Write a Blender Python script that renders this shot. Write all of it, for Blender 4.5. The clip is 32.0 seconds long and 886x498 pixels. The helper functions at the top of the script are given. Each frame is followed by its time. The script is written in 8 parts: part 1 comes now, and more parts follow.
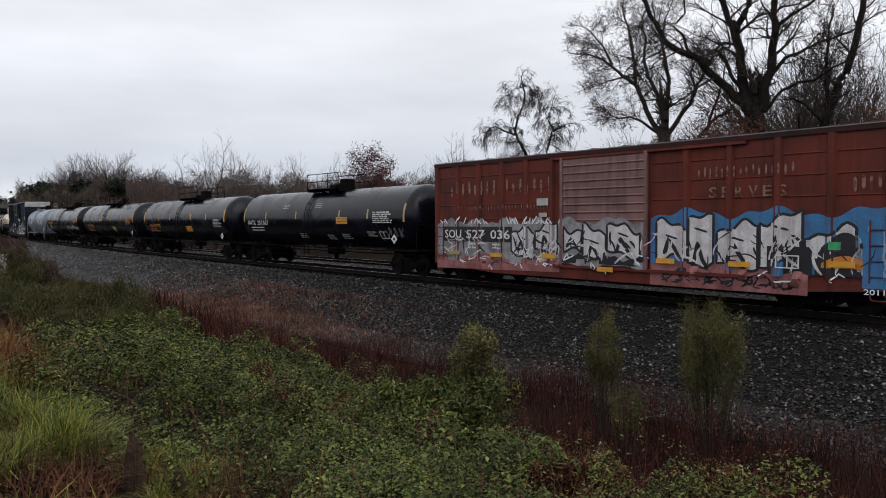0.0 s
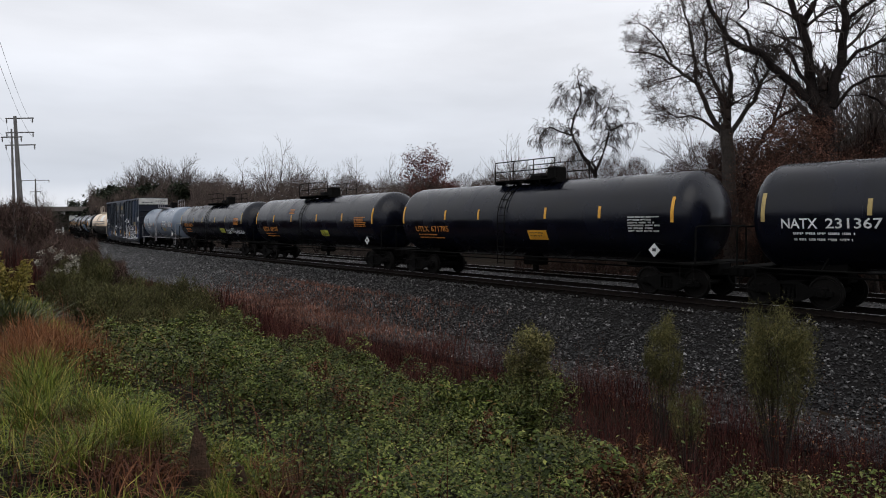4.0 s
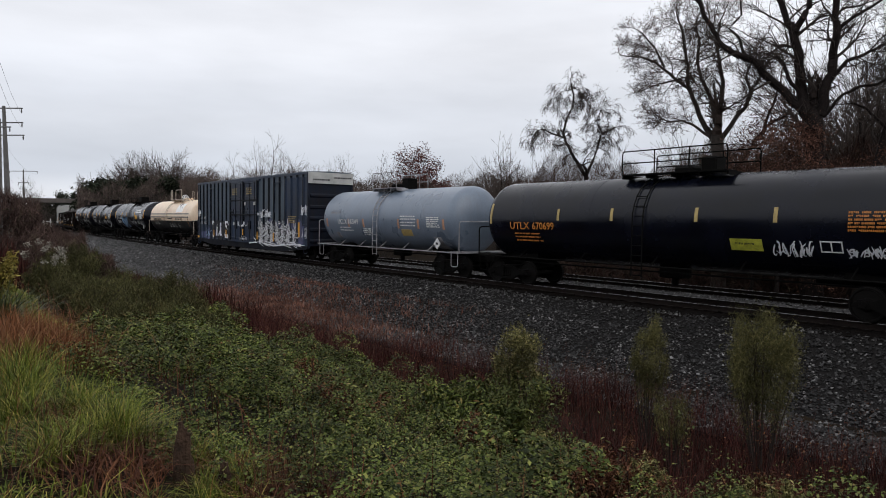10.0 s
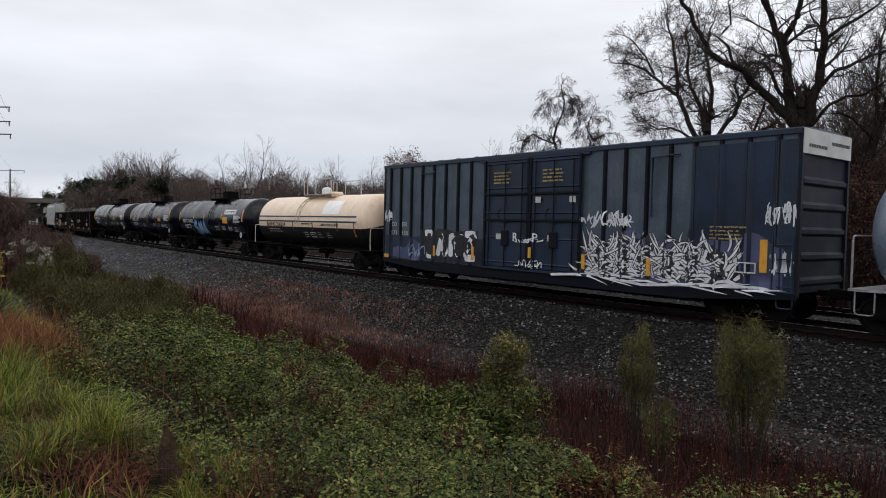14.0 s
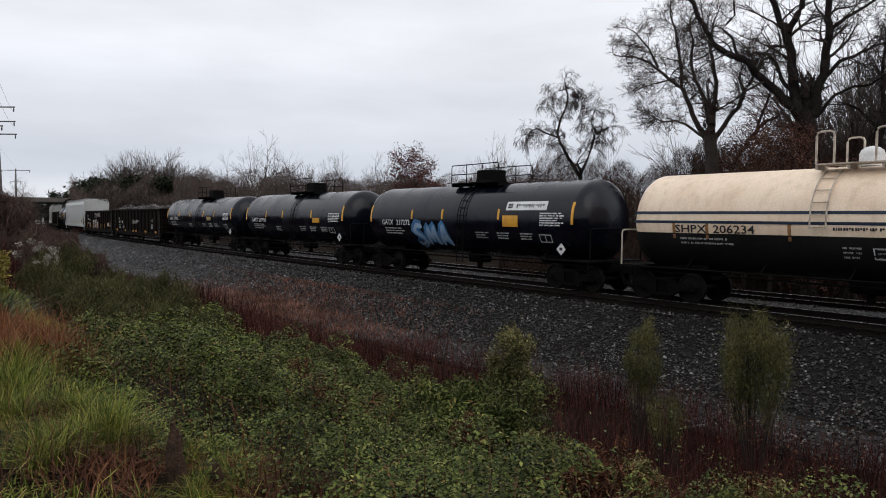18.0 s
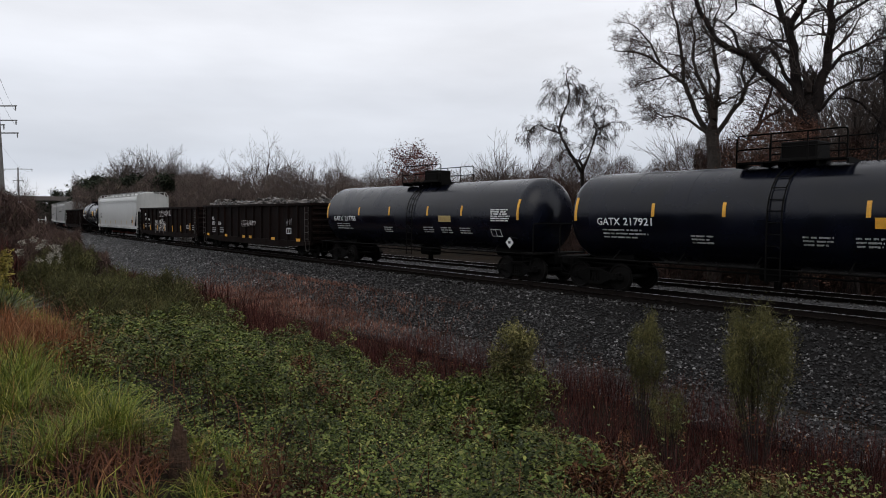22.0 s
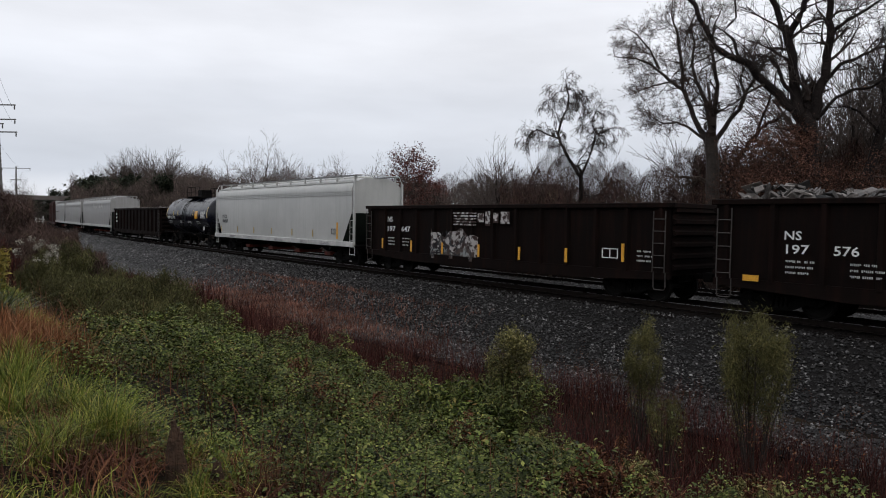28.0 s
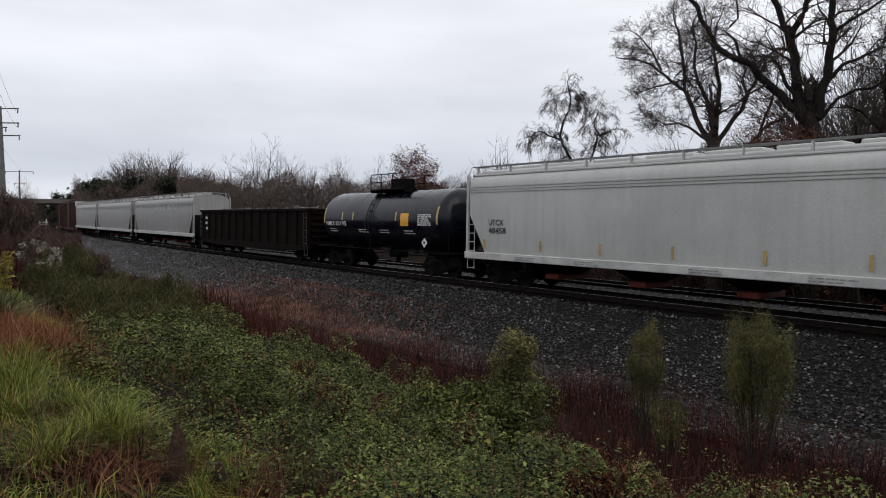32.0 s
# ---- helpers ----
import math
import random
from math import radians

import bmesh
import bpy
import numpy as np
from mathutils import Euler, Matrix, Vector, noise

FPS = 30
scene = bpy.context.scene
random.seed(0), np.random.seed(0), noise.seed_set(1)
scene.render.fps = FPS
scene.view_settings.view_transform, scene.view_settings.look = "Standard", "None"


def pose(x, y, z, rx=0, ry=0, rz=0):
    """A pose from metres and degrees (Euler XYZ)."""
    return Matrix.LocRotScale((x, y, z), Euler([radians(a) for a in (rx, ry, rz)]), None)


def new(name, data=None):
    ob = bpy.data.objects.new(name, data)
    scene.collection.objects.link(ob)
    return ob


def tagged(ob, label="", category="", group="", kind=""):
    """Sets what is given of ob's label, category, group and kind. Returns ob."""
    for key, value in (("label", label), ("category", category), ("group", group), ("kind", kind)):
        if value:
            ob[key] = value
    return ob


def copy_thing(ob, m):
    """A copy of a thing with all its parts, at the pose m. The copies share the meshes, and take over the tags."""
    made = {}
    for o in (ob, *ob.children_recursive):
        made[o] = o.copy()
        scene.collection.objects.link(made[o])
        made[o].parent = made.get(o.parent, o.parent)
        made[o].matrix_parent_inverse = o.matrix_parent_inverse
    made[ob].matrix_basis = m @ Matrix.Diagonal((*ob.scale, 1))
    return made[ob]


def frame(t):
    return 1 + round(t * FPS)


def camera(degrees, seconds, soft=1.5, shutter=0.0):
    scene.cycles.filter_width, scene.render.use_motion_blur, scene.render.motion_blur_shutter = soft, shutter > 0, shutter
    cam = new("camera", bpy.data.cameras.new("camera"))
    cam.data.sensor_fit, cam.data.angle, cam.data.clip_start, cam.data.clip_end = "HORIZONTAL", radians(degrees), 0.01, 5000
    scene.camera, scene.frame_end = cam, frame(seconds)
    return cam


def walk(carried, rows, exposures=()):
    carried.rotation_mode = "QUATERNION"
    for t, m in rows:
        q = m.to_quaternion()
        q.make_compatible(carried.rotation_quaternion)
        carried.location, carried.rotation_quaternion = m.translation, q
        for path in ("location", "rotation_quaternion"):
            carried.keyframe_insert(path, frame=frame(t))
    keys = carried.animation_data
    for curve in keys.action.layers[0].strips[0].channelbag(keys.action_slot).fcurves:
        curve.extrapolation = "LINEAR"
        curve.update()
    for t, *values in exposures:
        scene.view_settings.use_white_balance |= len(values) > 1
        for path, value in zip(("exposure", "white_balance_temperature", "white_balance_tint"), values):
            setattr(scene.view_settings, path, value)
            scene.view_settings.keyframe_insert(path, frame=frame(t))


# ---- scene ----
cam = camera(65.35, 32.0, soft=0.95)

PATH = [
    (0.0, pose(0.019, 0.000, 2.494, 87.53, 0.38, -0.56)),
    (0.5, pose(0.013, 0.000, 2.498, 87.92, 0.09, 0.48)),
    (1.0, pose(0.007, 0.000, 2.494, 88.15, -0.02, 1.14)),
    (1.5, pose(0.010, 0.000, 2.494, 87.82, 0.35, 1.65)),
    (2.0, pose(0.010, 0.000, 2.488, 87.80, 0.39, 2.20)),
    (2.5, pose(0.004, 0.000, 2.489, 87.90, 0.49, 2.56)),
    (3.0, pose(0.005, 0.000, 2.496, 87.35, 0.26, 3.08)),
    (3.5, pose(0.003, 0.000, 2.488, 87.53, 0.57, 3.50)),
    (4.0, pose(0.006, 0.000, 2.491, 87.70, 0.47, 3.96)),
    (4.5, pose(0.017, 0.000, 2.492, 87.56, 0.50, 4.07)),
    (6.5, pose(0.012, 0.000, 2.486, 87.25, 0.17, 3.84)),
    (7.0, pose(0.017, 0.000, 2.493, 87.42, 0.00, 3.82)),
    (7.5, pose(0.017, 0.000, 2.492, 87.39, -0.12, 3.79)),
    (8.0, pose(0.015, 0.000, 2.491, 87.48, -0.07, 4.09)),
    (8.5, pose(0.009, 0.000, 2.493, 87.40, 0.01, 4.37)),
    (9.0, pose(0.015, 0.000, 2.490, 87.41, -0.29, 3.88)),
    (9.5, pose(0.021, 0.000, 2.492, 87.53, -0.32, 3.77)),
    (10.0, pose(0.011, 0.000, 2.491, 87.66, -0.68, 3.19)),
    (10.5, pose(0.015, 0.000, 2.489, 87.65, -0.82, 3.10)),
    (11.0, pose(0.014, 0.000, 2.491, 87.60, -1.09, 2.98)),
    (11.5, pose(0.014, 0.000, 2.490, 87.84, -0.99, 2.97)),
    (12.0, pose(0.009, 0.000, 2.491, 87.95, -1.03, 2.77)),
    (12.5, pose(-0.004, -0.000, 2.478, 88.01, -1.20, 2.45)),
    (13.0, pose(0.012, 0.000, 2.495, 88.03, -1.31, 2.50)),
    (13.5, pose(0.007, 0.000, 2.486, 88.15, -1.24, 2.32)),
    (14.0, pose(0.016, 0.000, 2.495, 88.03, -1.29, 2.35)),
    (14.5, pose(0.012, 0.000, 2.491, 87.83, -0.76, 2.56)),
    (16.5, pose(0.013, -0.000, 2.480, 87.85, -0.67, 2.72)),
    (17.0, pose(0.017, 0.000, 2.489, 87.65, -0.68, 2.83)),
    (17.5, pose(0.018, 0.000, 2.491, 87.71, -0.77, 2.70)),
    (18.0, pose(0.024, 0.000, 2.500, 87.62, -0.70, 2.73)),
    (18.5, pose(0.012, 0.000, 2.490, 87.58, -0.69, 2.79)),
    (19.0, pose(0.013, 0.000, 2.488, 87.60, -0.71, 2.86)),
    (19.5, pose(0.011, 0.000, 2.492, 87.70, -0.77, 2.68)),
    (20.0, pose(0.008, 0.000, 2.494, 87.75, -0.81, 2.61)),
    (20.5, pose(0.002, 0.000, 2.489, 87.92, -0.76, 2.78)),
    (21.0, pose(0.004, 0.000, 2.488, 87.76, -0.69, 3.02)),
    (21.5, pose(0.013, 0.000, 2.486, 87.42, -0.43, 2.94)),
    (22.0, pose(0.021, 0.000, 2.490, 87.35, -0.42, 2.89)),
    (22.5, pose(0.016, 0.000, 2.492, 87.30, -0.52, 2.74)),
    (23.0, pose(0.016, 0.000, 2.490, 87.59, -0.66, 2.31)),
    (23.5, pose(0.014, 0.000, 2.495, 87.68, -0.83, 2.47)),
    (24.0, pose(0.009, 0.000, 2.486, 87.69, -0.80, 2.47)),
    (24.5, pose(0.016, 0.000, 2.489, 87.45, -0.73, 2.58)),
    (25.0, pose(0.015, 0.000, 2.494, 87.54, -0.99, 2.46)),
    (25.5, pose(0.013, 0.000, 2.488, 87.67, -1.03, 2.45)),
    (27.5, pose(0.015, 0.000, 2.494, 87.69, -1.19, 2.71)),
    (28.0, pose(0.009, 0.000, 2.493, 87.66, -1.04, 2.73)),
    (28.5, pose(0.012, 0.000, 2.496, 87.73, -0.98, 2.62)),
    (29.0, pose(0.016, 0.000, 2.493, 87.82, -0.96, 2.66)),
    (29.5, pose(0.018, 0.000, 2.493, 87.80, -1.07, 2.71)),
    (30.0, pose(0.016, 0.000, 2.494, 87.94, -1.10, 2.78)),
    (30.5, pose(0.015, 0.000, 2.492, 88.03, -1.14, 2.73)),
    (31.0, pose(-0.005, -0.000, 2.482, 88.03, -1.10, 2.68)),
    (31.5, pose(0.011, -0.000, 2.483, 87.93, -0.95, 2.80)),
    (32.0, pose(0.015, 0.000, 2.485, 87.82, -0.85, 2.93)),
]
walk(cam, PATH)

# ---- light: an overcast winter sky ----
SUN_UP, SUN_ROUND = 42.0, 150.0
world = bpy.data.worlds.new("overcast_sky")
scene.world = world
world.use_nodes = True


def sky_nodes():
    nt = world.node_tree
    nt.nodes.clear()
    out = nt.nodes.new("ShaderNodeOutputWorld")
    bg = nt.nodes.new("ShaderNodeBackground")
    sky = nt.nodes.new("ShaderNodeTexSky")
    sky.sky_type, sky.sun_disc = "NISHITA", False
    sky.sun_elevation, sky.sun_rotation = radians(SUN_UP), radians(SUN_ROUND)
    sky.air_density, sky.dust_density = 1.0, 4.0
    dim = nt.nodes.new("ShaderNodeVectorMath")
    dim.operation = "SCALE"
    dim.inputs["Scale"].default_value = 0.08
    nt.links.new(sky.outputs[0], dim.inputs[0])
    co = nt.nodes.new("ShaderNodeTexCoord")
    sep = nt.nodes.new("ShaderNodeSeparateXYZ")
    nt.links.new(co.outputs["Generated"], sep.inputs[0])
    # cloud deck: paler overhead, greyer in a belt above the horizon, with soft lumps
    grad = nt.nodes.new("ShaderNodeValToRGB")
    grad.color_ramp.interpolation = "EASE"
    e = grad.color_ramp.elements
    e[0].position, e[0].color = 0.0, (0.70, 0.71, 0.75, 1)
    e[1].position, e[1].color = 0.45, (0.90, 0.915, 0.96, 1)
    for at, c in ((0.025, (0.70, 0.72, 0.77, 1)), (0.06, (0.575, 0.61, 0.68, 1)), (0.14, (0.655, 0.68, 0.74, 1)), (0.25, (0.795, 0.81, 0.86, 1))):
        x = e.new(at)
        x.color = c
    nt.links.new(sep.outputs["Z"], grad.inputs[0])
    mp = nt.nodes.new("ShaderNodeMapping")
    mp.inputs["Scale"].default_value = (1.6, 1.6, 7.0)
    nt.links.new(co.outputs["Generated"], mp.inputs[0])
    ns = nt.nodes.new("ShaderNodeTexNoise")
    ns.inputs["Scale"].default_value, ns.inputs["Detail"].default_value, ns.inputs["Roughness"].default_value = 1.7, 5.0, 0.5
    nt.links.new(mp.outputs[0], ns.inputs["Vector"])
    rng = nt.nodes.new("ShaderNodeMapRange")
    rng.inputs["From Min"].default_value, rng.inputs["From Max"].default_value = 0.3, 0.7
    rng.inputs["To Min"].default_value, rng.inputs["To Max"].default_value = 0.9, 1.1
    nt.links.new(ns.outputs[0], rng.inputs[0])
    mul = nt.nodes.new("ShaderNodeVectorMath")
    mul.operation = "SCALE"
    nt.links.new(grad.outputs[0], mul.inputs[0])
    nt.links.new(rng.outputs[0], mul.inputs["Scale"])
    mix = nt.nodes.new("ShaderNodeMixRGB")
    mix.inputs[0].default_value = 0.93
    nt.links.new(dim.outputs[0], mix.inputs[1])
    nt.links.new(mul.outputs[0], mix.inputs[2])
    nt.links.new(mix.outputs[0], bg.inputs[0])
    bg.inputs[1].default_value = 1.17
    nt.links.new(bg.outputs[0], out.inputs[0])


sky_nodes()
sun = new("sun", bpy.data.lights.new("sun", "SUN"))
sun.data.energy, sun.data.angle, sun.data.color = 0.35, radians(40), (1.0, 0.97, 0.93)
sun.matrix_basis = pose(0, 0, 60, 90 - SUN_UP, 0, 180 - SUN_ROUND)
scene.view_settings.exposure = 0.0


# ---- mesh helpers ----
class Geo:
    """Vertices and faces of one mesh."""

    def __init__(self):
        self.v, self.f = [], []

    def box(self, x0, x1, y0, y1, z0, z1):
        n = len(self.v)
        self.v += [(x0, y0, z0), (x1, y0, z0), (x1, y1, z0), (x0, y1, z0), (x0, y0, z1), (x1, y0, z1), (x1, y1, z1), (x0, y1, z1)]
        self.f += [tuple(n + i for i in q) for q in ((0, 3, 2, 1), (4, 5, 6, 7), (0, 1, 5, 4), (1, 2, 6, 5), (2, 3, 7, 6), (3, 0, 4, 7))]
        return self

    def soft_box(self, x0, x1, y0, y1, z0, z1, b=0.02):
        """A box with its edges chamfered."""
        n = len(self.v)
        xs, ys, zs = (x0, x0 + b, x1 - b, x1), (y0, y0 + b, y1 - b, y1), (z0, z0 + b, z1 - b, z1)
        bm = bmesh.new()
        pts = [bm.verts.new((x, y, z)) for x in xs for y in ys for z in zs
               if sum((x in (x0, x1), y in (y0, y1), z in (z0, z1))) == 1]
        bmesh.ops.convex_hull(bm, input=pts)
        bm.verts.index_update()
        self.v += [tuple(p.co) for p in bm.verts]
        self.f += [tuple(n + p.index for p in q.verts) for q in bm.faces]
        bm.free()
        return self

    def hull(self, points):
        n = len(self.v)
        bm = bmesh.new()
        bmesh.ops.convex_hull(bm, input=[bm.verts.new(p) for p in points])
        bm.verts.index_update()
        self.v += [tuple(p.co) for p in bm.verts]
        self.f += [tuple(n + p.index for p in q.verts) for q in bm.faces]
        bm.free()
        return self

    def tube(self, pts, r, n=6, cap=True):
        """A round bar along pts; r is a radius or one for each point."""
        pts = [Vector(p) for p in pts]
        rs = r if isinstance(r, (list, tuple)) else [r] * len(pts)
        start = len(self.v)
        for i, p in enumerate(pts):
            d = (pts[min(i + 1, len(pts) - 1)] - pts[max(i - 1, 0)]).normalized()
            a = d.cross(Vector((0, 0, 1)) if abs(d.z) < 0.9 else Vector((1, 0, 0))).normalized()
            b = d.cross(a)
            for k in range(n):
                w = 2 * math.pi * k / n
                self.v.append(tuple(p + (a * math.cos(w) + b * math.sin(w)) * rs[i]))
        for i in range(len(pts) - 1):
            for k in range(n):
                j = (k + 1) % n
                self.f.append((start + i * n + k, start + i * n + j, start + (i + 1) * n + j, start + (i + 1) * n + k))
        if cap:
            self.f.append(tuple(start + k for k in reversed(range(n))))
            self.f.append(tuple(start + (len(pts) - 1) * n + k for k in range(n)))
        return self

    def lathe(self, prof, axis, c=(0, 0, 0), n=32):
        """Turns (along, radius) about the x or y axis through c."""
        start = len(self.v)
        for a, r in prof:
            for k in range(n):
                w = 2 * math.pi * k / n
                u, q = r * math.cos(w), r * math.sin(w)
                self.v.append((c[0] + a, c[1] + u, c[2] + q) if axis == "x" else (c[0] + q, c[1] + a, c[2] + u))
        for i in range(len(prof) - 1):
            for k in range(n):
                j = (k + 1) % n
                self.f.append((start + i * n + k, start + i * n + j, start + (i + 1) * n + j, start + (i + 1) * n + k))
        self.f.append(tuple(start + k for k in reversed(range(n))))
        self.f.append(tuple(start + (len(prof) - 1) * n + k for k in range(n)))
        return self

    def sweep(self, outline, path):
        """Sweeps a closed outline of (lat, z) along path of (point, lateral vector)."""
        start, n = len(self.v), len(outline)
        for p, w in path:
            for la, z in outline:
                self.v.append((p[0] + w[0] * la, p[1] + w[1] * la, p[2] + z))
        for i in range(len(path) - 1):
            for k in range(n):
                j = (k + 1) % n
                self.f.append((start + i * n + k, start + i * n + j, start + (i + 1) * n + j, start + (i + 1) * n + k))
        self.f.append(tuple(start + k for k in range(n)))
        self.f.append(tuple(start + (len(path) - 1) * n + k for k in reversed(range(n))))
        return self

    def arc_sheet(self, R, zc, x0, x1, z0, z1, lift=0.012, n=5, side=-1):
        """A thin sheet that lies on a drum of radius R about (., 0, zc), between heights z0 and z1, on its near side."""
        start = len(self.v)
        a0, a1 = math.asin(max(-1, min(1, (z0 - zc) / R))), math.asin(max(-1, min(1, (z1 - zc) / R)))
        for rad in (R + lift, R - 0.01):
            for i in range(n + 1):
                a = a0 + (a1 - a0) * i / n
                for x in (x0, x1):
                    self.v.append((x, side * rad * math.cos(a), zc + rad * math.sin(a)))
        m = 2 * (n + 1)
        for i in range(n):
            k = start + 2 * i
            self.f.append((k, k + 1, k + 3, k + 2))
            self.f.append((k, k + 2, k + 2 + m, k + m))
            self.f.append((k + 1, k + 1 + m, k + 3 + m, k + 3))
        self.f.append((start, start + m, start + m + 1, start + 1))
        k = start + 2 * n
        self.f.append((k, k + 1, k + 1 + m, k + m))
        return self

    def mesh(self, name, mat, smooth=True, angle=35):
        me = bpy.data.meshes.new(name)
        me.from_pydata(self.v, [], self.f)
        me.materials.append(mat)
        if smooth:
            me.polygons.foreach_set("use_smooth", [True] * len(me.polygons))
            me.set_sharp_from_angle(angle=radians(angle))
        me.update()
        return me


def part(name, geo, mat, parent, label="", at=None, smooth=True):
    me = geo if isinstance(geo, bpy.types.Mesh) else geo.mesh(name, mat, smooth)
    ob = new(name, me)
    ob.parent = parent
    if at is not None:
        ob.matrix_basis = at if isinstance(at, Matrix) else Matrix.Translation(at)
    if label:
        tagged(ob, label)
    return ob


def thing(name, label, category, group="", kind="", at=None):
    ob = new(name)
    ob.empty_display_size = 0.3
    if at is not None:
        ob.matrix_basis = at
    return tagged(ob, label, category, group, kind)


# ---- materials ----
def material(name, base, rough=0.6, metal=0.0, second=None, var=0.35, scale=1.5, grain=40.0, bump=0.15, streak=0.0, streak_col=(0.05, 0.04, 0.035), island=0.0, spec=0.5, objrand=0.0, dist=0.02, space="Object"):
    m = bpy.data.materials.new(name)
    m.use_nodes = True
    nt = m.node_tree
    b = nt.nodes["Principled BSDF"]
    b.inputs["Roughness"].default_value, b.inputs["Metallic"].default_value = rough, metal
    b.inputs["Specular IOR Level"].default_value = spec
    co = nt.nodes.new("ShaderNodeTexCoord")
    n1 = nt.nodes.new("ShaderNodeTexNoise")
    n1.inputs["Scale"].default_value, n1.inputs["Detail"].default_value = scale, 6.0
    nt.links.new(co.outputs[space], n1.inputs["Vector"])
    n2 = nt.nodes.new("ShaderNodeTexNoise")
    n2.inputs["Scale"].default_value, n2.inputs["Detail"].default_value = grain, 3.0
    nt.links.new(co.outputs[space], n2.inputs["Vector"])
    sec = second or tuple(c * 0.55 for c in base)
    r = nt.nodes.new("ShaderNodeValToRGB")
    r.color_ramp.elements[0].position, r.color_ramp.elements[1].position = 0.5 - 0.5 * var - 0.02, 0.5 + 0.5 * var * 0.5
    r.color_ramp.elements[0].color, r.color_ramp.elements[1].color = (*sec, 1), (*base, 1)
    nt.links.new(n1.outputs[0], r.inputs[0])
    col = r.outputs[0]

    def mixed(fac, a, bb, mode="MIX"):
        x = nt.nodes.new("ShaderNodeMixRGB")
        x.blend_type = mode
        for socket, value in ((x.inputs[0], fac), (x.inputs[1], a), (x.inputs[2], bb)):
            if isinstance(value, bpy.types.NodeSocket):
                nt.links.new(value, socket)
            elif isinstance(value, tuple):
                socket.default_value = (*value, 1)
            else:
                socket.default_value = value
        return x.outputs[0]

    def ranged(sock, a, bb, c, d):
        x = nt.nodes.new("ShaderNodeMapRange")
        for i, value in enumerate((a, bb, c, d)):
            x.inputs[1 + i].default_value = value
        nt.links.new(sock, x.inputs[0])
        return x.outputs[0]

    def grey(sock):
        x = nt.nodes.new("ShaderNodeCombineColor")
        for i in range(3):
            nt.links.new(sock, x.inputs[i])
        return x.outputs[0]

    col = mixed(1.0, col, grey(ranged(n2.outputs[0], 0.3, 0.7, 1 - var * 0.5, 1 + var * 0.4)), "MULTIPLY")
    if streak:
        mp = nt.nodes.new("ShaderNodeMapping")
        mp.inputs["Scale"].default_value = (2.2, 2.2, 0.22)
        nt.links.new(co.outputs[space], mp.inputs[0])
        n3 = nt.nodes.new("ShaderNodeTexNoise")
        n3.inputs["Scale"].default_value, n3.inputs["Detail"].default_value = 2.2, 5.0
        nt.links.new(mp.outputs[0], n3.inputs["Vector"])
        col = mixed(ranged(n3.outputs[0], 0.48, 0.72, 0.0, streak), col, tuple(streak_col))
    if island or objrand:
        if island:
            g = nt.nodes.new("ShaderNodeNewGeometry")
            sock, amount = g.outputs["Random Per Island"], island
        else:
            g = nt.nodes.new("ShaderNodeObjectInfo")
            sock, amount = g.outputs["Random"], objrand
        col = mixed(1.0, col, grey(ranged(sock, 0, 1, 1 - amount, 1 + amount)), "MULTIPLY")
    nt.links.new(col, b.inputs["Base Color"])
    rr = ranged(n1.outputs[0], 0.3, 0.7, max(0.02, rough - 0.12), min(1, rough + 0.12))
    nt.links.new(rr, b.inputs["Roughness"])
    if bump:
        bp = nt.nodes.new("ShaderNodeBump")
        bp.inputs["Strength"].default_value, bp.inputs["Distance"].default_value = bump, dist
        nt.links.new(n2.outputs[0], bp.inputs["Height"])
        nt.links.new(bp.outputs[0], b.inputs["Normal"])
    return m


M_BLACK = material("black_tank_paint", (0.003, 0.0041, 0.0105), 0.24, spec=0.28, second=(0.0026, 0.003, 0.0052), scale=0.8, grain=25, bump=0.006, streak=0.3, streak_col=(0.0075, 0.0072, 0.008))
M_BLACK_OLD = material("weathered_black_paint", (0.012, 0.0115, 0.012), 0.5, spec=0.25, second=(0.008, 0.0075, 0.0075), scale=0.9, grain=30, bump=0.04, streak=0.4, streak_col=(0.022, 0.02, 0.019))
M_SILVER = material("faded_grey_blue_paint", (0.165, 0.205, 0.265), 0.34, spec=0.6, second=(0.135, 0.17, 0.222), scale=0.7, grain=25, bump=0.006, streak=0.3, streak_col=(0.14, 0.15, 0.17))
M_CREAM = material("cream_paint", (0.86, 0.69, 0.52), 0.4, second=(0.8, 0.61, 0.44), var=0.2, scale=0.8, grain=25, bump=0.006, streak=0.3, streak_col=(0.45, 0.33, 0.2))
# Near-black steel: the shade under the cars is put into these two colours.
M_UNDER = material("shade_darkened_underframe_steel", (0.005, 0.0047, 0.0044), 0.85, spec=0.08, second=(0.0025, 0.0023, 0.0022), scale=3, grain=50, bump=0.1)
M_WHEEL = material("shade_darkened_wheel_steel", (0.008, 0.007, 0.0065), 0.7, 0.0, spec=0.12, second=(0.004, 0.0035, 0.003), scale=4)
M_BROWN = material("oxide_brown_paint", (0.15, 0.031, 0.02), 0.6, spec=0.2, second=(0.085, 0.021, 0.015), scale=1.2, grain=30, bump=0.06, streak=0.65, streak_col=(0.045, 0.017, 0.014))
M_MAROON = material("dirty_maroon_paint", (0.045, 0.014, 0.012), 0.65, spec=0.2, second=(0.02, 0.009, 0.008), scale=1.2, grain=30, bump=0.06, streak=0.6, streak_col=(0.02, 0.01, 0.009))
M_DOOR = material("faded_pink_brown_paint", (0.24, 0.125, 0.12), 0.6, second=(0.12, 0.055, 0.05), var=0.5, scale=1.6, grain=30, bump=0.06, streak=0.75, streak_col=(0.08, 0.042, 0.038))
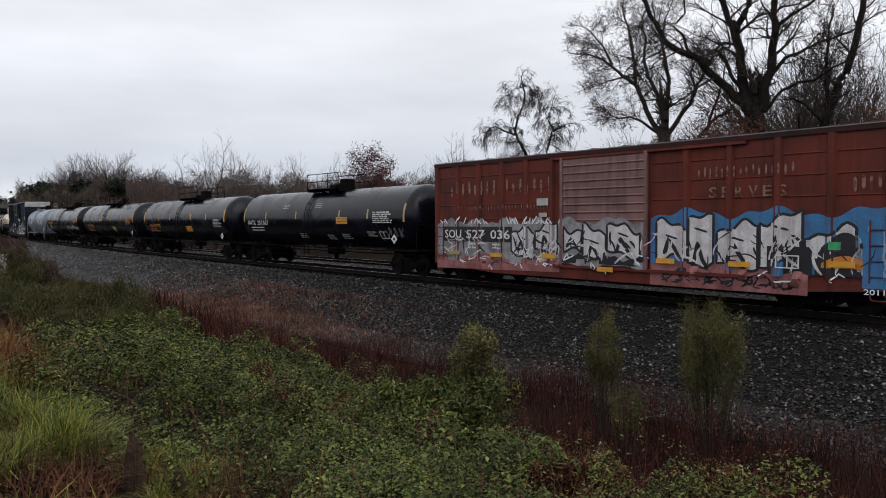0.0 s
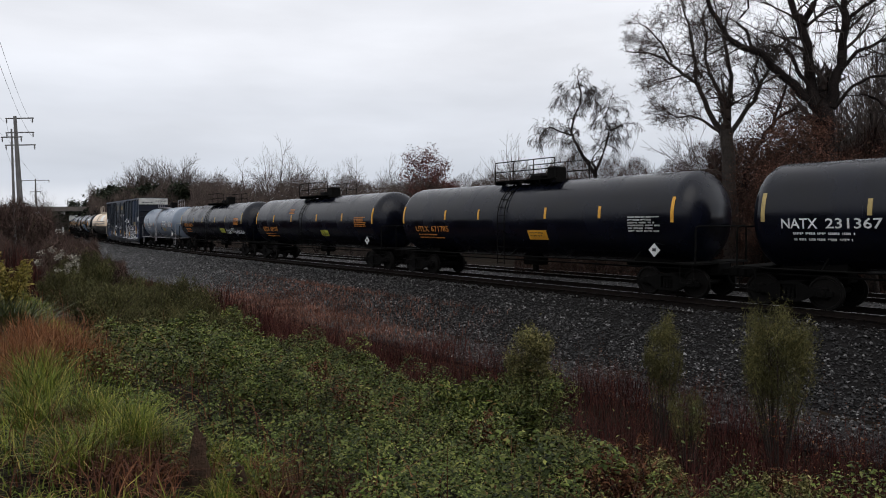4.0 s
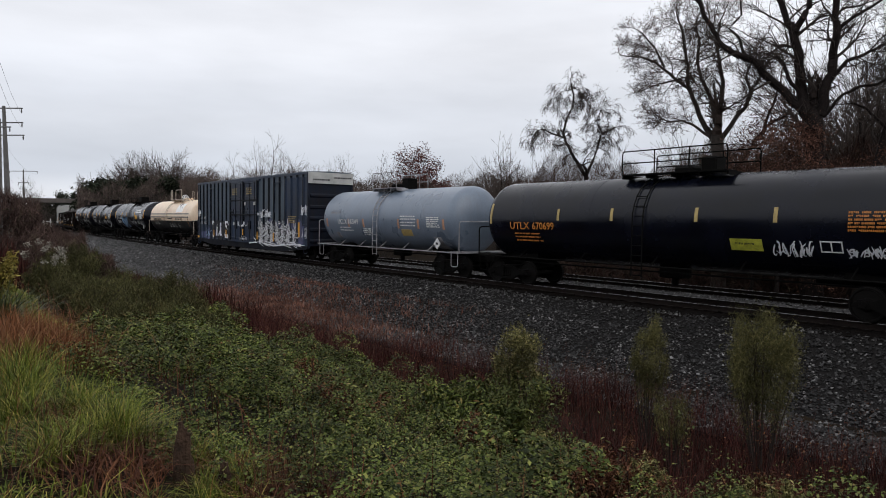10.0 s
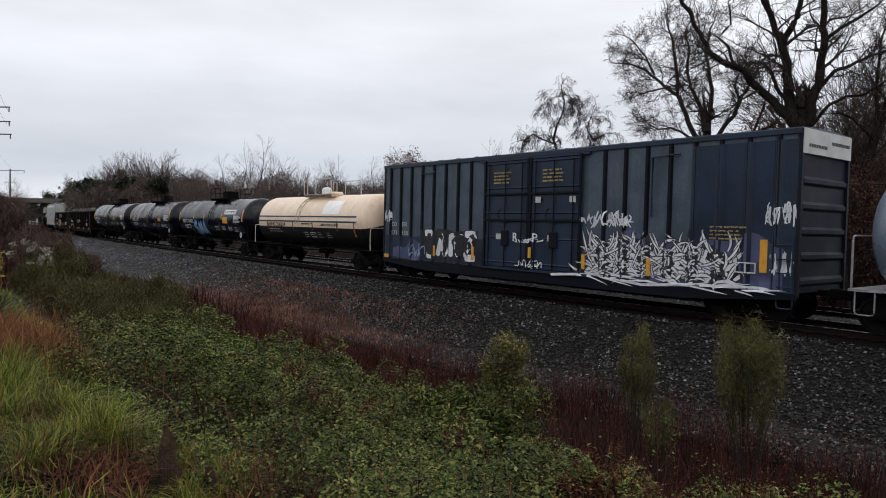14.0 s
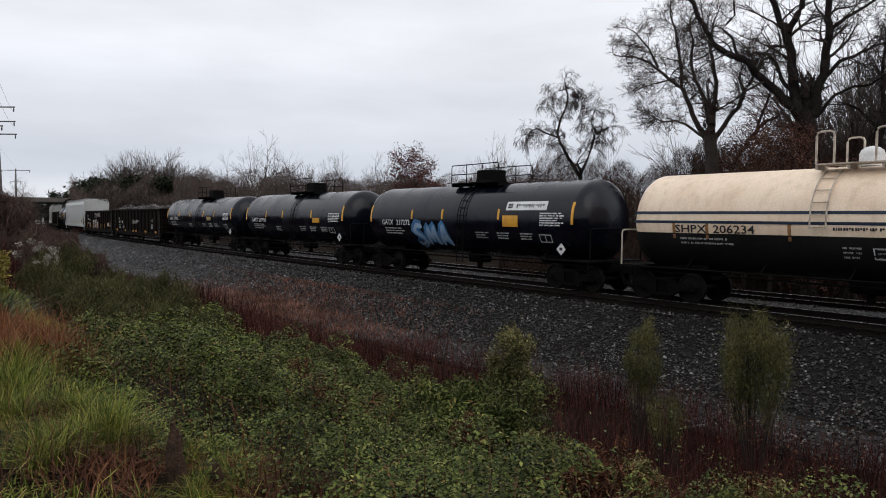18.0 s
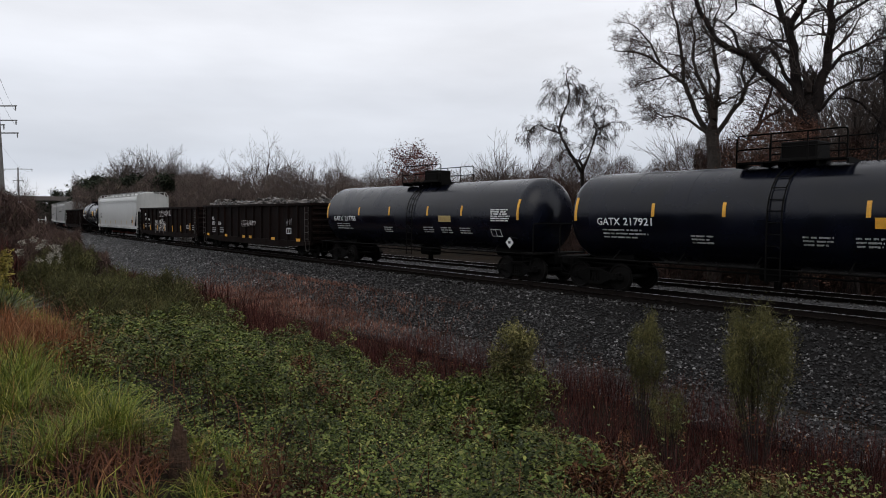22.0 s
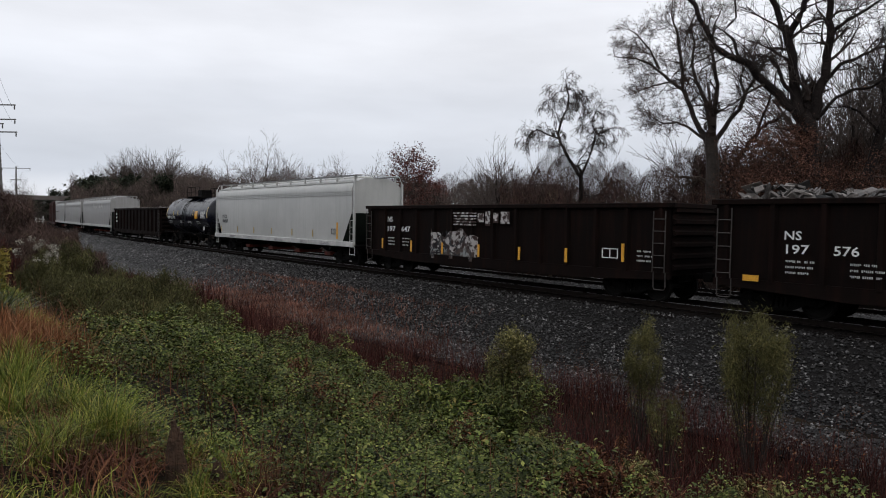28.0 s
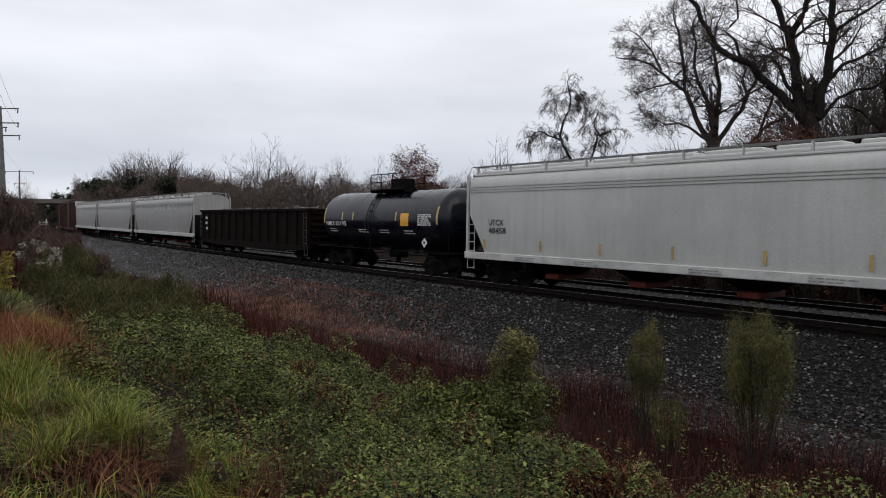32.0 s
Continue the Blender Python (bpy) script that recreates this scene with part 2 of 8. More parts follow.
M_CREAM_PIPE = material("dirty_cream_pipe", (0.55, 0.48, 0.39), 0.5, second=(0.3, 0.24, 0.19), scale=5, bump=0.02)
M_NAVY = material("faded_navy_paint", (0.016, 0.03, 0.062), 0.45, spec=0.3, second=(0.009, 0.016, 0.032), scale=1.0, grain=25, bump=0.04, streak=0.5, streak_col=(0.024, 0.026, 0.03))
# Posts, sills and ends: darker navy than the side panels, with brown streaks.
M_NAVY_DARK = material("dark_streaked_navy_paint", (0.0045, 0.0065, 0.0125), 0.6, spec=0.15, second=(0.0028, 0.0036, 0.006), scale=1.0, grain=25, bump=0.04, streak=0.4, streak_col=(0.012, 0.009, 0.009))
M_NAVY_END = material("darker_streaked_navy_end_paint", (0.0085, 0.0125, 0.024), 0.6, spec=0.2, second=(0.005, 0.006, 0.01), scale=1.0, grain=25, bump=0.04, streak=0.5, streak_col=(0.018, 0.011, 0.01))
M_NAVY_GREY = material("weathered_grey_blue_panel", (0.08, 0.104, 0.136), 0.5, spec=0.3, second=(0.05, 0.068, 0.096), scale=1.2, grain=25, bump=0.04, streak=0.5, streak_col=(0.042, 0.047, 0.053))
M_WHITE = material("white_paint", (0.74, 0.74, 0.73), 0.5, second=(0.6, 0.6, 0.59), scale=3, bump=0.02)
M_OFFWHITE = material("dirty_white_paint", (0.5, 0.5, 0.48), 0.55, second=(0.36, 0.36, 0.35), scale=2, bump=0.03)
M_YELLOW = material("reflective_yellow", (0.72, 0.36, 0.03), 0.45, second=(0.6, 0.28, 0.03), scale=5, bump=0.02)
M_YELLOW_DIM = material("dulled_yellow", (0.45, 0.33, 0.12), 0.5, second=(0.32, 0.23, 0.09), scale=5, bump=0.02)
M_ORANGE = material("orange_lettering", (0.6, 0.22, 0.03), 0.5, second=(0.45, 0.16, 0.03), scale=5, bump=0.02)
M_LIME = material("yellow_green_placard", (0.5, 0.5, 0.06), 0.5, scale=5, bump=0.02)
M_HOPPER = material("grey_hopper_paint", (0.44, 0.442, 0.427), 0.45, second=(0.385, 0.387, 0.373), var=0.2, scale=0.4, grain=25, bump=0.01, streak=0.3, streak_col=(0.28, 0.285, 0.265))
M_HOPPER_DIRTY = material("stained_grey_hopper_paint", (0.3, 0.298, 0.29), 0.5, second=(0.22, 0.215, 0.208), var=0.4, scale=0.5, grain=25, bump=0.01, streak=0.5, streak_col=(0.16, 0.15, 0.14))
# Hopper ends: the shade of the deep recess is put into this dark green.
M_RECESS_SHADE = material("recess_shade_green", (0.016, 0.022, 0.018), 0.7, spec=0.15, scale=2)
M_FRESH = material("fresh_white_paint", (0.93, 0.92, 0.9), 0.5, second=(0.85, 0.83, 0.8), var=0.2, scale=2, bump=0.01)
M_WALK = material("galvanised_grating", (0.2, 0.2, 0.2), 0.55, 0.3, second=(0.12, 0.12, 0.12), scale=3)
M_SPRAY_V = material("violet_spray_haze", (0.085, 0.095, 0.19), 0.6, second=(0.025, 0.034, 0.075), var=0.5, scale=1.5, bump=0.0)
M_RUSTY_WHITE = material("flaking_white_paint", (0.03, 0.013, 0.011), 0.7, second=(0.42, 0.4, 0.39), var=0.1, scale=5.0, grain=30, bump=0.02)
M_RUSTY_GREY = material("flaking_pale_green_paint", (0.06, 0.04, 0.034), 0.7, second=(0.26, 0.28, 0.27), var=0.12, scale=3.0, grain=30, bump=0.02)
M_GONDOLA = material("black_gondola_paint", (0.0075, 0.0048, 0.0042), 0.75, spec=0.05, second=(0.0045, 0.003, 0.0027), scale=1.0, grain=35, bump=0.06, streak=0.6, streak_col=(0.017, 0.0075, 0.0055))
# Paler than the gondola's paint: the light on the rungs is put in.
M_RUNG = material("lit_steel_rung", (0.06, 0.052, 0.048), 0.5, 0.3, second=(0.025, 0.02, 0.018), scale=6)
M_SCRAP = material("scrap_metal", (0.12, 0.108, 0.1), 0.55, 0.2, second=(0.02, 0.014, 0.012), var=0.6, scale=3, island=0.97)
M_SPRAY_W = material("white_spray_paint", (0.8, 0.81, 0.83), 0.6, second=(0.66, 0.68, 0.74), scale=4, bump=0.0)
M_SPRAY_K = material("black_spray_paint", (0.015, 0.015, 0.02), 0.6, scale=4, bump=0.0)
M_SPRAY_B = material("blue_spray_paint", (0.04, 0.21, 0.46), 0.6, second=(0.04, 0.11, 0.22), var=0.5, scale=1.6, bump=0.0, streak=0.5, streak_col=(0.05, 0.05, 0.07))
M_SPRAY_LB = material("pale_blue_spray_paint", (0.3, 0.42, 0.55), 0.6, second=(0.2, 0.3, 0.5), scale=2, bump=0.0)
M_SPRAY_P = material("pink_spray_paint", (0.36, 0.14, 0.14), 0.6, second=(0.14, 0.035, 0.03), var=0.55, scale=2.2, bump=0.0, streak=0.5, streak_col=(0.1, 0.03, 0.025))
M_SPRAY_G = material("grey_spray_paint", (0.34, 0.34, 0.36), 0.6, second=(0.12, 0.1, 0.1), var=0.5, scale=2.4, bump=0.0, streak=0.4, streak_col=(0.1, 0.06, 0.055))
M_SPRAY_WD = material("dirty_white_spray_paint", (0.72, 0.7, 0.71), 0.6, second=(0.5, 0.45, 0.46), var=0.4, scale=2.5, bump=0.0, streak=0.45, streak_col=(0.2, 0.14, 0.13))
M_BALLAST_PALE = material("pale_granite_ballast", (0.075, 0.073, 0.075), 0.9, spec=0.1, second=(0.03, 0.029, 0.03), scale=7, grain=22, bump=1.0, dist=0.05)
M_GREEN = material("green_sticker", (0.05, 0.4, 0.16), 0.5, scale=5, bump=0.0)
M_RAIL = material("rusty_rail_steel", (0.013, 0.0095, 0.008), 0.85, 0.0, spec=0.1, second=(0.008, 0.006, 0.0055), scale=5)
M_RAILTOP = material("polished_railhead", (0.34, 0.34, 0.35), 0.3, 0.9, second=(0.22, 0.2, 0.19), scale=6, bump=0.02)
# Creosote-dark, and darkened further for the shade under the train.
M_TIE = material("creosoted_timber", (0.009, 0.0075, 0.0065), 0.95, spec=0.0, second=(0.006, 0.005, 0.0045), scale=4, grain=60, bump=0.3, objrand=0.3)
M_BALLAST = material("granite_ballast_bed", (0.018, 0.0168, 0.0165), 0.95, spec=0.05, second=(0.009, 0.0084, 0.0082), scale=6, grain=22, bump=1.0, dist=0.05)
# Oil stain and the train's shade, both put into one dark colour.
M_OILY_SHADED = material("oil_and_shade_dark_ballast", (0.012, 0.0105, 0.01), 0.95, spec=0.0, second=(0.007, 0.0062, 0.0058), scale=5, grain=20, bump=1.0, dist=0.05)

# ---- the railway line: s runs along it, the way the train goes; lat is metres from it towards the camera ----
TURN0, BEND, BEND_AT, SOFT = radians(-48.74), -0.0015, -72.5, 20.0
_g = np.arange(-520.0, 420.0, 0.5)
_th = TURN0 + BEND * (SOFT * np.logaddexp(0, (BEND_AT - _g) / SOFT) - SOFT * np.logaddexp(0, (-190 - _g) / SOFT))
_x = np.concatenate([[0], np.cumsum(np.cos(_th[:-1]) * 0.5)])
_y = np.concatenate([[0], np.cumsum(np.sin(_th[:-1]) * 0.5)])
_i0 = int(np.searchsorted(_g, 0.0))
_x += -_x[_i0] - 20.3 * math.sin(_th[_i0])
_y += -_y[_i0] + 20.3 * math.cos(_th[_i0])


def line(s, lat=0.0):
    """The point beside the line, and its heading."""
    th = float(np.interp(s, _g, _th))
    return float(np.interp(s, _g, _x)) + lat * math.sin(th), float(np.interp(s, _g, _y)) - lat * math.cos(th), th


def offset(x, y):
    """s and lat of places, by the nearest point of the line (numpy arrays)."""
    x, y = np.atleast_1d(x).astype(float), np.atleast_1d(y).astype(float)
    gx, gy, gt, gs = _x[::8], _y[::8], _th[::8], _g[::8]
    s, lat = np.zeros_like(x), np.zeros_like(x)
    for a in range(0, len(x), 4000):
        xx, yy = x[a:a + 4000, None], y[a:a + 4000, None]
        k = np.argmin((xx - gx) ** 2 + (yy - gy) ** 2, axis=1)
        dx, dy = x[a:a + 4000] - gx[k], y[a:a + 4000] - gy[k]
        s[a:a + 4000] = gs[k] + dx * np.cos(gt[k]) + dy * np.sin(gt[k])
        lat[a:a + 4000] = dx * np.sin(gt[k]) - dy * np.cos(gt[k])
    return s, lat


LATS = (-400, -60, -30, -14, -9.5, -7.6, -6.6, 5.0, 5.6, 8, 10, 12, 14, 16, 17, 18.5, 20, 24, 34, 60, 200)
RISE = (3.0, 1.0, -0.6, -1.0, -1.1, -1.0, -0.95, -1.55, -1.75, -1.85, -1.75, -1.55, -1.0, -0.3, 0.02, 0.58, 0.86, 0.95, 0.9, 0.5, 0.0)


def height(x, y):
    """The ground's height at places (numpy arrays)."""
    s, lat = offset(x, y)
    z = np.interp(lat, LATS, RISE)
    bumps = 0.10 * np.sin(0.9 * x + 1.3 * np.sin(0.6 * y)) + 0.08 * np.sin(1.7 * y + 0.8 * np.sin(1.1 * x)) + 0.04 * np.sin(3.1 * x + 2.3 * y)
    return z + bumps * np.clip((np.abs(lat + 1) - 7.0) / 3.0, 0, 1)


def hz(x, y):
    return float(height(np.array([x]), np.array([y]))[0])


M_SOIL = material("damp_soil_and_litter", (0.019, 0.0135, 0.009), 0.95, spec=0.05, second=(0.009, 0.0075, 0.006), scale=0.7, grain=9, bump=0.8, dist=0.06)


def build_ground():
    def axis(lo, hi, fine0, fine1, step):
        inner = list(np.arange(fine0, fine1, step))
        out, d, x = [], step, fine1
        while x < hi:
            out.append(x)
            d *= 1.35
            x += d
        left, d, x = [], step, fine0
        while x > lo:
            d *= 1.35
            x -= d
            left.append(x)
        return np.array(sorted(left) + inner + out + [hi])

    xs, ys = axis(-2600, 2600, -45, 26, 0.8), axis(-2600, 2600, -6, 62, 0.8)
    X, Y = np.meshgrid(xs, ys)
    Z = height(X.ravel(), Y.ravel())
    g = Geo()
    g.v = list(zip(X.ravel().tolist(), Y.ravel().tolist(), Z.tolist()))
    w = len(xs)
    g.f = [(j * w + i, j * w + i + 1, (j + 1) * w + i + 1, (j + 1) * w + i) for j in range(len(ys) - 1) for i in range(w - 1)]
    tagged(new("ground", g.mesh("ground", M_SOIL)), "damp brown soil and leaf litter sloping to the railway", "ground", kind="structure")


build_ground()

TRACK_S = [float(a) for a in np.concatenate([np.arange(-400, -60, 6), np.arange(-60, 40, 3), np.arange(40, 331, 15)])]


def track_path(lat=0.0, z=0.0):
    rows = []
    for s in TRACK_S:
        x, y, th = line(s, lat)
        rows.append(((x, y, z), (math.sin(th), -math.cos(th))))
    return rows


def build_bed():
    out = [(-9.0, -1.5), (-6.6, -0.45), (-5.9, -0.3), (-2.2, -0.3), (-1.6, -0.21), (1.6, -0.21), (2.3, -0.25), (5.2, -1.66), (7.4, -1.78), (7.5, -2.4), (-9.0, -2.4)]
    tagged(new("ballast_bed", Geo().sweep(out, track_path()).mesh("ballast_bed", M_BALLAST, False)), "bed of grey crushed granite ballast under two tracks", "ballast", kind="structure")
    out = [(-6.0, -0.3), (-5.6, -0.165), (-2.6, -0.165), (-1.9, -0.235), (-2.1, -0.4), (-6.0, -0.4)]
    tagged(new("second_track_bed", Geo().sweep(out, track_path()).mesh("second_track_bed", M_BALLAST_PALE, False)), "paler grey ballast of the second track", "ballast", kind="structure")
    g = Geo()
    rng = random.Random(3)
    for s in np.concatenate([np.arange(-400, -130, 6), np.arange(-130, 40, 0.35), np.arange(40, 330, 10)]):
        edge = 2.15 + 0.16 * math.sin(s * 0.9) * math.sin(s * 0.37 + 1) + rng.gauss(0, 0.09)
        for la, z in ((-1.9, -0.3), (-1.5, -0.19), (1.5, -0.19), (edge, -0.228), (edge + 0.05, -0.4)):
            x, y, th = line(float(s), la)
            g.v.append((x, y, z))
    n = len(g.v) // 5
    g.f = [(i * 5 + k, i * 5 + k + 1, i * 5 + k + 6, i * 5 + k + 5) for i in range(n - 1) for k in range(4)]
    tagged(new("oily_bed", g.mesh("oily_bed", M_OILY_SHADED, False)), "oil-stained ballast between and beside the rails, train shade in its colour", "ballast", kind="structure")


build_bed()
RAIL_SECTION = [(-0.075, -0.17), (0.075, -0.17), (0.07, -0.155), (0.012, -0.135), (0.012, -0.045), (0.036, -0.03), (0.036, -0.004), (-0.036, -0.004), (-0.036, -0.03), (-0.012, -0.045), (-0.012, -0.135), (-0.07, -0.155)]


def build_track(name, lat, label):
    ob = thing(name, label, "railway track", kind="structure")
    for side in (-0.755, 0.755):
        r = part("rail", Geo().sweep(RAIL_SECTION, track_path(lat + side)), M_RAIL, ob, smooth=False)
        part("railhead", Geo().sweep([(-0.033, -0.006), (0.033, -0.006), (0.03, 0.0), (-0.03, 0.0)], track_path(lat + side)), M_RAILTOP, r, "polished running surface", smooth=False)
    return ob


def build_ties(track, lat, s0, s1, step):
    me = Geo().soft_box(-0.115, 0.115, -1.3, 1.3, -0.34, -0.165, 0.015).mesh("tie", M_TIE, False)
    plate = Geo().box(-0.09, 0.09, -0.18, 0.18, -0.167, -0.15).mesh("tie_plate", M_RAIL, False)
    r = random.Random(9)
    for s in np.arange(s0, s1, step):
        x, y, th = line(float(s), lat)
        t = part("tie", me, M_TIE, track, at=pose(x, y, r.uniform(-0.012, 0.008), 0, 0, math.degrees(th) + r.uniform(-1, 1)))
        for q in (-0.755, 0.755):
            part("tie_plate", plate, M_RAIL, t, at=(0, q, 0))


TRACK_NEAR = build_track("railway_track_near", 0.0, "running track of rusty steel rails on dark timber ties")
TRACK_FAR = build_track("railway_track_far", -4.1, "second empty track of rusty rails behind the train")

build_ties(TRACK_NEAR, 0.0, -55, 12, 0.52)
build_ties(TRACK_FAR, -4.1, -50, 14, 0.52)

# ---- the train ----
SPEED_T, SPEED = (0, 6, 12, 18, 25, 32), (7.261, 7.281, 7.152, 7.275, 7.211, 7.211)
_tt = np.arange(0, 32.2, 0.1)
_run = np.cumsum(np.interp(_tt, SPEED_T, SPEED)) * 0.1
_run -= np.interp(15.0, _tt, _run)


def run(t):
    """Metres that the train has gone, 0 at 15 s."""
    return float(np.interp(t, _tt, _run))


CARS, WHEELS = [], []


def lettering(body, x, z, width, high, mat, parent, R=0, zc=0, y=0.0, name="lettering", label="", lift=0.02, surf=None):
    """Painted characters on the near side, from x over a width, with their base at z; on a drum of radius R or on a wall at y."""
    cu = bpy.data.curves.new(name, "FONT")
    cu.body, cu.size, cu.resolution_u, cu.extrude, cu.offset = body, 1.0, 2, 0.002, 0.012
    tmp = bpy.data.objects.new(name, cu)
    scene.collection.objects.link(tmp)
    me = bpy.data.meshes.new_from_object(tmp.evaluated_get(bpy.context.evaluated_depsgraph_get()))
    bpy.data.objects.remove(tmp)
    bpy.data.curves.remove(cu)
    n = len(me.vertices)
    co = np.zeros(n * 3)
    me.vertices.foreach_get("co", co)
    co = co.reshape(n, 3)
    lo, hi = co.min(0), co.max(0)
    px = x + (co[:, 0] - lo[0]) / (hi[0] - lo[0]) * width
    pz = z + (co[:, 1] - lo[1]) / (hi[1] - lo[1]) * high
    out = (co[:, 2] > 0) * 0.003
    if R:
        a = np.clip((pz - zc) / R, -1, 1)
        py = -(R + lift + out) * np.sqrt(1 - a * a)
    else:
        py = y - 0.012 - out
    me.vertices.foreach_set("co", np.stack([px, py + 0 * px, pz], 1).reshape(-1).astype(np.float32))
    me.materials.clear()
    me.materials.append(mat)
    return part(name, me, mat, parent, label)


def sign_sheet(name, mat, parent, x0, x1, z0, z1, R=0, zc=0, y=0, label="", lift=0.012):
    g = Geo()
    if R:
        g.arc_sheet(R, zc, x0, x1, z0, z1, lift)
    else:
        g.box(x0, x1, y - lift, y + 0.01, z0, z1)
    return part(name, g, mat, parent, label)


def small_print(parent, x, z, w, rows, mat, R=0, zc=0, y=0, h=0.05, gap=0.11, seed=0, label="lines of small stencilled print"):
    """Unreadable print, as bars."""
    r = random.Random(seed)
    g = Geo()
    for i in range(rows):
        xx, zz = x, z - i * gap
        end = x + w * r.uniform(0.7, 1.0)
        while xx < end:
            b = min(r.uniform(0.08, 0.3), end - xx)
            q = xx
            while q < xx + b:   # each word is a row of small upright bars
                k = h * r.uniform(0.3, 0.62)
                lo = zz + (h * 0.35 if r.random() < 0.2 else 0)
                g.arc_sheet(R, zc, q, q + k, lo, zz + h * 0.95, 0.014, 1) if R else g.box(q, q + k, y - 0.008, y + 0.005, lo, zz + h * 0.95)
                q += k + h * 0.28
            xx += b + r.uniform(0.04, 0.09)
    return tagged(part("small_print", g, mat, parent, label), kind="stuff")


def truck_mesh_set(r=0.457):
    """Meshes of a two-axle truck: side frame, bolster, wheelset with its bearing caps."""
    wheel = Geo()
    for sy in (-1, 1):
        c = 0.755 * sy
        prof = [(-0.09, 0.10), (-0.09, 0.15), (-0.02, 0.16), (-0.015, r - 0.09), (-0.055, r - 0.06), (-0.055, r + 0.025), (-0.03, r + 0.028), (-0.02, r), (0.075, r - 0.006), (0.075, r - 0.05), (0.03, r - 0.07), (0.02, 0.18), (0.07, 0.15), (0.07, 0.10)]
        wheel.lathe([(c + a * sy, q) for a, q in prof], "y", n=28)
    wheel.lathe([(-1.0, 0.075), (-0.99, 0.08), (0.99, 0.08), (1.0, 0.075)], "y", n=12)
    caps_ = []
    for sy in (-1, 1):
        cap = Geo()
        cap.lathe([(0.93 * sy, 0.1), (0.94 * sy, 0.115), (1.08 * sy, 0.115), (1.11 * sy, 0.09), (1.12 * sy, 0.03)], "y", n=14)
        for k in range(3):
            a = 2 * math.pi * k / 3
            cap.lathe([(1.105 * sy, 0.022), (1.135 * sy, 0.02)], "y", (0.06 * math.cos(a), 0, 0.06 * math.sin(a)), n=6)
        caps_.append(cap.mesh("bearing_cap", M_UNDER))
    frames_ = []
    for sy in (-1, 1):
        frame_ = Geo()
        y0, y1 = (0.93, 1.06) if sy > 0 else (-1.06, -0.93)
        top = [(-1.16, 0.52), (-0.6, 0.60), (-0.25, 0.74), (0.25, 0.74), (0.6, 0.60), (1.16, 0.52)]
        low = [(-1.16, 0.40), (-0.66, 0.38), (-0.3, 0.2), (0.3, 0.2), (0.66, 0.38), (1.16, 0.40)]
        for i in range(5):
            a, b, c, d = top[i], top[i + 1], low[i + 1], low[i]
            if i == 2:   # window with the springs
                frame_.hull([(x, y, z) for x, z in ((-0.25, 0.74), (0.25, 0.74), (0.25, 0.66), (-0.25, 0.66)) for y in (y0, y1)])
                frame_.hull([(x, y, z) for x, z in ((-0.3, 0.28), (0.3, 0.28), (0.3, 0.2), (-0.3, 0.2)) for y in (y0, y1)])
                frame_.box(-0.3, -0.22, y0, y1, 0.24, 0.72).box(0.22, 0.3, y0, y1, 0.24, 0.72)
            else:
                frame_.hull([(x, y, z) for x, z in (a, b, c, d) for y in (y0, y1)])
        for x in (-0.12, 0.0, 0.12):
            frame_.lathe([(-0.05, 0.05), (0.05, 0.05)], "y", (x, 1.0 * sy, 0.36), n=8)
            frame_.tube([(x, 0.99 * sy, 0.28), (x, 0.99 * sy, 0.56)], 0.045, 8)
        for x in (-0.88, 0.88):
            frame_.box(x - 0.16, x + 0.16, y0 + 0.01, y1 - 0.01, 0.36, 0.6)
        frames_.append(frame_.mesh("side_frame", M_UNDER))
    bol = Geo().soft_box(-0.2, 0.2, -1.0, 1.0, 0.54, 0.74, 0.03)
    bol.soft_box(-0.55, 0.55, -0.25, 0.25, 0.4, 0.6, 0.03)
    brake = Geo()
    brake.tube([(0, -0.85, 0.36), (0, 0.85, 0.36)], 0.05, 6)
    for sy in (-0.78, 0.78):
        brake.soft_box(-0.06, 0.06, sy - 0.06, sy + 0.06, 0.28, 0.6, 0.02)
    return (wheel.mesh("wheelset", M_WHEEL), caps_, frames_, bol.mesh("bolster", M_UNDER), brake.mesh("brake_beam", M_UNDER))


TRUCK = truck_mesh_set()


def add_truck(car, x):
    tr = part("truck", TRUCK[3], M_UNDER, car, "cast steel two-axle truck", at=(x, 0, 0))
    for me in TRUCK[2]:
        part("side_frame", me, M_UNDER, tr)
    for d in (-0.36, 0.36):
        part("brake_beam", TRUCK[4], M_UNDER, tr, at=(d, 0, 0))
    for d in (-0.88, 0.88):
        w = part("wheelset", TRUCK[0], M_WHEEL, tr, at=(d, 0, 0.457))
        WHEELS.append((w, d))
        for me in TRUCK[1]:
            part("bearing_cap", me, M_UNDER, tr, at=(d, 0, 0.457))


COUPLER = Geo()
COUPLER.soft_box(-0.5, 0.1, -0.08, 0.08, 0.78, 0.94, 0.02)
COUPLER.soft_box(0.05, 0.38, -0.14, 0.1, 0.7, 1.0, 0.04)
COUPLER.soft_box(0.2, 0.42, 0.04, 0.16, 0.72, 0.98, 0.03)
COUPLER.tube([(0.1, -0.25, 0.72), (0.2, -0.2, 0.5), (0.45, -0.12, 0.38), (0.6, -0.1, 0.42)], 0.03, 6)
COUPLER = COUPLER.mesh("coupler", M_UNDER)


def couplers(car, half):
    part("coupler", COUPLER, M_UNDER, car, at=(half - 0.4, 0, 0))
    part("coupler", COUPLER, M_UNDER, car, at=pose(-half + 0.4, 0, 0, 0, 0, 180))


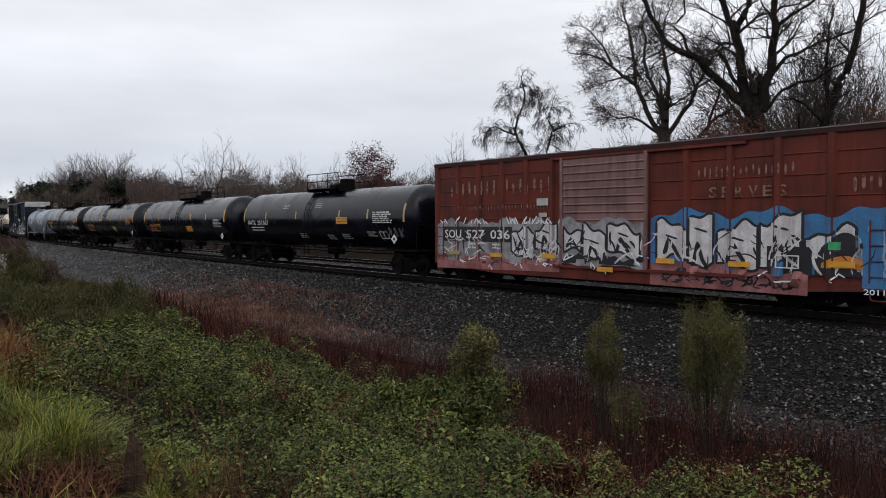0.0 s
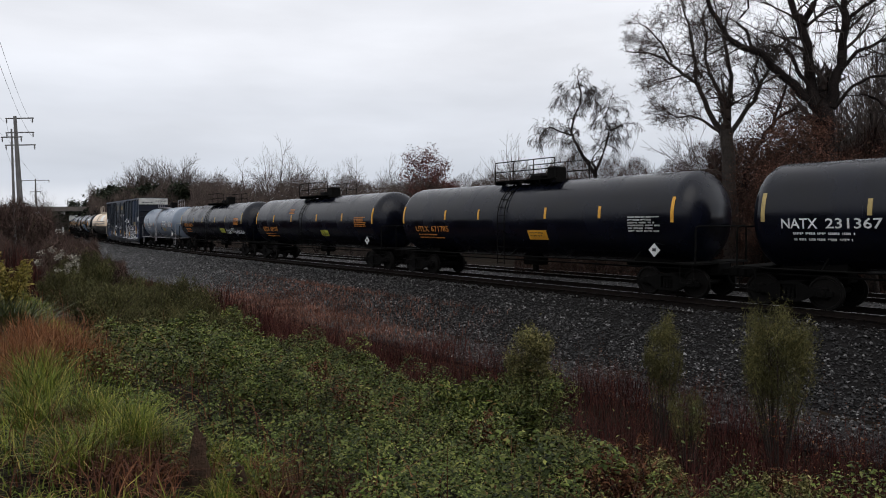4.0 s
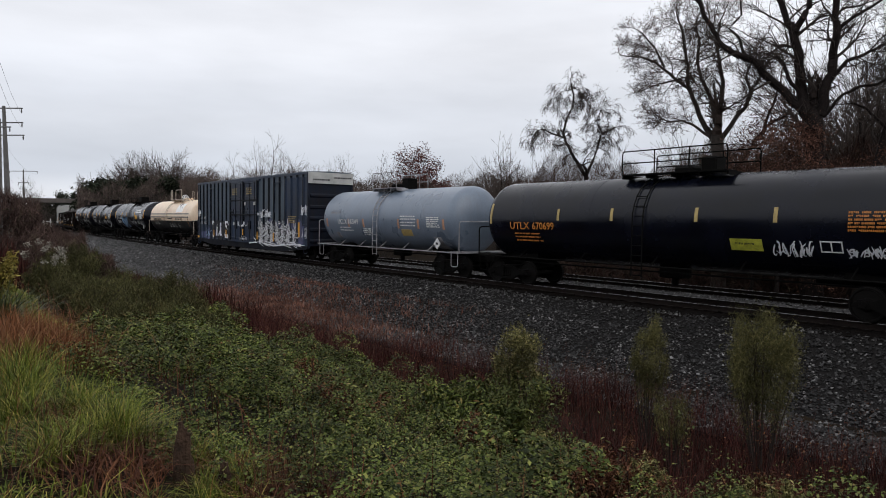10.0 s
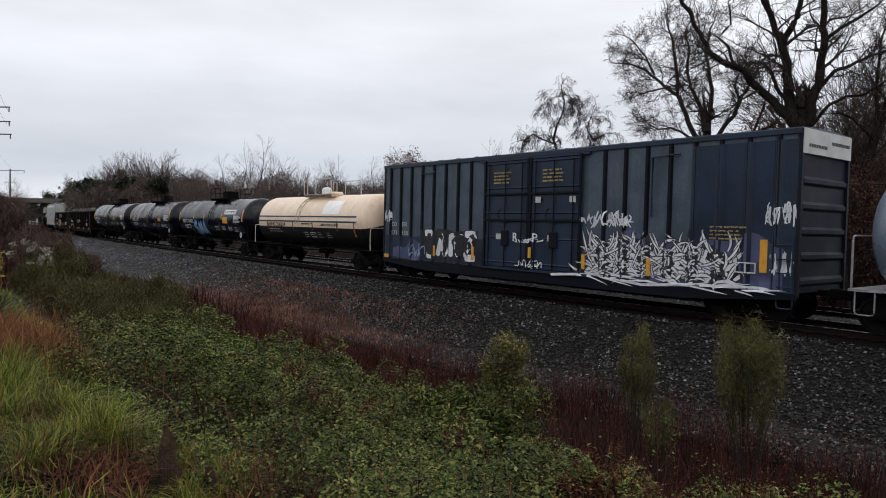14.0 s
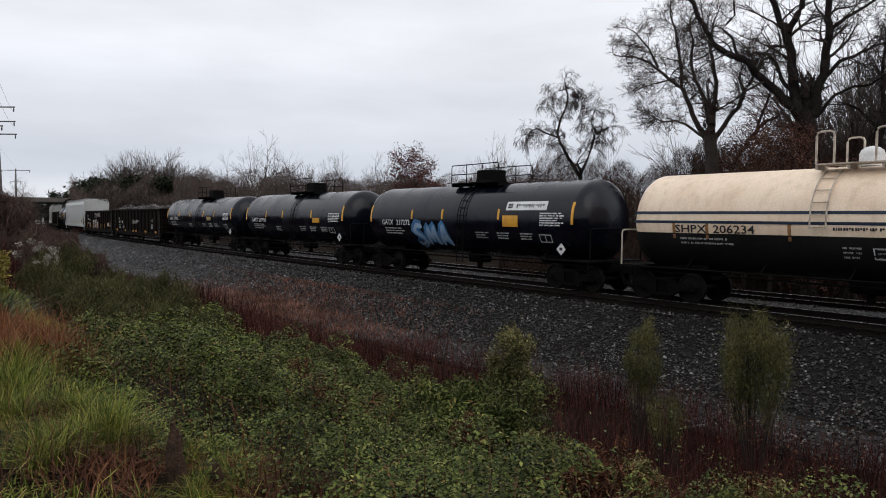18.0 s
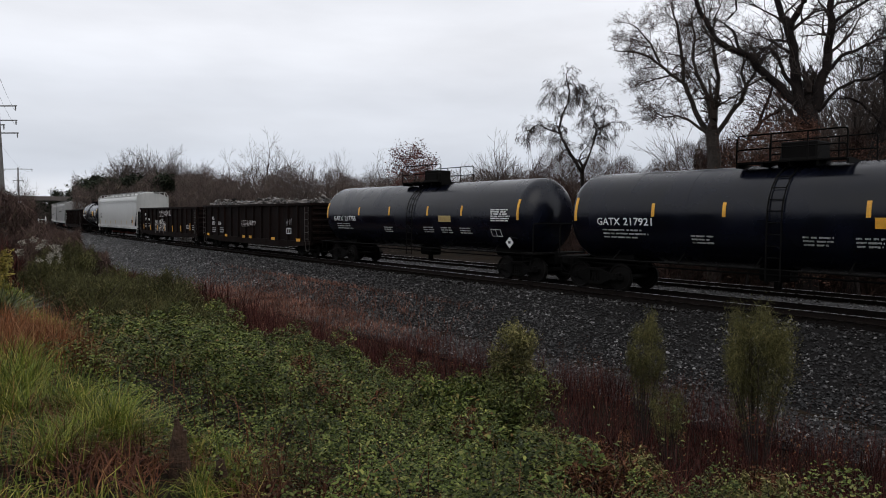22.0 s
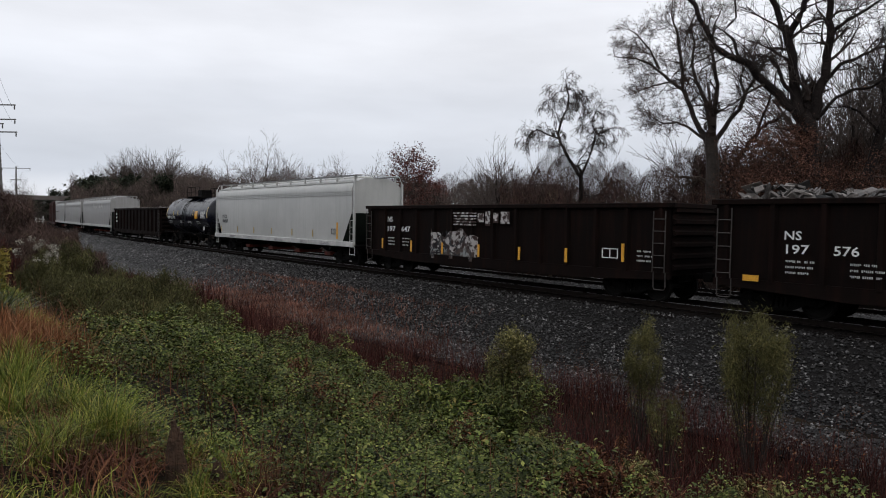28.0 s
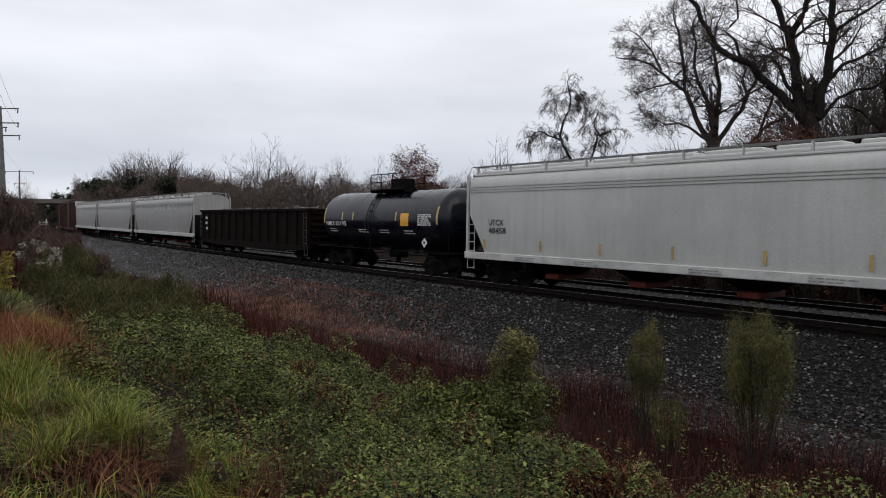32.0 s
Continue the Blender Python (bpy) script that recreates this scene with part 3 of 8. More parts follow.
def bent_rail(pts, r=0.022, bend=0.09):
    """A pipe with rounded corners."""
    g, out = Geo(), [Vector(pts[0])]
    for a, b, c in zip(pts, pts[1:], pts[2:]):
        a, b, c = Vector(a), Vector(b), Vector(c)
        p, q = b + (a - b).normalized() * bend, b + (c - b).normalized() * bend
        out += [p, (p + b * 2 + q) / 4, q]
    out.append(Vector(pts[-1]))
    return g.tube(out, r, 6)


def hazard_diamond(car, x, z, R, zc, size=0.22, mat=None):
    g = Geo()
    a = max(-1, min(1, (z + size * 0.8 - zc) / R)) if R else 0
    y = -(R + 0.03) * math.sqrt(1 - a * a) if R else zc
    g.hull([(x + u, y + d, z + w) for u, w in ((0, -size), (size, 0), (0, size), (-size, 0)) for d in (-0.04, -0.02)])
    ob = part("placard", g, mat or M_WHITE, car, "diamond hazard placard")
    part("placard_mark", Geo().box(x - size * 0.3, x + size * 0.3, y - 0.048, y - 0.038, z - 0.04, z + 0.06), M_SPRAY_K, ob)
    return ob


def tank_car(label, s_mid, pitch, mat=None, R=1.52, zc=2.55, plat=1.9, stripes=(), stripe_mat=None, rail_mat=None, housing="box", ladder_x=-0.4, plat_mat=None, head=0.75, lower=None, plat_x=0.0, end_h=0.55, cradle=True, ladder_low=0.75, frame_mat=None, hoops=False):
    """A rail tank car; its x runs forward, its near side is -y, and z = 0 is the railhead."""
    mat, stripe_mat, rail_mat, plat_mat = mat or M_BLACK, stripe_mat or M_YELLOW, rail_mat or M_UNDER, plat_mat or M_UNDER
    frame_mat = frame_mat or rail_mat
    car = thing("tank_car", label, "tank car", "freight cars of the train")
    half = pitch / 2
    E = half - head          # end of the tank's heads
    D = 0.72                 # depth of a head
    prof = []
    for k in range(9):
        a = math.pi / 2 * k / 8
        prof.append((-E + D - D * math.cos(a), max(0.02, R * math.sin(a))))
    full = prof + [(-E + D + 0.001 + i * (2 * E - 2 * D - 0.002) / 6, R) for i in range(0, 7)] + [(-x, r) for x, r in reversed(prof)]
    shell = part("tank_shell", Geo().lathe(full, "x", (0, 0, zc), 64), mat, car)
    # weld seams round the tank
    for i in range(1, 6):
        x = -E + D + i * (2 * E - 2 * D) / 6
        part("weld_seam", Geo().lathe([(x - 0.03, R - 0.01), (x - 0.02, R + 0.007), (x + 0.02, R + 0.007), (x + 0.03, R - 0.01)], "x", (0, 0, zc), 48), mat, shell)
    if lower:                # lower half in another colour
        g = Geo()
        n = len(g.v)
        prof2 = [(x * 1.002, r + 0.014) for x, r in full]
        for x, r in prof2:
            for k in range(17):
                a = math.radians(193 + 154 * k / 16)
                g.v.append((x, r * math.cos(a), zc + r * math.sin(a)))
        for i in range(len(prof2) - 1):
            for k in range(16):
                g.f.append((n + i * 17 + k, n + i * 17 + k + 1, n + (i + 1) * 17 + k + 1, n + (i + 1) * 17 + k))
        part("dark_lower_shell", g, lower, shell, "black lower half of the tank")
    # platform, rails and housing on top
    top = zc + R
    walkway = part("walkway", Geo().box(plat_x - plat, plat_x + plat, -1.0, -0.42, top + 0.02, top + 0.06), plat_mat, car, "grating walkway beside the manway")
    part("far_walkway", Geo().box(plat_x - plat, plat_x + plat, 0.42, 1.0, top + 0.02, top + 0.06), plat_mat, car, "grating walkway beside the manway")
    for x in np.arange(-plat, plat + 0.01, plat / 2):
        part("walkway_bearer", Geo().box(plat_x + x - 0.03, plat_x + x + 0.03, -0.95, 0.95, top - 0.1, top + 0.02), plat_mat, walkway)
    for y in (-0.98, 0.98):
        if hoops:            # two separate bent hoops on each side
            for x0, x1 in ((-plat, -plat * 0.72), (-plat * 0.1, plat)):
                part("hoop", bent_rail([(plat_x + x0, y, top + 0.05), (plat_x + x0, y, top + 0.9), (plat_x + x1, y, top + 0.9), (plat_x + x1, y, top + 0.05)], 0.03, 0.12), rail_mat, walkway)
            continue
        for h in (0.42, 0.82):
            part("handrail", bent_rail([(plat_x - plat, y, top + 0.05), (plat_x - plat, y, top + h), (plat_x + plat, y, top + h), (plat_x + plat, y, top + 0.05)]), rail_mat, walkway)
        for x in (-plat / 3, plat / 3):
            part("stanchion", Geo().tube([(plat_x + x, y, top + 0.05), (plat_x + x, y, top + 0.82)], 0.02), rail_mat, walkway)
    if housing == "box":
        g = Geo().soft_box(plat_x - 0.5, plat_x + 0.5, -0.42, 0.42, top - 0.12, top + 0.62, 0.04)
        g.lathe([(plat_x - 0.52, 0.5), (plat_x + 0.52, 0.5)], "x", (0, 0, top - 0.1), 24)
        part("valve_housing", g, M_UNDER, car)
    elif housing == "dome":
        g = Geo()
        n = len(g.v)
        prof3 = [(0.3, 0.0), (0.3, 0.32), (0.26, 0.42), (0.15, 0.5), (0.02, 0.53)]
        for r, z in prof3:
            for k in range(20):
                w = 2 * math.pi * k / 20
                g.v.append((plat_x - 0.6 + r * math.cos(w), r * math.sin(w), top + z))
        for i in range(len(prof3) - 1):
            for k in range(20):
                j = (k + 1) % 20
                g.f.append((n + i * 20 + k, n + i * 20 + j, n + (i + 1) * 20 + j, n + (i + 1) * 20 + k))
        g.f.append(tuple(n + 80 + k for k in range(20)))
        part("valve_dome", g, M_WHITE, car, "white domed valve cover")
        part("manway", Geo().soft_box(plat_x + 0.2, plat_x + 0.8, -0.32, 0.32, top - 0.05, top + 0.22, 0.06), mat, car)
    else:
        part("manway", Geo().soft_box(plat_x - 0.35, plat_x + 0.35, -0.35, 0.35, top - 0.05, top + 0.3, 0.08), M_UNDER, car)
        part("valve_housing", Geo().soft_box(plat_x + 0.6, plat_x + 1.15, -0.3, 0.3, top - 0.05, top + 0.55, 0.05), M_UNDER, car)
    # ladder down the near side
    def skin(z, lift):
        a = max(-1, min(1, (z - zc) / R))
        return -(R * math.sqrt(1 - a * a) + lift) if z > zc else -(R + lift)
    lad = part("ladder", Geo().tube([(ladder_x - 0.2, skin(z, 0.07), z) for z in np.linspace(ladder_low, top - 0.1, 12)], 0.022), rail_mat, car)
    part("stile", Geo().tube([(ladder_x + 0.2, skin(z, 0.07), z) for z in np.linspace(ladder_low, top - 0.1, 12)], 0.022), rail_mat, lad)
    for z in np.arange(ladder_low + 0.05, top - 0.15, 0.32):
        part("rung", Geo().tube([(ladder_x - 0.2, skin(z, 0.07), z), (ladder_x + 0.2, skin(z, 0.07), z)], 0.016), rail_mat, lad)
    # stub sills, end platforms, side running rails
    for sx in (-1, 1):
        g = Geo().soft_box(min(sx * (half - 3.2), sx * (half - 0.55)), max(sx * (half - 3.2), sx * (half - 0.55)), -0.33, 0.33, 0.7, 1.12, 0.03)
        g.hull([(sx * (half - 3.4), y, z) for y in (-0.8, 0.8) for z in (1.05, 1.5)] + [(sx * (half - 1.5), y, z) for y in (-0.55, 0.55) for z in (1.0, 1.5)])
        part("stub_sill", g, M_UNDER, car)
        g = Geo().box(min(sx * (half - 1.35), sx * (half - 0.6)), max(sx * (half - 1.35), sx * (half - 0.6)), -1.5, 1.5, 1.08, 1.14)
        deck = part("end_platform", g, frame_mat, car)
        part("end_handrail", bent_rail([(sx * (half - 0.66), -1.45, 1.12), (sx * (half - 0.66), -1.45, 1.12 + end_h + 0.6), (sx * (half - 0.66), 1.45, 1.12 + end_h + 0.6), (sx * (half - 0.66), 1.45, 1.12)], 0.028, 0.14), rail_mat, deck)
        for y in (-1.45, 1.45):
            part("sill_step", bent_rail([(sx * (half - 1.2), y, 1.1), (sx * (half - 1.2), y, 0.5), (sx * (half - 0.75), y, 0.5), (sx * (half - 0.75), y, 1.1)], 0.02), frame_mat, deck)
    if cradle:
        for y in (-1.42, 1.42):
            part("running_rail", Geo().tube([(-half + 1.3, y, 1.1), (half - 1.3, y, 1.1)], 0.03, 6), frame_mat, car)
        for x in np.linspace(-half + 3.0, half - 3.0, 5):
            for y in (-1, 1):
                part("rail_bracket", Geo().tube([(x, y * 1.42, 1.1), (x, y * 0.95, zc - R * 0.72)], 0.025, 5), frame_mat, car)
    g = Geo().soft_box(-0.45, 0.45, -0.3, 0.3, zc - R - 0.35, zc - R + 0.1, 0.05)
    g.tube([(0, 0, zc - R - 0.35), (0, 0, zc - R - 0.6)], 0.12, 10)
    part("bottom_outlet", g, M_UNDER, car)
    g = Geo().lathe([(-0.75, 0.05), (-0.74, 0.19), (-0.6, 0.22), (0.6, 0.22), (0.74, 0.19), (0.75, 0.05)], "x", (half - 3.9, 0.55, 0.98), 16)
    part("air_reservoir", g, M_UNDER, car)
    part("brake_pipe", Geo().tube([(-half + 1, -0.5, 0.88), (half - 1, -0.5, 0.88)], 0.03, 6), M_UNDER, car)
    for x0, w, z0, z1 in stripes:
        sign_sheet("reflector_stripe", stripe_mat, car, x0 - w / 2, x0 + w / 2, z0, z1, R, zc)
    couplers(car, half)
    for sx in (-1, 1):
        add_truck(car, sx * (half - 1.95))
    CARS.append((car, s_mid, half - 1.95))
    return car


def side_steps(car, half, y, z0, z1, mat):
    """Corner ladder and sill step at both ends of a side."""
    for sx in (-1, 1):
        x0 = sx * (half - 0.12)
        x1 = sx * (half - 0.55)
        lad = part("corner_ladder", Geo().tube([(x0, y - 0.07, z0), (x0, y - 0.07, z1)], 0.018), mat, car)
        part("stile", Geo().tube([(x1, y - 0.07, z0), (x1, y - 0.07, z1)], 0.018), mat, lad)
        for z in np.arange(z0 + 0.15, z1, 0.38):
            part("rung", Geo().tube([(x0, y - 0.07, z), (x1, y - 0.07, z)], 0.016), mat, lad)
        part("sill_step", bent_rail([(x0, y, z0), (x0, y, 0.45), (x1, y, 0.45), (x1, y, z0)], 0.02), mat, car)


def box_car(label, s_mid, length, mat, top, floor=1.0, door=(-1.7, 1.7), door_mat=None, posts=(), post_w=0.12, ribs=True, end_cap=None, panels=None, double=False, sill_drop=0.42, door_ribs=True, post_mat=None, end_mat=None, chord_mat=None, roof_mat=None):
    """A steel boxcar with side posts, door, corrugated ends and roof."""
    car = thing("boxcar", label, "boxcar", "freight cars of the train")
    H, W = length / 2, 1.5
    door_mat, post_mat, end_mat = door_mat or mat, post_mat or mat, end_mat or mat
    z0, z1 = floor - 0.12, top - 0.16
    for y in (-1, 1):
        wall_ = part("side_wall", Geo().box(-H + 0.05, H - 0.05, min(y * W, y * (W - 0.08)), max(y * W, y * (W - 0.08)), z0, z1), panels or mat, car)
        for x in posts:
            part("side_post", Geo().hull([(x + a, y * b, z) for a, b in ((-post_w, W), (post_w, W), (-post_w * 0.55, W + 0.09), (post_w * 0.55, W + 0.09)) for z in (z0, z1)]), post_mat, wall_)
        if ribs:            # pressed panel lines between the posts
            edges = sorted([-H + 0.1, *posts, *door, H - 0.1])
            for a, b in zip(edges, edges[1:]):
                if b - a < 0.5 or (a >= door[0] - 0.01 and b <= door[1] + 0.01):
                    continue
                for z in np.arange(z0 + 0.5, z1 - 0.2, 0.55):
                    part("panel_rib", Geo().hull([(x, y * q, z + h) for x in (a + 0.14, b - 0.14) for q, h in ((W - 0.01, -0.035), (W - 0.01, 0.035), (W + 0.025, 0.0))]), mat, wall_)
        part("top_chord", Geo().box(-H, H, min(y * (W - 0.1), y * (W + 0.06)), max(y * (W - 0.1), y * (W + 0.06)), z1, z1 + 0.13), chord_mat or mat, car)
        part("side_sill", Geo().hull([(x, y * q, z) for q in (W - 0.1, W + 0.05) for x, z in ((-H, z0), (H, z0), (-H, z0 - 0.16), (-H + 1.9, z0 - 0.18), (-H + 3.4, z0 - sill_drop), (H - 3.4, z0 - sill_drop), (H - 1.9, z0 - 0.18), (H, z0 - 0.16))]), post_mat, car)
        # door
        d0, d1 = door
        leaves = ((d0, (d0 + d1) / 2), ((d0 + d1) / 2, d1)) if double else ((d0, d1),)
        for a, b in leaves:
            yy = y * (W + 0.1)
            dr = part("door", Geo().soft_box(a + 0.02, b - 0.02, min(yy, y * W), max(yy, y * W), z0 + 0.05, z1 - 0.1, 0.03), door_mat, car)
            if door_ribs:
                for z in np.arange(z0 + 0.25, z1 - 0.2, 0.26 if not double else 0.95):
                    part("door_rib", Geo().hull([(x, y * q, z + h) for x in (a + 0.1, b - 0.1) for q, h in ((W + 0.09, -0.05), (W + 0.09, 0.05), (W + 0.135, 0.0))]), door_mat, dr)
            for x in (a + 0.06, b - 0.06):
                part("door_post", Geo().box(x - 0.05, x + 0.05, min(yy, yy + y * 0.05), max(yy, yy + y * 0.05), z0 + 0.02, z1 - 0.05), post_mat if double else door_mat, dr)
            if double:
                for z in (2.75, 3.75):
                    part("door_beam", Geo().soft_box(a + 0.05, b - 0.05, min(yy, yy + y * 0.07), max(yy, yy + y * 0.07), z - 0.05, z + 0.05, 0.015), post_mat, dr)
                part("lock_box", Geo().soft_box((a + b) / 2 - 0.2, (a + b) / 2 + 0.2, min(yy, yy + y * 0.08), max(yy, yy + y * 0.08), 1.75, 2.35, 0.03), post_mat, dr)
                part("curved_handle", Geo().tube([((a + b) / 2 + 0.35 * math.cos(q), yy + y * 0.09, 2.95 + 0.28 * math.sin(q)) for q in np.linspace(2.2, 5.2, 7)], 0.022), post_mat, dr)
                for x in (a + 0.35, (a + b) / 2, b - 0.35):
                    part("lock_rod", Geo().tube([(x, yy + y * 0.06, z0 + 0.1), (x, yy + y * 0.06, z1 - 0.2)], 0.025), post_mat, dr)
        part("door_track", Geo().box(d0 - 0.3, d1 + (0.3 if double else 3.0), min(y * W, y * (W + 0.14)), max(y * W, y * (W + 0.14)), z0 - 0.05, z0 + 0.04), mat, car)
        part("upper_door_track", Geo().box(d0 - 0.3, d1 + (0.3 if double else 3.0), min(y * W, y * (W + 0.13)), max(y * W, y * (W + 0.13)), z1 - 0.1, z1 - 0.02), mat, car)
    for sx in (-1, 1):
        x0 = sx * (H - 0.06)
        e = part("end_wall", Geo().box(min(x0, x0 - sx * 0.08), max(x0, x0 - sx * 0.08), -W, W, z0, top - 0.05), end_mat, car)
        for z in np.arange(z0 + 0.3, (top - 0.75 if end_cap else z1) - 0.05, 0.36 if end_mat is mat else 0.68):
            part("end_corrugation", Geo().hull([(x0 + sx * q, y, z + h) for y in (-W + 0.15, W - 0.15) for q, h in ((0, -0.13), (0, 0.13), (0.07, -0.05), (0.07, 0.05))]), end_mat, e)
        for y in (-1, 1):
            part("corner_post", Geo().box(min(x0 - sx * 0.02, x0 + sx * 0.08), max(x0 - sx * 0.02, x0 + sx * 0.08), min(y * (W - 0.1), y * (W + 0.02)), max(y * (W - 0.1), y * (W + 0.02)), z0 - 0.1, top - 0.03), end_mat, e)
        if end_cap:
            part("end_band", Geo().box(min(x0, x0 + sx * 0.1), max(x0, x0 + sx * 0.1), -W - 0.01, W + 0.01, top - 0.68, top - 0.02), end_cap, e, "white height-warning band")
            small_print_end(e, x0 + sx * 0.102, sx, top - 0.4)
    g = Geo().hull([(x, y, z) for x in (-H, H) for y, z in ((-W - 0.05, top - 0.05), (W + 0.05, top - 0.05), (-W - 0.05, top - 0.0), (W + 0.05, top - 0.0), (0, top + 0.07))])
    roof = part("roof", g, roof_mat or (mat if not panels else M_NAVY_GREY), car)
    for x in np.arange(-H + 0.6, H, 1.2):
        part("roof_rib", Geo().hull([(x + a, y, z) for a in (-0.05, 0.05) for y, z in ((-W, top + 0.0), (W, top + 0.0), (0, top + 0.07), (0, top + 0.1), (-W, top + 0.035), (W, top + 0.035))]), mat, roof)
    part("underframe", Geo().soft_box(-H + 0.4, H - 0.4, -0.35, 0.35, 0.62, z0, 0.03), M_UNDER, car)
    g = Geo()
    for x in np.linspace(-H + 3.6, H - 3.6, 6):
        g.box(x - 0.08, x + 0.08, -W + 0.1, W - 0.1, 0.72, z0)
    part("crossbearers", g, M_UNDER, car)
    part("brake_pipe", Geo().tube([(-H + 0.4, -0.7, 0.72), (H - 0.4, -0.7, 0.72)], 0.03), M_UNDER, car)
    part("air_reservoir", Geo().lathe([(-0.6, 0.05), (-0.58, 0.2), (0.58, 0.2), (0.6, 0.05)], "x", (1.2, -0.8, 0.72), 14), M_UNDER, car)
    side_steps(car, H, -W, z0, 2.4, mat)
    couplers(car, H + 0.6)
    for sx in (-1, 1):
        add_truck(car, sx * (H - 1.75))
    CARS.append((car, s_mid, H - 1.75))
    return car


def small_print_end(parent, x, sx, z):
    g = Geo()
    r = random.Random(3)
    for i, (y0, y1) in enumerate(((-1.2, -0.2), (0.2, 1.3))):
        y = y0
        while y < y1:
            w = r.uniform(0.06, 0.16)
            g.box(min(x, x + sx * 0.006), max(x, x + sx * 0.006), y, y + w, z + 0.15 * i - 0.1, z + 0.15 * i - 0.01)
            y += w + 0.04
    part("small_print", g, M_SPRAY_K, parent)


def gondola(label, s_mid, length, top, load=None, mat=None, n_posts=14, floor=1.0, seed=1):
    """An open-topped steel gondola with side posts."""
    mat = mat or M_GONDOLA
    car = thing("gondola_car", label, "gondola car", "freight cars of the train")
    H, W = length / 2, 1.45
    for y in (-1, 1):
        w = part("side_wall", Geo().box(-H, H, min(y * W, y * (W - 0.06)), max(y * W, y * (W - 0.06)), floor - 0.1, top), mat, car)
        for x in np.linspace(-H + 0.35, H - 0.35, n_posts):
            part("side_post", Geo().hull([(x + a, y * q, z) for a, q in ((-0.11, W), (0.11, W), (-0.06, W + 0.12), (0.06, W + 0.12)) for z in (floor - 0.05, top - 0.1)]), mat, w)
        part("top_chord", Geo().soft_box(-H - 0.05, H + 0.05, min(y * (W - 0.05), y * (W + 0.14)), max(y * (W - 0.05), y * (W + 0.14)), top - 0.1, top + 0.06, 0.02), mat, car)
        part("side_sill", Geo().hull([(x, y * q, z) for q in (W - 0.06, W + 0.1) for x, z in ((-H, floor), (H, floor), (-H, floor - 0.2), (-H + 2.6, floor - 0.22), (-H + 3.6, floor - 0.4), (H - 3.6, floor - 0.4), (H - 2.6, floor - 0.22), (H, floor - 0.2))]), mat, car)
    part("floor", Geo().box(-H, H, -W, W, floor - 0.05, floor), mat, car)
    for sx in (-1, 1):
        x0 = sx * H
        e = part("end_wall", Geo().box(min(x0, x0 - sx * 0.06), max(x0, x0 - sx * 0.06), -W, W, floor - 0.1, top), mat, car)
        for z in np.arange(floor + 0.15, top - 0.1, 0.36):
            part("end_rib", Geo().hull([(x0 + sx * q, y, z + h) for y in (-W + 0.05, W - 0.05) for q, h in ((0, -0.1), (0, 0.1), (0.12, -0.05), (0.12, 0.05))]), mat, e)
        part("end_chord", Geo().soft_box(min(x0 - sx * 0.05, x0 + sx * 0.14), max(x0 - sx * 0.05, x0 + sx * 0.14), -W - 0.1, W + 0.1, top - 0.1, top + 0.06, 0.02), mat, car)
    part("underframe", Geo().soft_box(-H + 0.4, H - 0.4, -0.35, 0.35, 0.62, floor - 0.06, 0.03), M_UNDER, car)
    part("brake_pipe", Geo().tube([(-H + 0.4, -0.7, 0.72), (H - 0.4, -0.7, 0.72)], 0.03), M_UNDER, car)
    side_steps(car, H, -W - 0.1, floor, top - 0.2, M_RUNG)
    if load:
        r = random.Random(seed)
        g = Geo()
        g.box(-H + 0.1, H - 0.1, -W + 0.08, W - 0.08, floor, top - 0.18)
        for i in range(1100):
            c = Vector((r.uniform(-H + 0.5, H - 0.5), r.uniform(-W + 0.3, W - 0.3), 0))
            c.z = top - 0.15 + load * (0.55 + 0.45 * math.sin(c.x * 1.1 + seed) * math.sin(c.x * 0.37 + 2)) * r.uniform(0.2, 1.0) * (1 - 0.5 * abs(c.y) / W)
            m = Euler((r.gauss(0, 0.5), r.gauss(0, 0.45), r.uniform(0, 6))).to_matrix()
            d = Vector((r.uniform(0.06, 0.36), r.uniform(0.04, 0.2), r.uniform(0.005, 0.05)))
            g.hull([c + m @ Vector((a * d.x * r.uniform(0.6, 1), b * d.y * r.uniform(0.6, 1), q * d.z)) for a in (-1, 1) for b in (-1, 1) for q in (-1, 1)])
        tagged(part("scrap_load", g, M_SCRAP, car, "heap of torn scrap metal", smooth=False), kind="stuff")
    couplers(car, H + 0.65)
    for sx in (-1, 1):
        add_truck(car, sx * (H - 1.75))
    CARS.append((car, s_mid, H - 1.75))
    return car


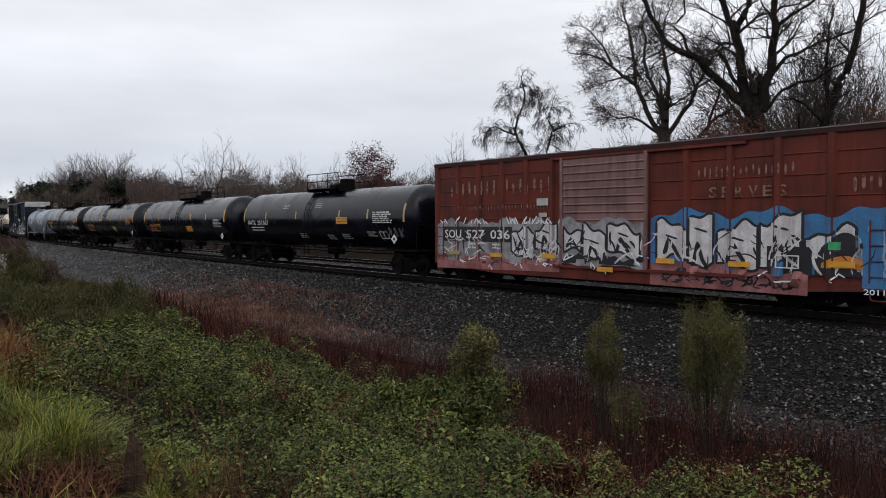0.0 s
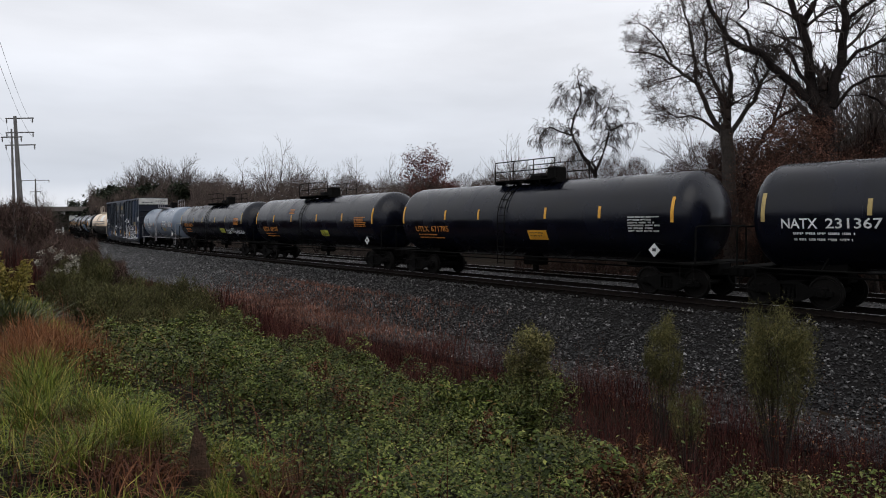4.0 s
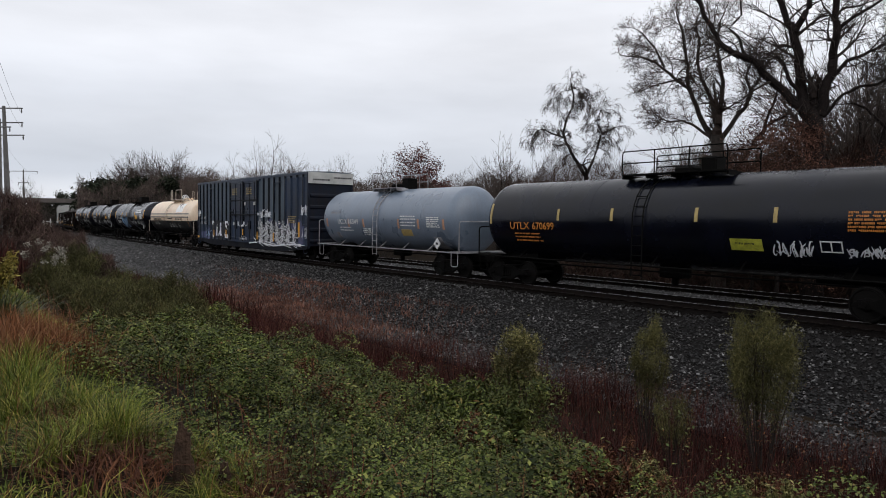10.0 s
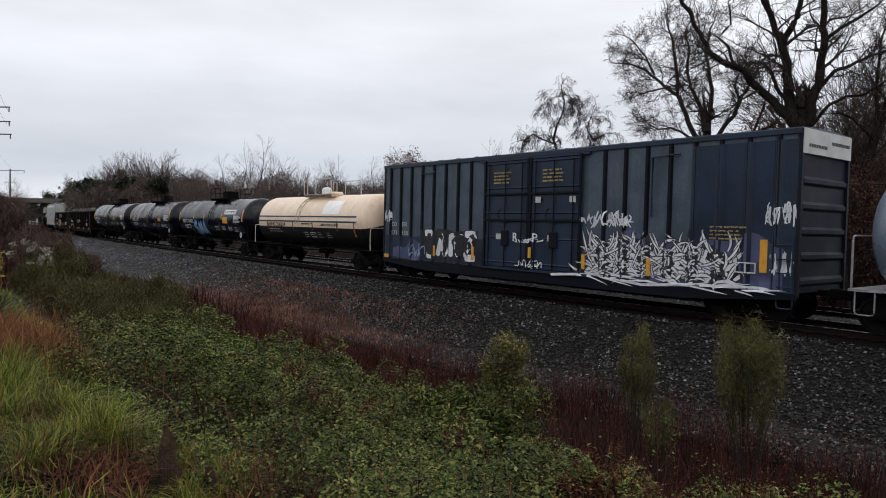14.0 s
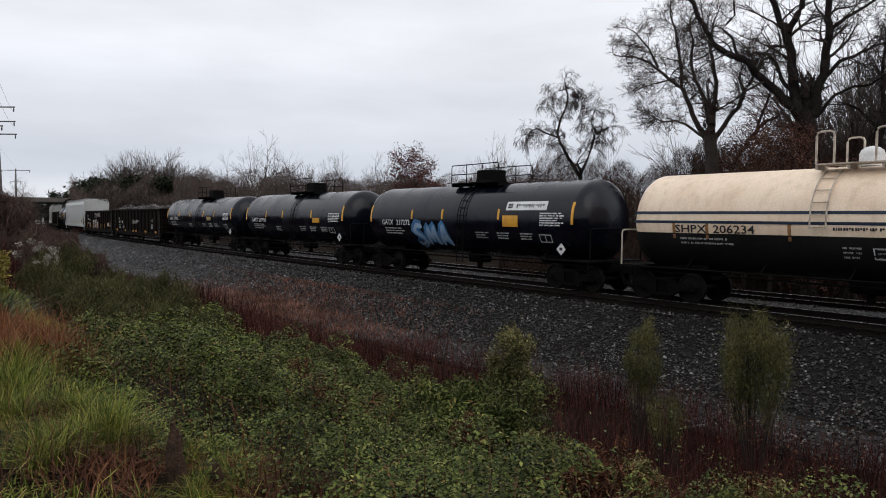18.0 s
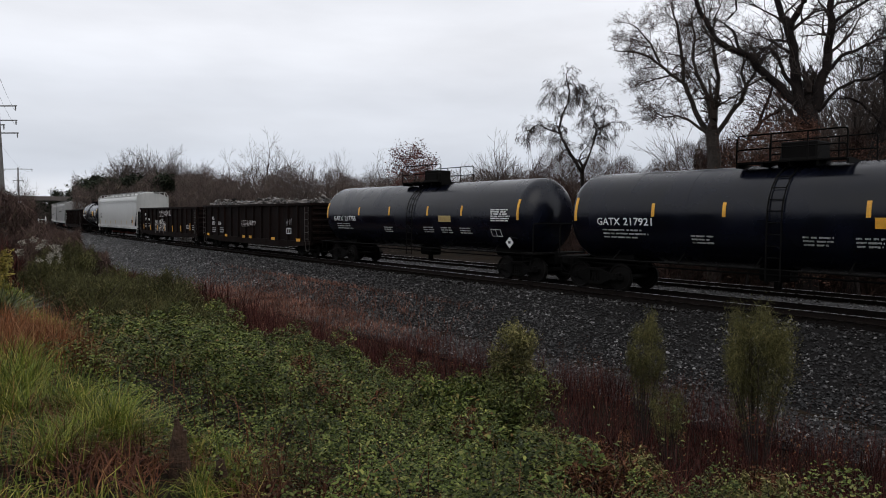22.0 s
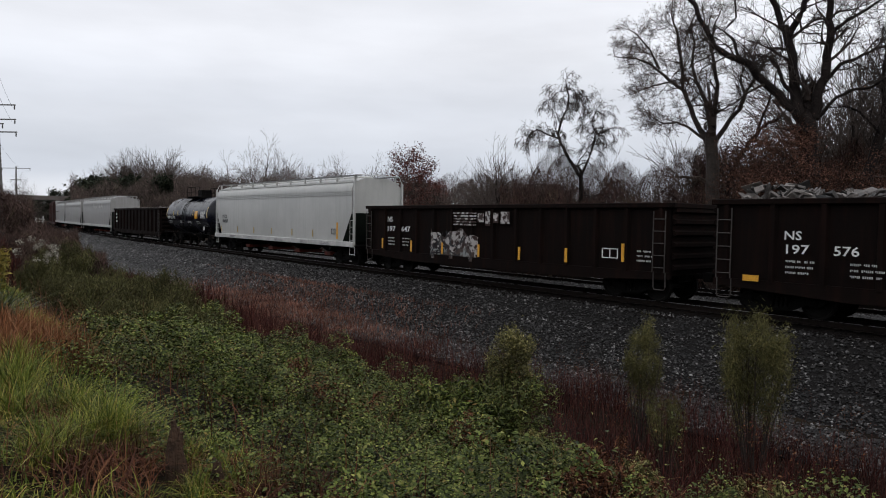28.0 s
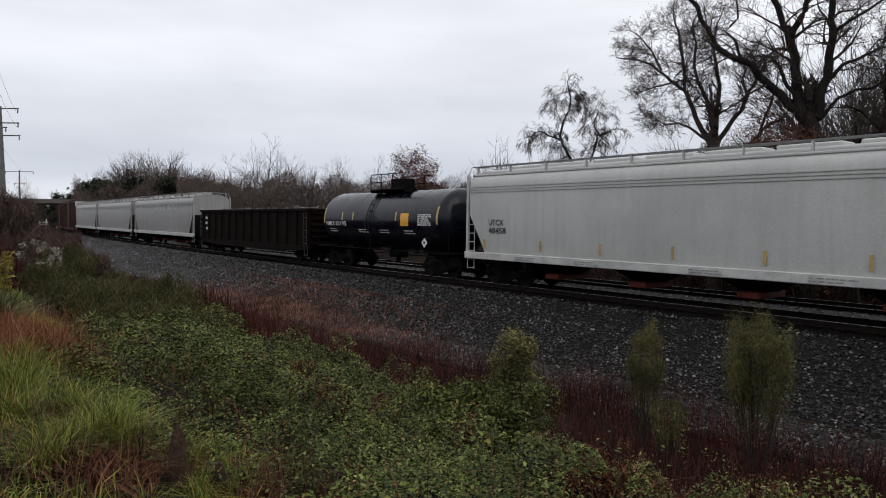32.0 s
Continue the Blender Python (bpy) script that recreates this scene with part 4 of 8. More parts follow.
def hopper(label, s_mid, length, mat=None, top=4.55, grey=None):
    """A covered hopper with smooth curved sides, slope sheets, roof walk and outlet bays."""
    mat = mat or M_HOPPER
    car = thing("hopper_car", label, "covered hopper car", "freight cars of the train")
    H, W = length / 2, 1.55
    zb, zt = 1.28, top - 0.3
    side = [(-W + 0.02, zb), (-W, zb + 0.5), (-W, zt - 0.42), (-W + 0.04, zt - 0.2), (-W + 0.22, zt), (-0.75, top - 0.06), (0.75, top - 0.06), (W - 0.22, zt), (W - 0.04, zt - 0.2), (W, zt - 0.42), (W, zb + 0.5), (W - 0.02, zb)]
    g = Geo()
    inset = 0.9
    ends = [(-H, 1.0), (H, 1.0)]
    n = len(side)
    # the side sheet is cut away below at the ends, along the slope sheets
    xs = [-H + 0.25, -H + 0.26 + inset * 0.5, -H + 0.3 + inset, H - 0.3 - inset, H - 0.26 - inset * 0.5, H - 0.25]
    lows = [zb + 1.55, zb + 0.82, zb, zb, zb + 0.82, zb + 1.55]
    for x, lo in zip(xs, lows):
        for y, z in side:
            g.v.append((x, y, max(z, lo) if z < zt - 0.5 else z))
    for i in range(len(xs) - 1):
        for k in range(n):
            j = (k + 1) % n
            g.f.append((i * n + k, i * n + j, (i + 1) * n + j, (i + 1) * n + k))
    g.f.append(tuple(range(n)))
    g.f.append(tuple((len(xs) - 1) * n + k for k in reversed(range(n))))
    body = part("hopper_body", g, mat, car)
    for y in (-1, 1):
        part("side_sill", Geo().soft_box(-H, H, min(y * (W - 0.1), y * (W + 0.07)), max(y * (W - 0.1), y * (W + 0.07)), zb - 0.26, zb + 0.02, 0.02), M_OFFWHITE if grey is None else grey, car, "pale side sill")
        for dz in (0.5, 0.6, 0.7):
            part("side_bead", Geo().box(-H + 0.3, H - 0.3, min(y * (W - 0.02), y * (W + 0.03)), max(y * (W - 0.02), y * (W + 0.03)), zt - dz, zt - dz + 0.045), mat, body)
        part("roof_eave", Geo().soft_box(-H + 0.2, H - 0.2, min(y * (W - 0.3), y * (W - 0.15)), max(y * (W - 0.3), y * (W - 0.15)), zt - 0.03, zt + 0.05, 0.02), mat, body)
        rw = part("roof_walk", Geo().box(-H + 0.1, H - 0.1, min(y * 0.95, y * 1.3), max(y * 0.95, y * 1.3), top + 0.05, top + 0.09), M_WALK, car, "grating walkway along the roof")
        for x in np.linspace(-H + 0.4, H - 0.4, 11):
            part("walk_bracket", Geo().box(x - 0.02, x + 0.02, min(y * 1.2, y * 1.32), max(y * 1.2, y * 1.32), zt + 0.02, top + 0.05), mat, rw)
    for x in np.linspace(-H + 2.2, H - 2.2, 8):
        part("hatch", Geo().soft_box(x - 0.9, x + 0.9, -0.42, 0.42, top - 0.08, top + 0.1, 0.04), mat, car)
    for sx in (-1, 1):
        # thin plates over the sloped underside carry the recess shade in their colour
        for (xa, za), (xb, zb_) in (((0.25, 1.55), (0.71, 0.82)), ((0.71, 0.82), (1.2, 0.0))):
            part("end_slope", Geo().hull([(sx * (H - q + 0.012 + e), y, zb + h - 0.012 - e) for q, h in ((xa, za), (xb, zb_)) for y in (-W + 0.01, W - 0.01) for e in (0, 0.01)]), M_RECESS_SHADE, body, "sloping end sheet coloured dark for recess shade")
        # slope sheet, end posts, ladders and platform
        part("slope_sheet", Geo().hull([(sx * (H - 0.3), y, zb + 1.75) for y in (-W + 0.35, W - 0.35)] + [(sx * (H - 0.4), y, zb + 1.6) for y in (-W + 0.35, W - 0.35)] + [(sx * (H - 3.2), y, 0.72) for y in (-1.2, 1.2)] + [(sx * (H - 3.3), y, 0.9) for y in (-1.2, 1.2)]), M_RECESS_SHADE, car, "slope sheet coloured dark for recess shade")
        for y in (-W + 0.05, W - 0.05):
            part("end_post", Geo().box(min(sx * (H - 0.02), sx * (H - 0.14)), max(sx * (H - 0.02), sx * (H - 0.14)), y - 0.05, y + 0.05, zb - 0.2, zt), mat, car)
            lad = part("end_ladder", Geo().tube([(sx * (H - 0.05), y * 0.98, zb - 0.7), (sx * (H - 0.05), y * 0.98, zt + 0.1)], 0.02), mat, car)
            part("stile", Geo().tube([(sx * (H - 0.5), y, zb - 0.7), (sx * (H - 0.5), y, zb + 1.6)], 0.02), mat, lad)
            for z in np.arange(zb - 0.65, zb + 1.6, 0.36):
                part("rung", Geo().tube([(sx * (H - 0.05), y, z), (sx * (H - 0.5), y, z)], 0.017), mat, lad)
        part("crossover_platform", Geo().box(min(sx * (H - 0.9), sx * (H + 0.02)), max(sx * (H - 0.9), sx * (H + 0.02)), -W, W, 1.06, 1.12), M_UNDER, car)
        part("end_rail", bent_rail([(sx * (H - 0.05), -W + 0.1, zt), (sx * (H - 0.05), -W + 0.25, top + 0.08), (sx * (H - 0.05), W - 0.25, top + 0.08), (sx * (H - 0.05), W - 0.1, zt)], 0.022), mat, car)
        part("draft_sill", Geo().soft_box(min(sx * (H - 3.6), sx * (H - 0.1)), max(sx * (H - 3.6), sx * (H - 0.1)), -0.33, 0.33, 0.66, 1.06, 0.03), M_UNDER, car)
        part("end_bulkhead", Geo().hull([(sx * (H - 1.1), y, z) for y in (-0.06, 0.06) for z in (1.0, 1.8)] + [(sx * (H - 0.45), y, 2.1) for y in (-0.06, 0.06)] + [(sx * (H - 0.35), y, 1.05) for y in (-0.06, 0.06)]), M_UNDER, car)
    for x in np.linspace(-H + 4.2, H - 4.2, 4):
        b = part("outlet_bay", Geo().hull([(x + a, y, 1.3) for a in (-1.25, 1.25) for y in (-W + 0.1, W - 0.1)] + [(x + a, y, 0.55) for a in (-0.3, 0.3) for y in (-0.45, 0.45)]), M_UNDER, car)
        part("outlet_gate", Geo().soft_box(x - 0.34, x + 0.34, -0.8, 0.8, 0.4, 0.6, 0.02), M_BROWN, b, "rust-red outlet gate")
    couplers(car, H + 0.45)
    for sx in (-1, 1):
        add_truck(car, sx * (H - 1.9))
    CARS.append((car, s_mid, H - 1.9))
    return car


# ---- the cars, from the first to the last ----
def sticks(R=1.52, zc=2.55, half=9.0, short=(), tall=0.8):
    """End stripes and shorter ones between."""
    out = [(-half + 1.45, 0.11, zc - 0.15, zc + tall - 0.15), (half - 1.45, 0.11, zc - 0.15, zc + tall - 0.15)]
    return out + [(x, 0.11, zc, zc + 0.42) for x in short]


c0 = box_car("rust-brown steel boxcar with graffiti along its lower side", 95.24, 16.5, M_BROWN, 4.75, door=(-1.68, 1.68), door_mat=M_DOOR, posts=[x for x in np.linspace(-8.1, -2.1, 6)] + [x for x in np.linspace(2.9, 8.1, 5)], chord_mat=M_MAROON, roof_mat=M_WALK)
c1 = tank_car("black tank car with white lettering and small white marks", 77.17, 18.35, stripes=sticks(half=9.17, short=(-5, -1.6, 2.6, 5)), stripe_mat=M_YELLOW_DIM, housing="two", plat=1.5, plat_x=0.25)
c2 = tank_car("black tank car with dull orange lettering and yellow stripes", 59.03, 17.9, stripes=sticks(half=8.95, short=(-4.2, -1.9, 2.0, 4.6)), housing="two", plat=1.7, plat_x=0.3)
c3 = tank_car("black tank car with orange lettering and a yellow placard", 40.8, 18.45, stripes=sticks(half=9.2, short=(-4.8, -2.1, 1.4, 4.5)), housing="two", ladder_x=-0.6)
c4 = tank_car("black tank car with orange lettering and white scrawls", 22.57, 17.95, stripes=sticks(half=8.97, short=(-3.9, -1.5, 1.65, 4.05)), stripe_mat=M_YELLOW_DIM, housing="two", plat_x=0.4)
c5 = tank_car("faded grey-blue tank car with white lettering and side ladder", 6.57, 14.05, mat=M_SILVER, stripes=(), rail_mat=M_SPRAY_G, plat_mat=M_SPRAY_G, housing="low", ladder_x=-0.2, plat=1.1, plat_x=-0.3, end_h=0.75)
c6 = box_car("tall navy blue boxcar with double doors and white graffiti", -10.88, 19.58, M_NAVY, 5.3, door=(-2.5, 2.5), double=True, posts=[x for x in np.linspace(-9.2, -3.4, 8)] + [x for x in np.linspace(3.4, 9.2, 8)], post_w=0.075, post_mat=M_NAVY_DARK, end_mat=M_NAVY_END, ribs=False, panels=M_NAVY_GREY, end_cap=M_OFFWHITE)
c7 = tank_car("cream tank car with black lower half and black bands", -28.93, 15.25, mat=M_CREAM, lower=M_BLACK_OLD, rail_mat=M_CREAM_PIPE, frame_mat=M_UNDER, housing="dome", plat_mat=M_CREAM_PIPE, ladder_x=-0.75, ladder_low=2.4, hoops=True, plat=1.6, plat_x=0.5)
c8 = tank_car("black tank car with blue-white graffiti and yellow stripes", -44.58, 16.05, stripes=sticks(half=8.02, short=(-3.1, -0.85, 2.75)), plat=1.5, plat_x=0.65, ladder_x=0.5)
c9 = tank_car("black tank car with white lettering and yellow stripes", -60.5, 15.8, stripes=sticks(half=7.9, short=(-3.3, -0.9, 2.9)), plat=1.5, plat_x=0.65, ladder_x=0.6)
c10 = tank_car("long black tank car with white lettering and yellow stripes", -77.37, 17.9, stripes=sticks(half=8.95, short=(-4.2, -1.4, 1.7, 4.1)), plat=1.5, plat_x=0.5, ladder_x=0.4)
c11 = gondola("dark brown-black gondola heaped with scrap metal", -95.9, 18.0, 3.2, load=0.85)
c12 = gondola("black gondola with a white emblem and graffiti", -115.13, 17.5, 3.12)
c13 = hopper("pale grey covered hopper with smooth sides", -135.1, 20.0, top=4.75)
c14 = tank_car("short black tank car with yellow placard", -152.3, 13.2, stripes=sticks(half=6.6, short=(-3.2, -2.1, 1.9)), stripe_mat=M_YELLOW_DIM, plat=1.5, plat_x=0.3)
c15 = gondola("black gondola filled with scrap metal", -168.6, 18.6, 3.15, load=0.3, seed=5)
c16 = hopper("grey covered hopper with rust-stained sides", -189.1, 19.0, mat=M_HOPPER_DIRTY, top=4.6)
c17 = hopper("grey covered hopper with smooth sides", -209.2, 18.4, mat=M_HOPPER_DIRTY, top=4.55)
c18 = hopper("grey covered hopper with smooth sides", -228.4, 18.2, mat=M_HOPPER_DIRTY, top=4.55)
c19 = box_car("dark brown boxcar with a white end band", -247.0, 16.5, M_MAROON, 4.9, end_cap=M_OFFWHITE, posts=list(np.linspace(-8, -2.2, 6)) + list(np.linspace(2.2, 8, 6)))
c20 = box_car("dark maroon boxcar with plain sides", -265.0, 16.5, M_MAROON, 4.7, posts=list(np.linspace(-8, -2.2, 6)) + list(np.linspace(2.2, 8, 6)))


# ---- lettering, stripes, placards and spray paint ----
R0, Z0 = 1.52, 2.55


def tint(car, name, mat, x0, x1, z0, z1, label=""):
    return sign_sheet(name, mat, car, x0, x1, z0, z1, R0, Z0, label=label)


def data_panel(car, x0, x1, z0, z1, mat, seed=1):
    """A dense table of small print."""
    n = 6
    small_print(car, x0, z1 - 0.05, x1 - x0, n, mat, R0, Z0, h=(z1 - z0) / n * 0.62, gap=(z1 - z0) / n, seed=seed, label="table of small stencilled print")


def frame_mark(car, x0, x1, z0, z1, mat, R=R0, zc=Z0, y=0):
    """A thin outlined box with print in it."""
    t = 0.03
    for k, (a, b, c, d) in enumerate(((x0, x1, z0, z0 + t), (x0, x1, z1 - t, z1), (x0, x0 + t, z0, z1), (x1 - t, x1, z0, z1), ((x0 + x1) / 2 - t / 2, (x0 + x1) / 2 + t / 2, z0, z1))):
        sign_sheet("outlined_box", mat, car, a, b, c, d, R, zc, y)


def ribbon(g, pts, w, surf, step=0.06):
    """A painted stroke along pts of (x, z), lying on a surface surf(x, z) -> y."""
    fine = []
    for (x0, z0), (x1, z1) in zip(pts, pts[1:]):
        n = max(1, int(math.hypot(x1 - x0, z1 - z0) / step))
        fine += [(x0 + (x1 - x0) * i / n, z0 + (z1 - z0) * i / n) for i in range(n)]
    fine.append(pts[-1])
    start = len(g.v)
    for i, (x, z) in enumerate(fine):
        a, b = fine[max(0, i - 1)], fine[min(len(fine) - 1, i + 1)]
        dx, dz = b[0] - a[0], b[1] - a[1]
        ln = math.hypot(dx, dz) or 1
        k = 0.5 * w * (1 if 0 < i < len(fine) - 1 else 0.5)
        for sgn in (-1, 1):
            px, pz = x - dz / ln * k * sgn, z + dx / ln * k * sgn
            g.v.append((px, surf(px, pz), pz))
    for i in range(len(fine) - 1):
        k = start + 2 * i
        g.f.append((k, k + 1, k + 3, k + 2))


def patch(g, x0, x1, low, high, surf, step=0.07):
    """A painted area between the curves low(x) and high(x)."""
    n = max(2, int((x1 - x0) / step))
    m = 4
    start = len(g.v)
    for i in range(n + 1):
        x = x0 + (x1 - x0) * i / n
        a, b = low(x), high(x)
        for k in range(m + 1):
            z = a + (b - a) * k / m
            g.v.append((x, surf(x, z), z))
    for i in range(n):
        for k in range(m):
            q = start + i * (m + 1) + k
            g.f.append((q, q + m + 1, q + m + 2, q + 1))


def flame(g, x, z, a, length, w, bend, surf):
    """A curved stroke that tapers at both ends."""
    n, start = 6, len(g.v)
    for i in range(n + 1):
        t = i / n
        h = w * (math.sin(math.pi * min(1.0, 0.12 + 0.9 * t)) ** 0.7) * 0.5
        for q in (-h, h):
            px, pz = x - math.sin(a) * q, z + math.cos(a) * q
            g.v.append((px, surf(px, pz), pz))
        x, z = x + math.cos(a) * length / n, z + math.sin(a) * length / n
        a += bend / n
    for i in range(n):
        k = start + 2 * i
        g.f.append((k, k + 1, k + 3, k + 2))


def wild_letters(rng, x0, x1, z0, z1, count, jag=0.25):
    """Strokes of interlocking, unreadable letters."""
    out = []
    w = (x1 - x0) / count
    for i in range(count):
        a = x0 + i * w
        H = z1 - z0
        for k in range(rng.randint(3, 5)):
            p = [(a + rng.uniform(-0.25, 1.0) * w, z0 + rng.uniform(0, 0.35) * H)]
            for _ in range(rng.randint(2, 3)):
                p.append((min(x1 + 0.2, max(x0 - 0.2, p[-1][0] + rng.uniform(-0.6, 0.75) * w)), z0 + rng.uniform(0.05, 1.0) * H))
            out.append(p)
    return out


def tag(car, x0, x1, z0, z1, mat, surf, seed, count=5, w=0.05, name="spray_tag", label="scrawled spray-paint tag", strokes=1.0):
    rng = random.Random(seed)
    g = Geo()
    for p in wild_letters(rng, x0, x1, z0, z1, count):
        # round the strokes a little
        q = [p[0]]
        for a, b, c in zip(p, p[1:], p[2:]):
            q += [((a[0] + b[0] * 3) / 4, (a[1] + b[1] * 3) / 4), ((c[0] + b[0] * 3) / 4, (c[1] + b[1] * 3) / 4)]
        q.append(p[-1])
        ribbon(g, q, w * rng.uniform(0.7, 1.3), surf)
    return part(name, g, mat, car, label, smooth=False)


def drum(lift):
    def surf(x, z):
        a = max(-0.999, min(0.999, (z - Z0) / R0))
        return -(R0 + lift) * math.sqrt(1 - a * a)
    return surf


# first boxcar
POSTS0 = [x for x in np.linspace(-8.1, -2.1, 6)] + [x for x in np.linspace(2.9, 8.1, 5)]


def side0(lift):
    def surf(x, z):
        y = 1.505
        if -1.69 < x < 1.69:
            y = 1.64
        for p in POSTS0:
            d = abs(x - p)
            if d < 0.13:
                y = max(y, 1.5 + 0.09 * min(1.0, (0.13 - d) / 0.06))
        if z < 0.88:
            y = max(y, 1.555)
        elif z < 0.93 and x > -2:
            y = max(y, 1.645)
        else:
            y = max(y, 1.53)
        return -(y + lift)
    return surf


def wavy(base, amp, f, ph=0.0):
    return lambda x: base + amp * math.sin(f * x + ph) + amp * 0.5 * math.sin(2.7 * f * x + ph * 2)


def paint0():
    rng = random.Random(4)
    def area(name, mat, x0, x1, lo, hi, lift, label):
        g = Geo()
        patch(g, x0, x1, lo, hi, side0(lift))
        part(name, g, mat, c0, label, smooth=False)
    area("spray_fill", M_SPRAY_G, -8.05, -1.75, wavy(0.95, 0.08, 2), wavy(2.42, 0.09, 4.1), 0.004, "grey-white sprayed background")
    area("spray_fill", M_SPRAY_P, -8.05, -1.75, lambda x: 0.52 + 0.02 * (x + 8), wavy(1.05, 0.1, 2.2, 1), 0.005, "pink sprayed band along the sill")
    area("spray_fill", M_SPRAY_B, 1.75, 8.15, wavy(1.0, 0.05, 2), wavy(2.62, 0.12, 2.6), 0.004, "blue sprayed background")
    area("spray_fill", M_SPRAY_P, 1.75, 6.3, lambda x: 0.46, wavy(1.2, 0.08, 2.4), 0.006, "pink sprayed band along the sill")
    area("spray_fill", M_SPRAY_G, -1.6, 1.6, wavy(0.95, 0.04, 3), wavy(2.42, 0.1, 3.3), 0.004, "white sprayed letters on the door")
    area("spray_fill", M_SPRAY_K, -1.6, 1.6, lambda x: 1.0, wavy(1.22, 0.08, 5), 0.006, "black sprayed shading")
    area("number_field", M_SPRAY_K, -7.75, -3.95, lambda x: 1.62, lambda x: 2.2, 0.007, "black painted field behind the numbers")
    # fat pale letters with dark outlines
    for i, (a, b, z0, z1) in enumerate(((1.95, 2.95, 1.25, 2.35), (3.0, 3.75, 1.2, 2.5), (3.85, 5.0, 1.15, 2.3), (5.05, 6.15, 1.2, 2.55), (6.2, 7.4, 1.55, 2.2), (-1.5, -0.75, 1.35, 2.25), (-0.7, 0.2, 1.3, 2.2), (0.25, 1.45, 1.35, 2.25), (-4.0, -2.9, 1.2, 2.1), (-2.85, -1.85, 1.3, 2.3))):
        lo, hi = wavy(z0, 0.12, 3.0, i), wavy(z1 - 0.08, 0.16, 3.6, i * 1.7)
        area("spray_letter", M_SPRAY_WD, a, b, lo, hi, 0.009, "fat white sprayed letter")
        g = Geo()
        xs = np.linspace(a, b, 12)
        ribbon(g, [(x, hi(x)) for x in xs] + [(b, lo(b))] + [(x, lo(x)) for x in reversed(xs)] + [(a, hi(a))], 0.075, side0(0.012))
        m = (a + b) / 2
        ribbon(g, [(m - 0.25, lo(m)), (m - 0.1, (lo(m) + hi(m)) / 2), (m + 0.05, lo(m) + 0.25), (m + 0.22, lo(m))], 0.12, side0(0.012))
        ribbon(g, [(m - 0.2, hi(m) - 0.3), (m + 0.2, hi(m) - 0.42)], 0.06, side0(0.012))
        part("letter_outline", g, M_SPRAY_K, c0, smooth=False)
    dark, light = Geo(), Geo()
    for k in range(150):
        x0, x1, dk = rng.choice(((-1.5, 1.5, 0.6), (-4.0, -1.8, 0.5), (-7.9, -4.2, 0.3), (1.9, 6.2, 0.45), (1.9, 7.8, 0.4)))
        z = rng.uniform(1.0, 2.1)
        ln = rng.uniform(0.25, 0.75)
        flame(dark if rng.random() < dk else light, rng.uniform(x0, x1), z, rng.uniform(0.3, 2.8) * (1 if z < 1.6 else -1), min(ln, 0.35 + abs(z - 1.6)), rng.uniform(0.02, 0.085), rng.uniform(-1.6, 1.6), side0(0.0135 + 0.0001 * k))
    part("spray_line", dark, M_SPRAY_K, c0, "black curling spray lines", smooth=False)
    part("spray_line", light, M_SPRAY_WD, c0, "white curling spray lines", smooth=False)
    area("spray_fill", M_SPRAY_K, 5.25, 6.4, lambda x: 0.98, lambda x: 1.72, 0.013, "black sprayed block")
    area("spray_fill", M_SPRAY_K, 6.45, 7.6, lambda x: 1.0, lambda x: 1.35 + 0.75 * math.sin(max(0, min(1, (x - 6.45) / 1.15)) * 2.6), 0.011, "black sprayed arch")
    area("spray_fill", M_ORANGE, 6.6, 7.6, lambda x: 1.2, lambda x: 1.32 + 0.2 * math.sin((x - 6.6) * 2.8), 0.014, "orange sprayed stripe")
    area("green_sticker", M_GREEN, 6.78, 7.05, lambda x: 1.66, lambda x: 1.86, 0.016, "green sticker")
    for k in range(26):      # loose drips and scribbles
        x = rng.uniform(-8, 7.8)
        g = Geo()
        z = rng.uniform(0.6, 1.15)
        ribbon(g, [(x, z), (x + rng.uniform(-0.2, 0.2), z + rng.uniform(-0.15, 0.25)), (x + rng.uniform(-0.3, 0.3), z + rng.uniform(-0.1, 0.3)), (x + rng.uniform(0.1, 0.4), z + rng.uniform(-0.1, 0.2))], 0.04, side0(0.013))
        part("scribble", g, rng.choice((M_SPRAY_K, M_SPRAY_W, M_SPRAY_W)), c0, smooth=False)
    for k in range(34):
        x = rng.choice((rng.uniform(-8, -5.0), rng.uniform(-4.2, -1.8)))
        g = Geo()
        ribbon(g, [(x, 2.3), (x + rng.uniform(-0.25, 0.25), 2.3 + rng.uniform(0.1, 0.3))], 0.05, side0(0.013))
        part("spray_spike", g, M_SPRAY_W, c0, smooth=False)
    tag(c0, -3.9, -1.85, 1.0, 1.6, M_SPRAY_W, side0(0.012), 8, 5, 0.05)
    tag(c0, 2.2, 6.2, 0.55, 1.0, M_SPRAY_K, side0(0.012), 9, 8, 0.05)
    tag(c0, 7.5, 8.1, 0.9, 2.3, M_SPRAY_LB, side0(0.012), 10, 3, 0.08)
    # faded company lettering, as plain worn blocks
    fade = material("worn_pale_lettering", (0.26, 0.15, 0.12), 0.7, second=(0.11, 0.026, 0.018), var=0.14, scale=6, grain=30, bump=0.0)
    def worn(x0, x1, z0, z1, count, seed):
        r = random.Random(seed)
        w = (x1 - x0) / count
        for i in range(count):
            a, b = x0 + i * w + 0.08 * w, x0 + (i + 0.72) * w
            t = (z1 - z0) * 0.22
            for p in ([(0.08, 0), (0.08, r.uniform(0.7, 1))], [(0.92, r.uniform(0, 0.25)), (0.92, 1)]):
                g = Geo()
                ribbon(g, [(a + u * (b - a), z0 + v * (z1 - z0)) for u, v in p], t * r.uniform(0.7, 1.0), side0(0.006))
                if g.v:
                    part("worn_lettering", g, fade, c0, smooth=False)
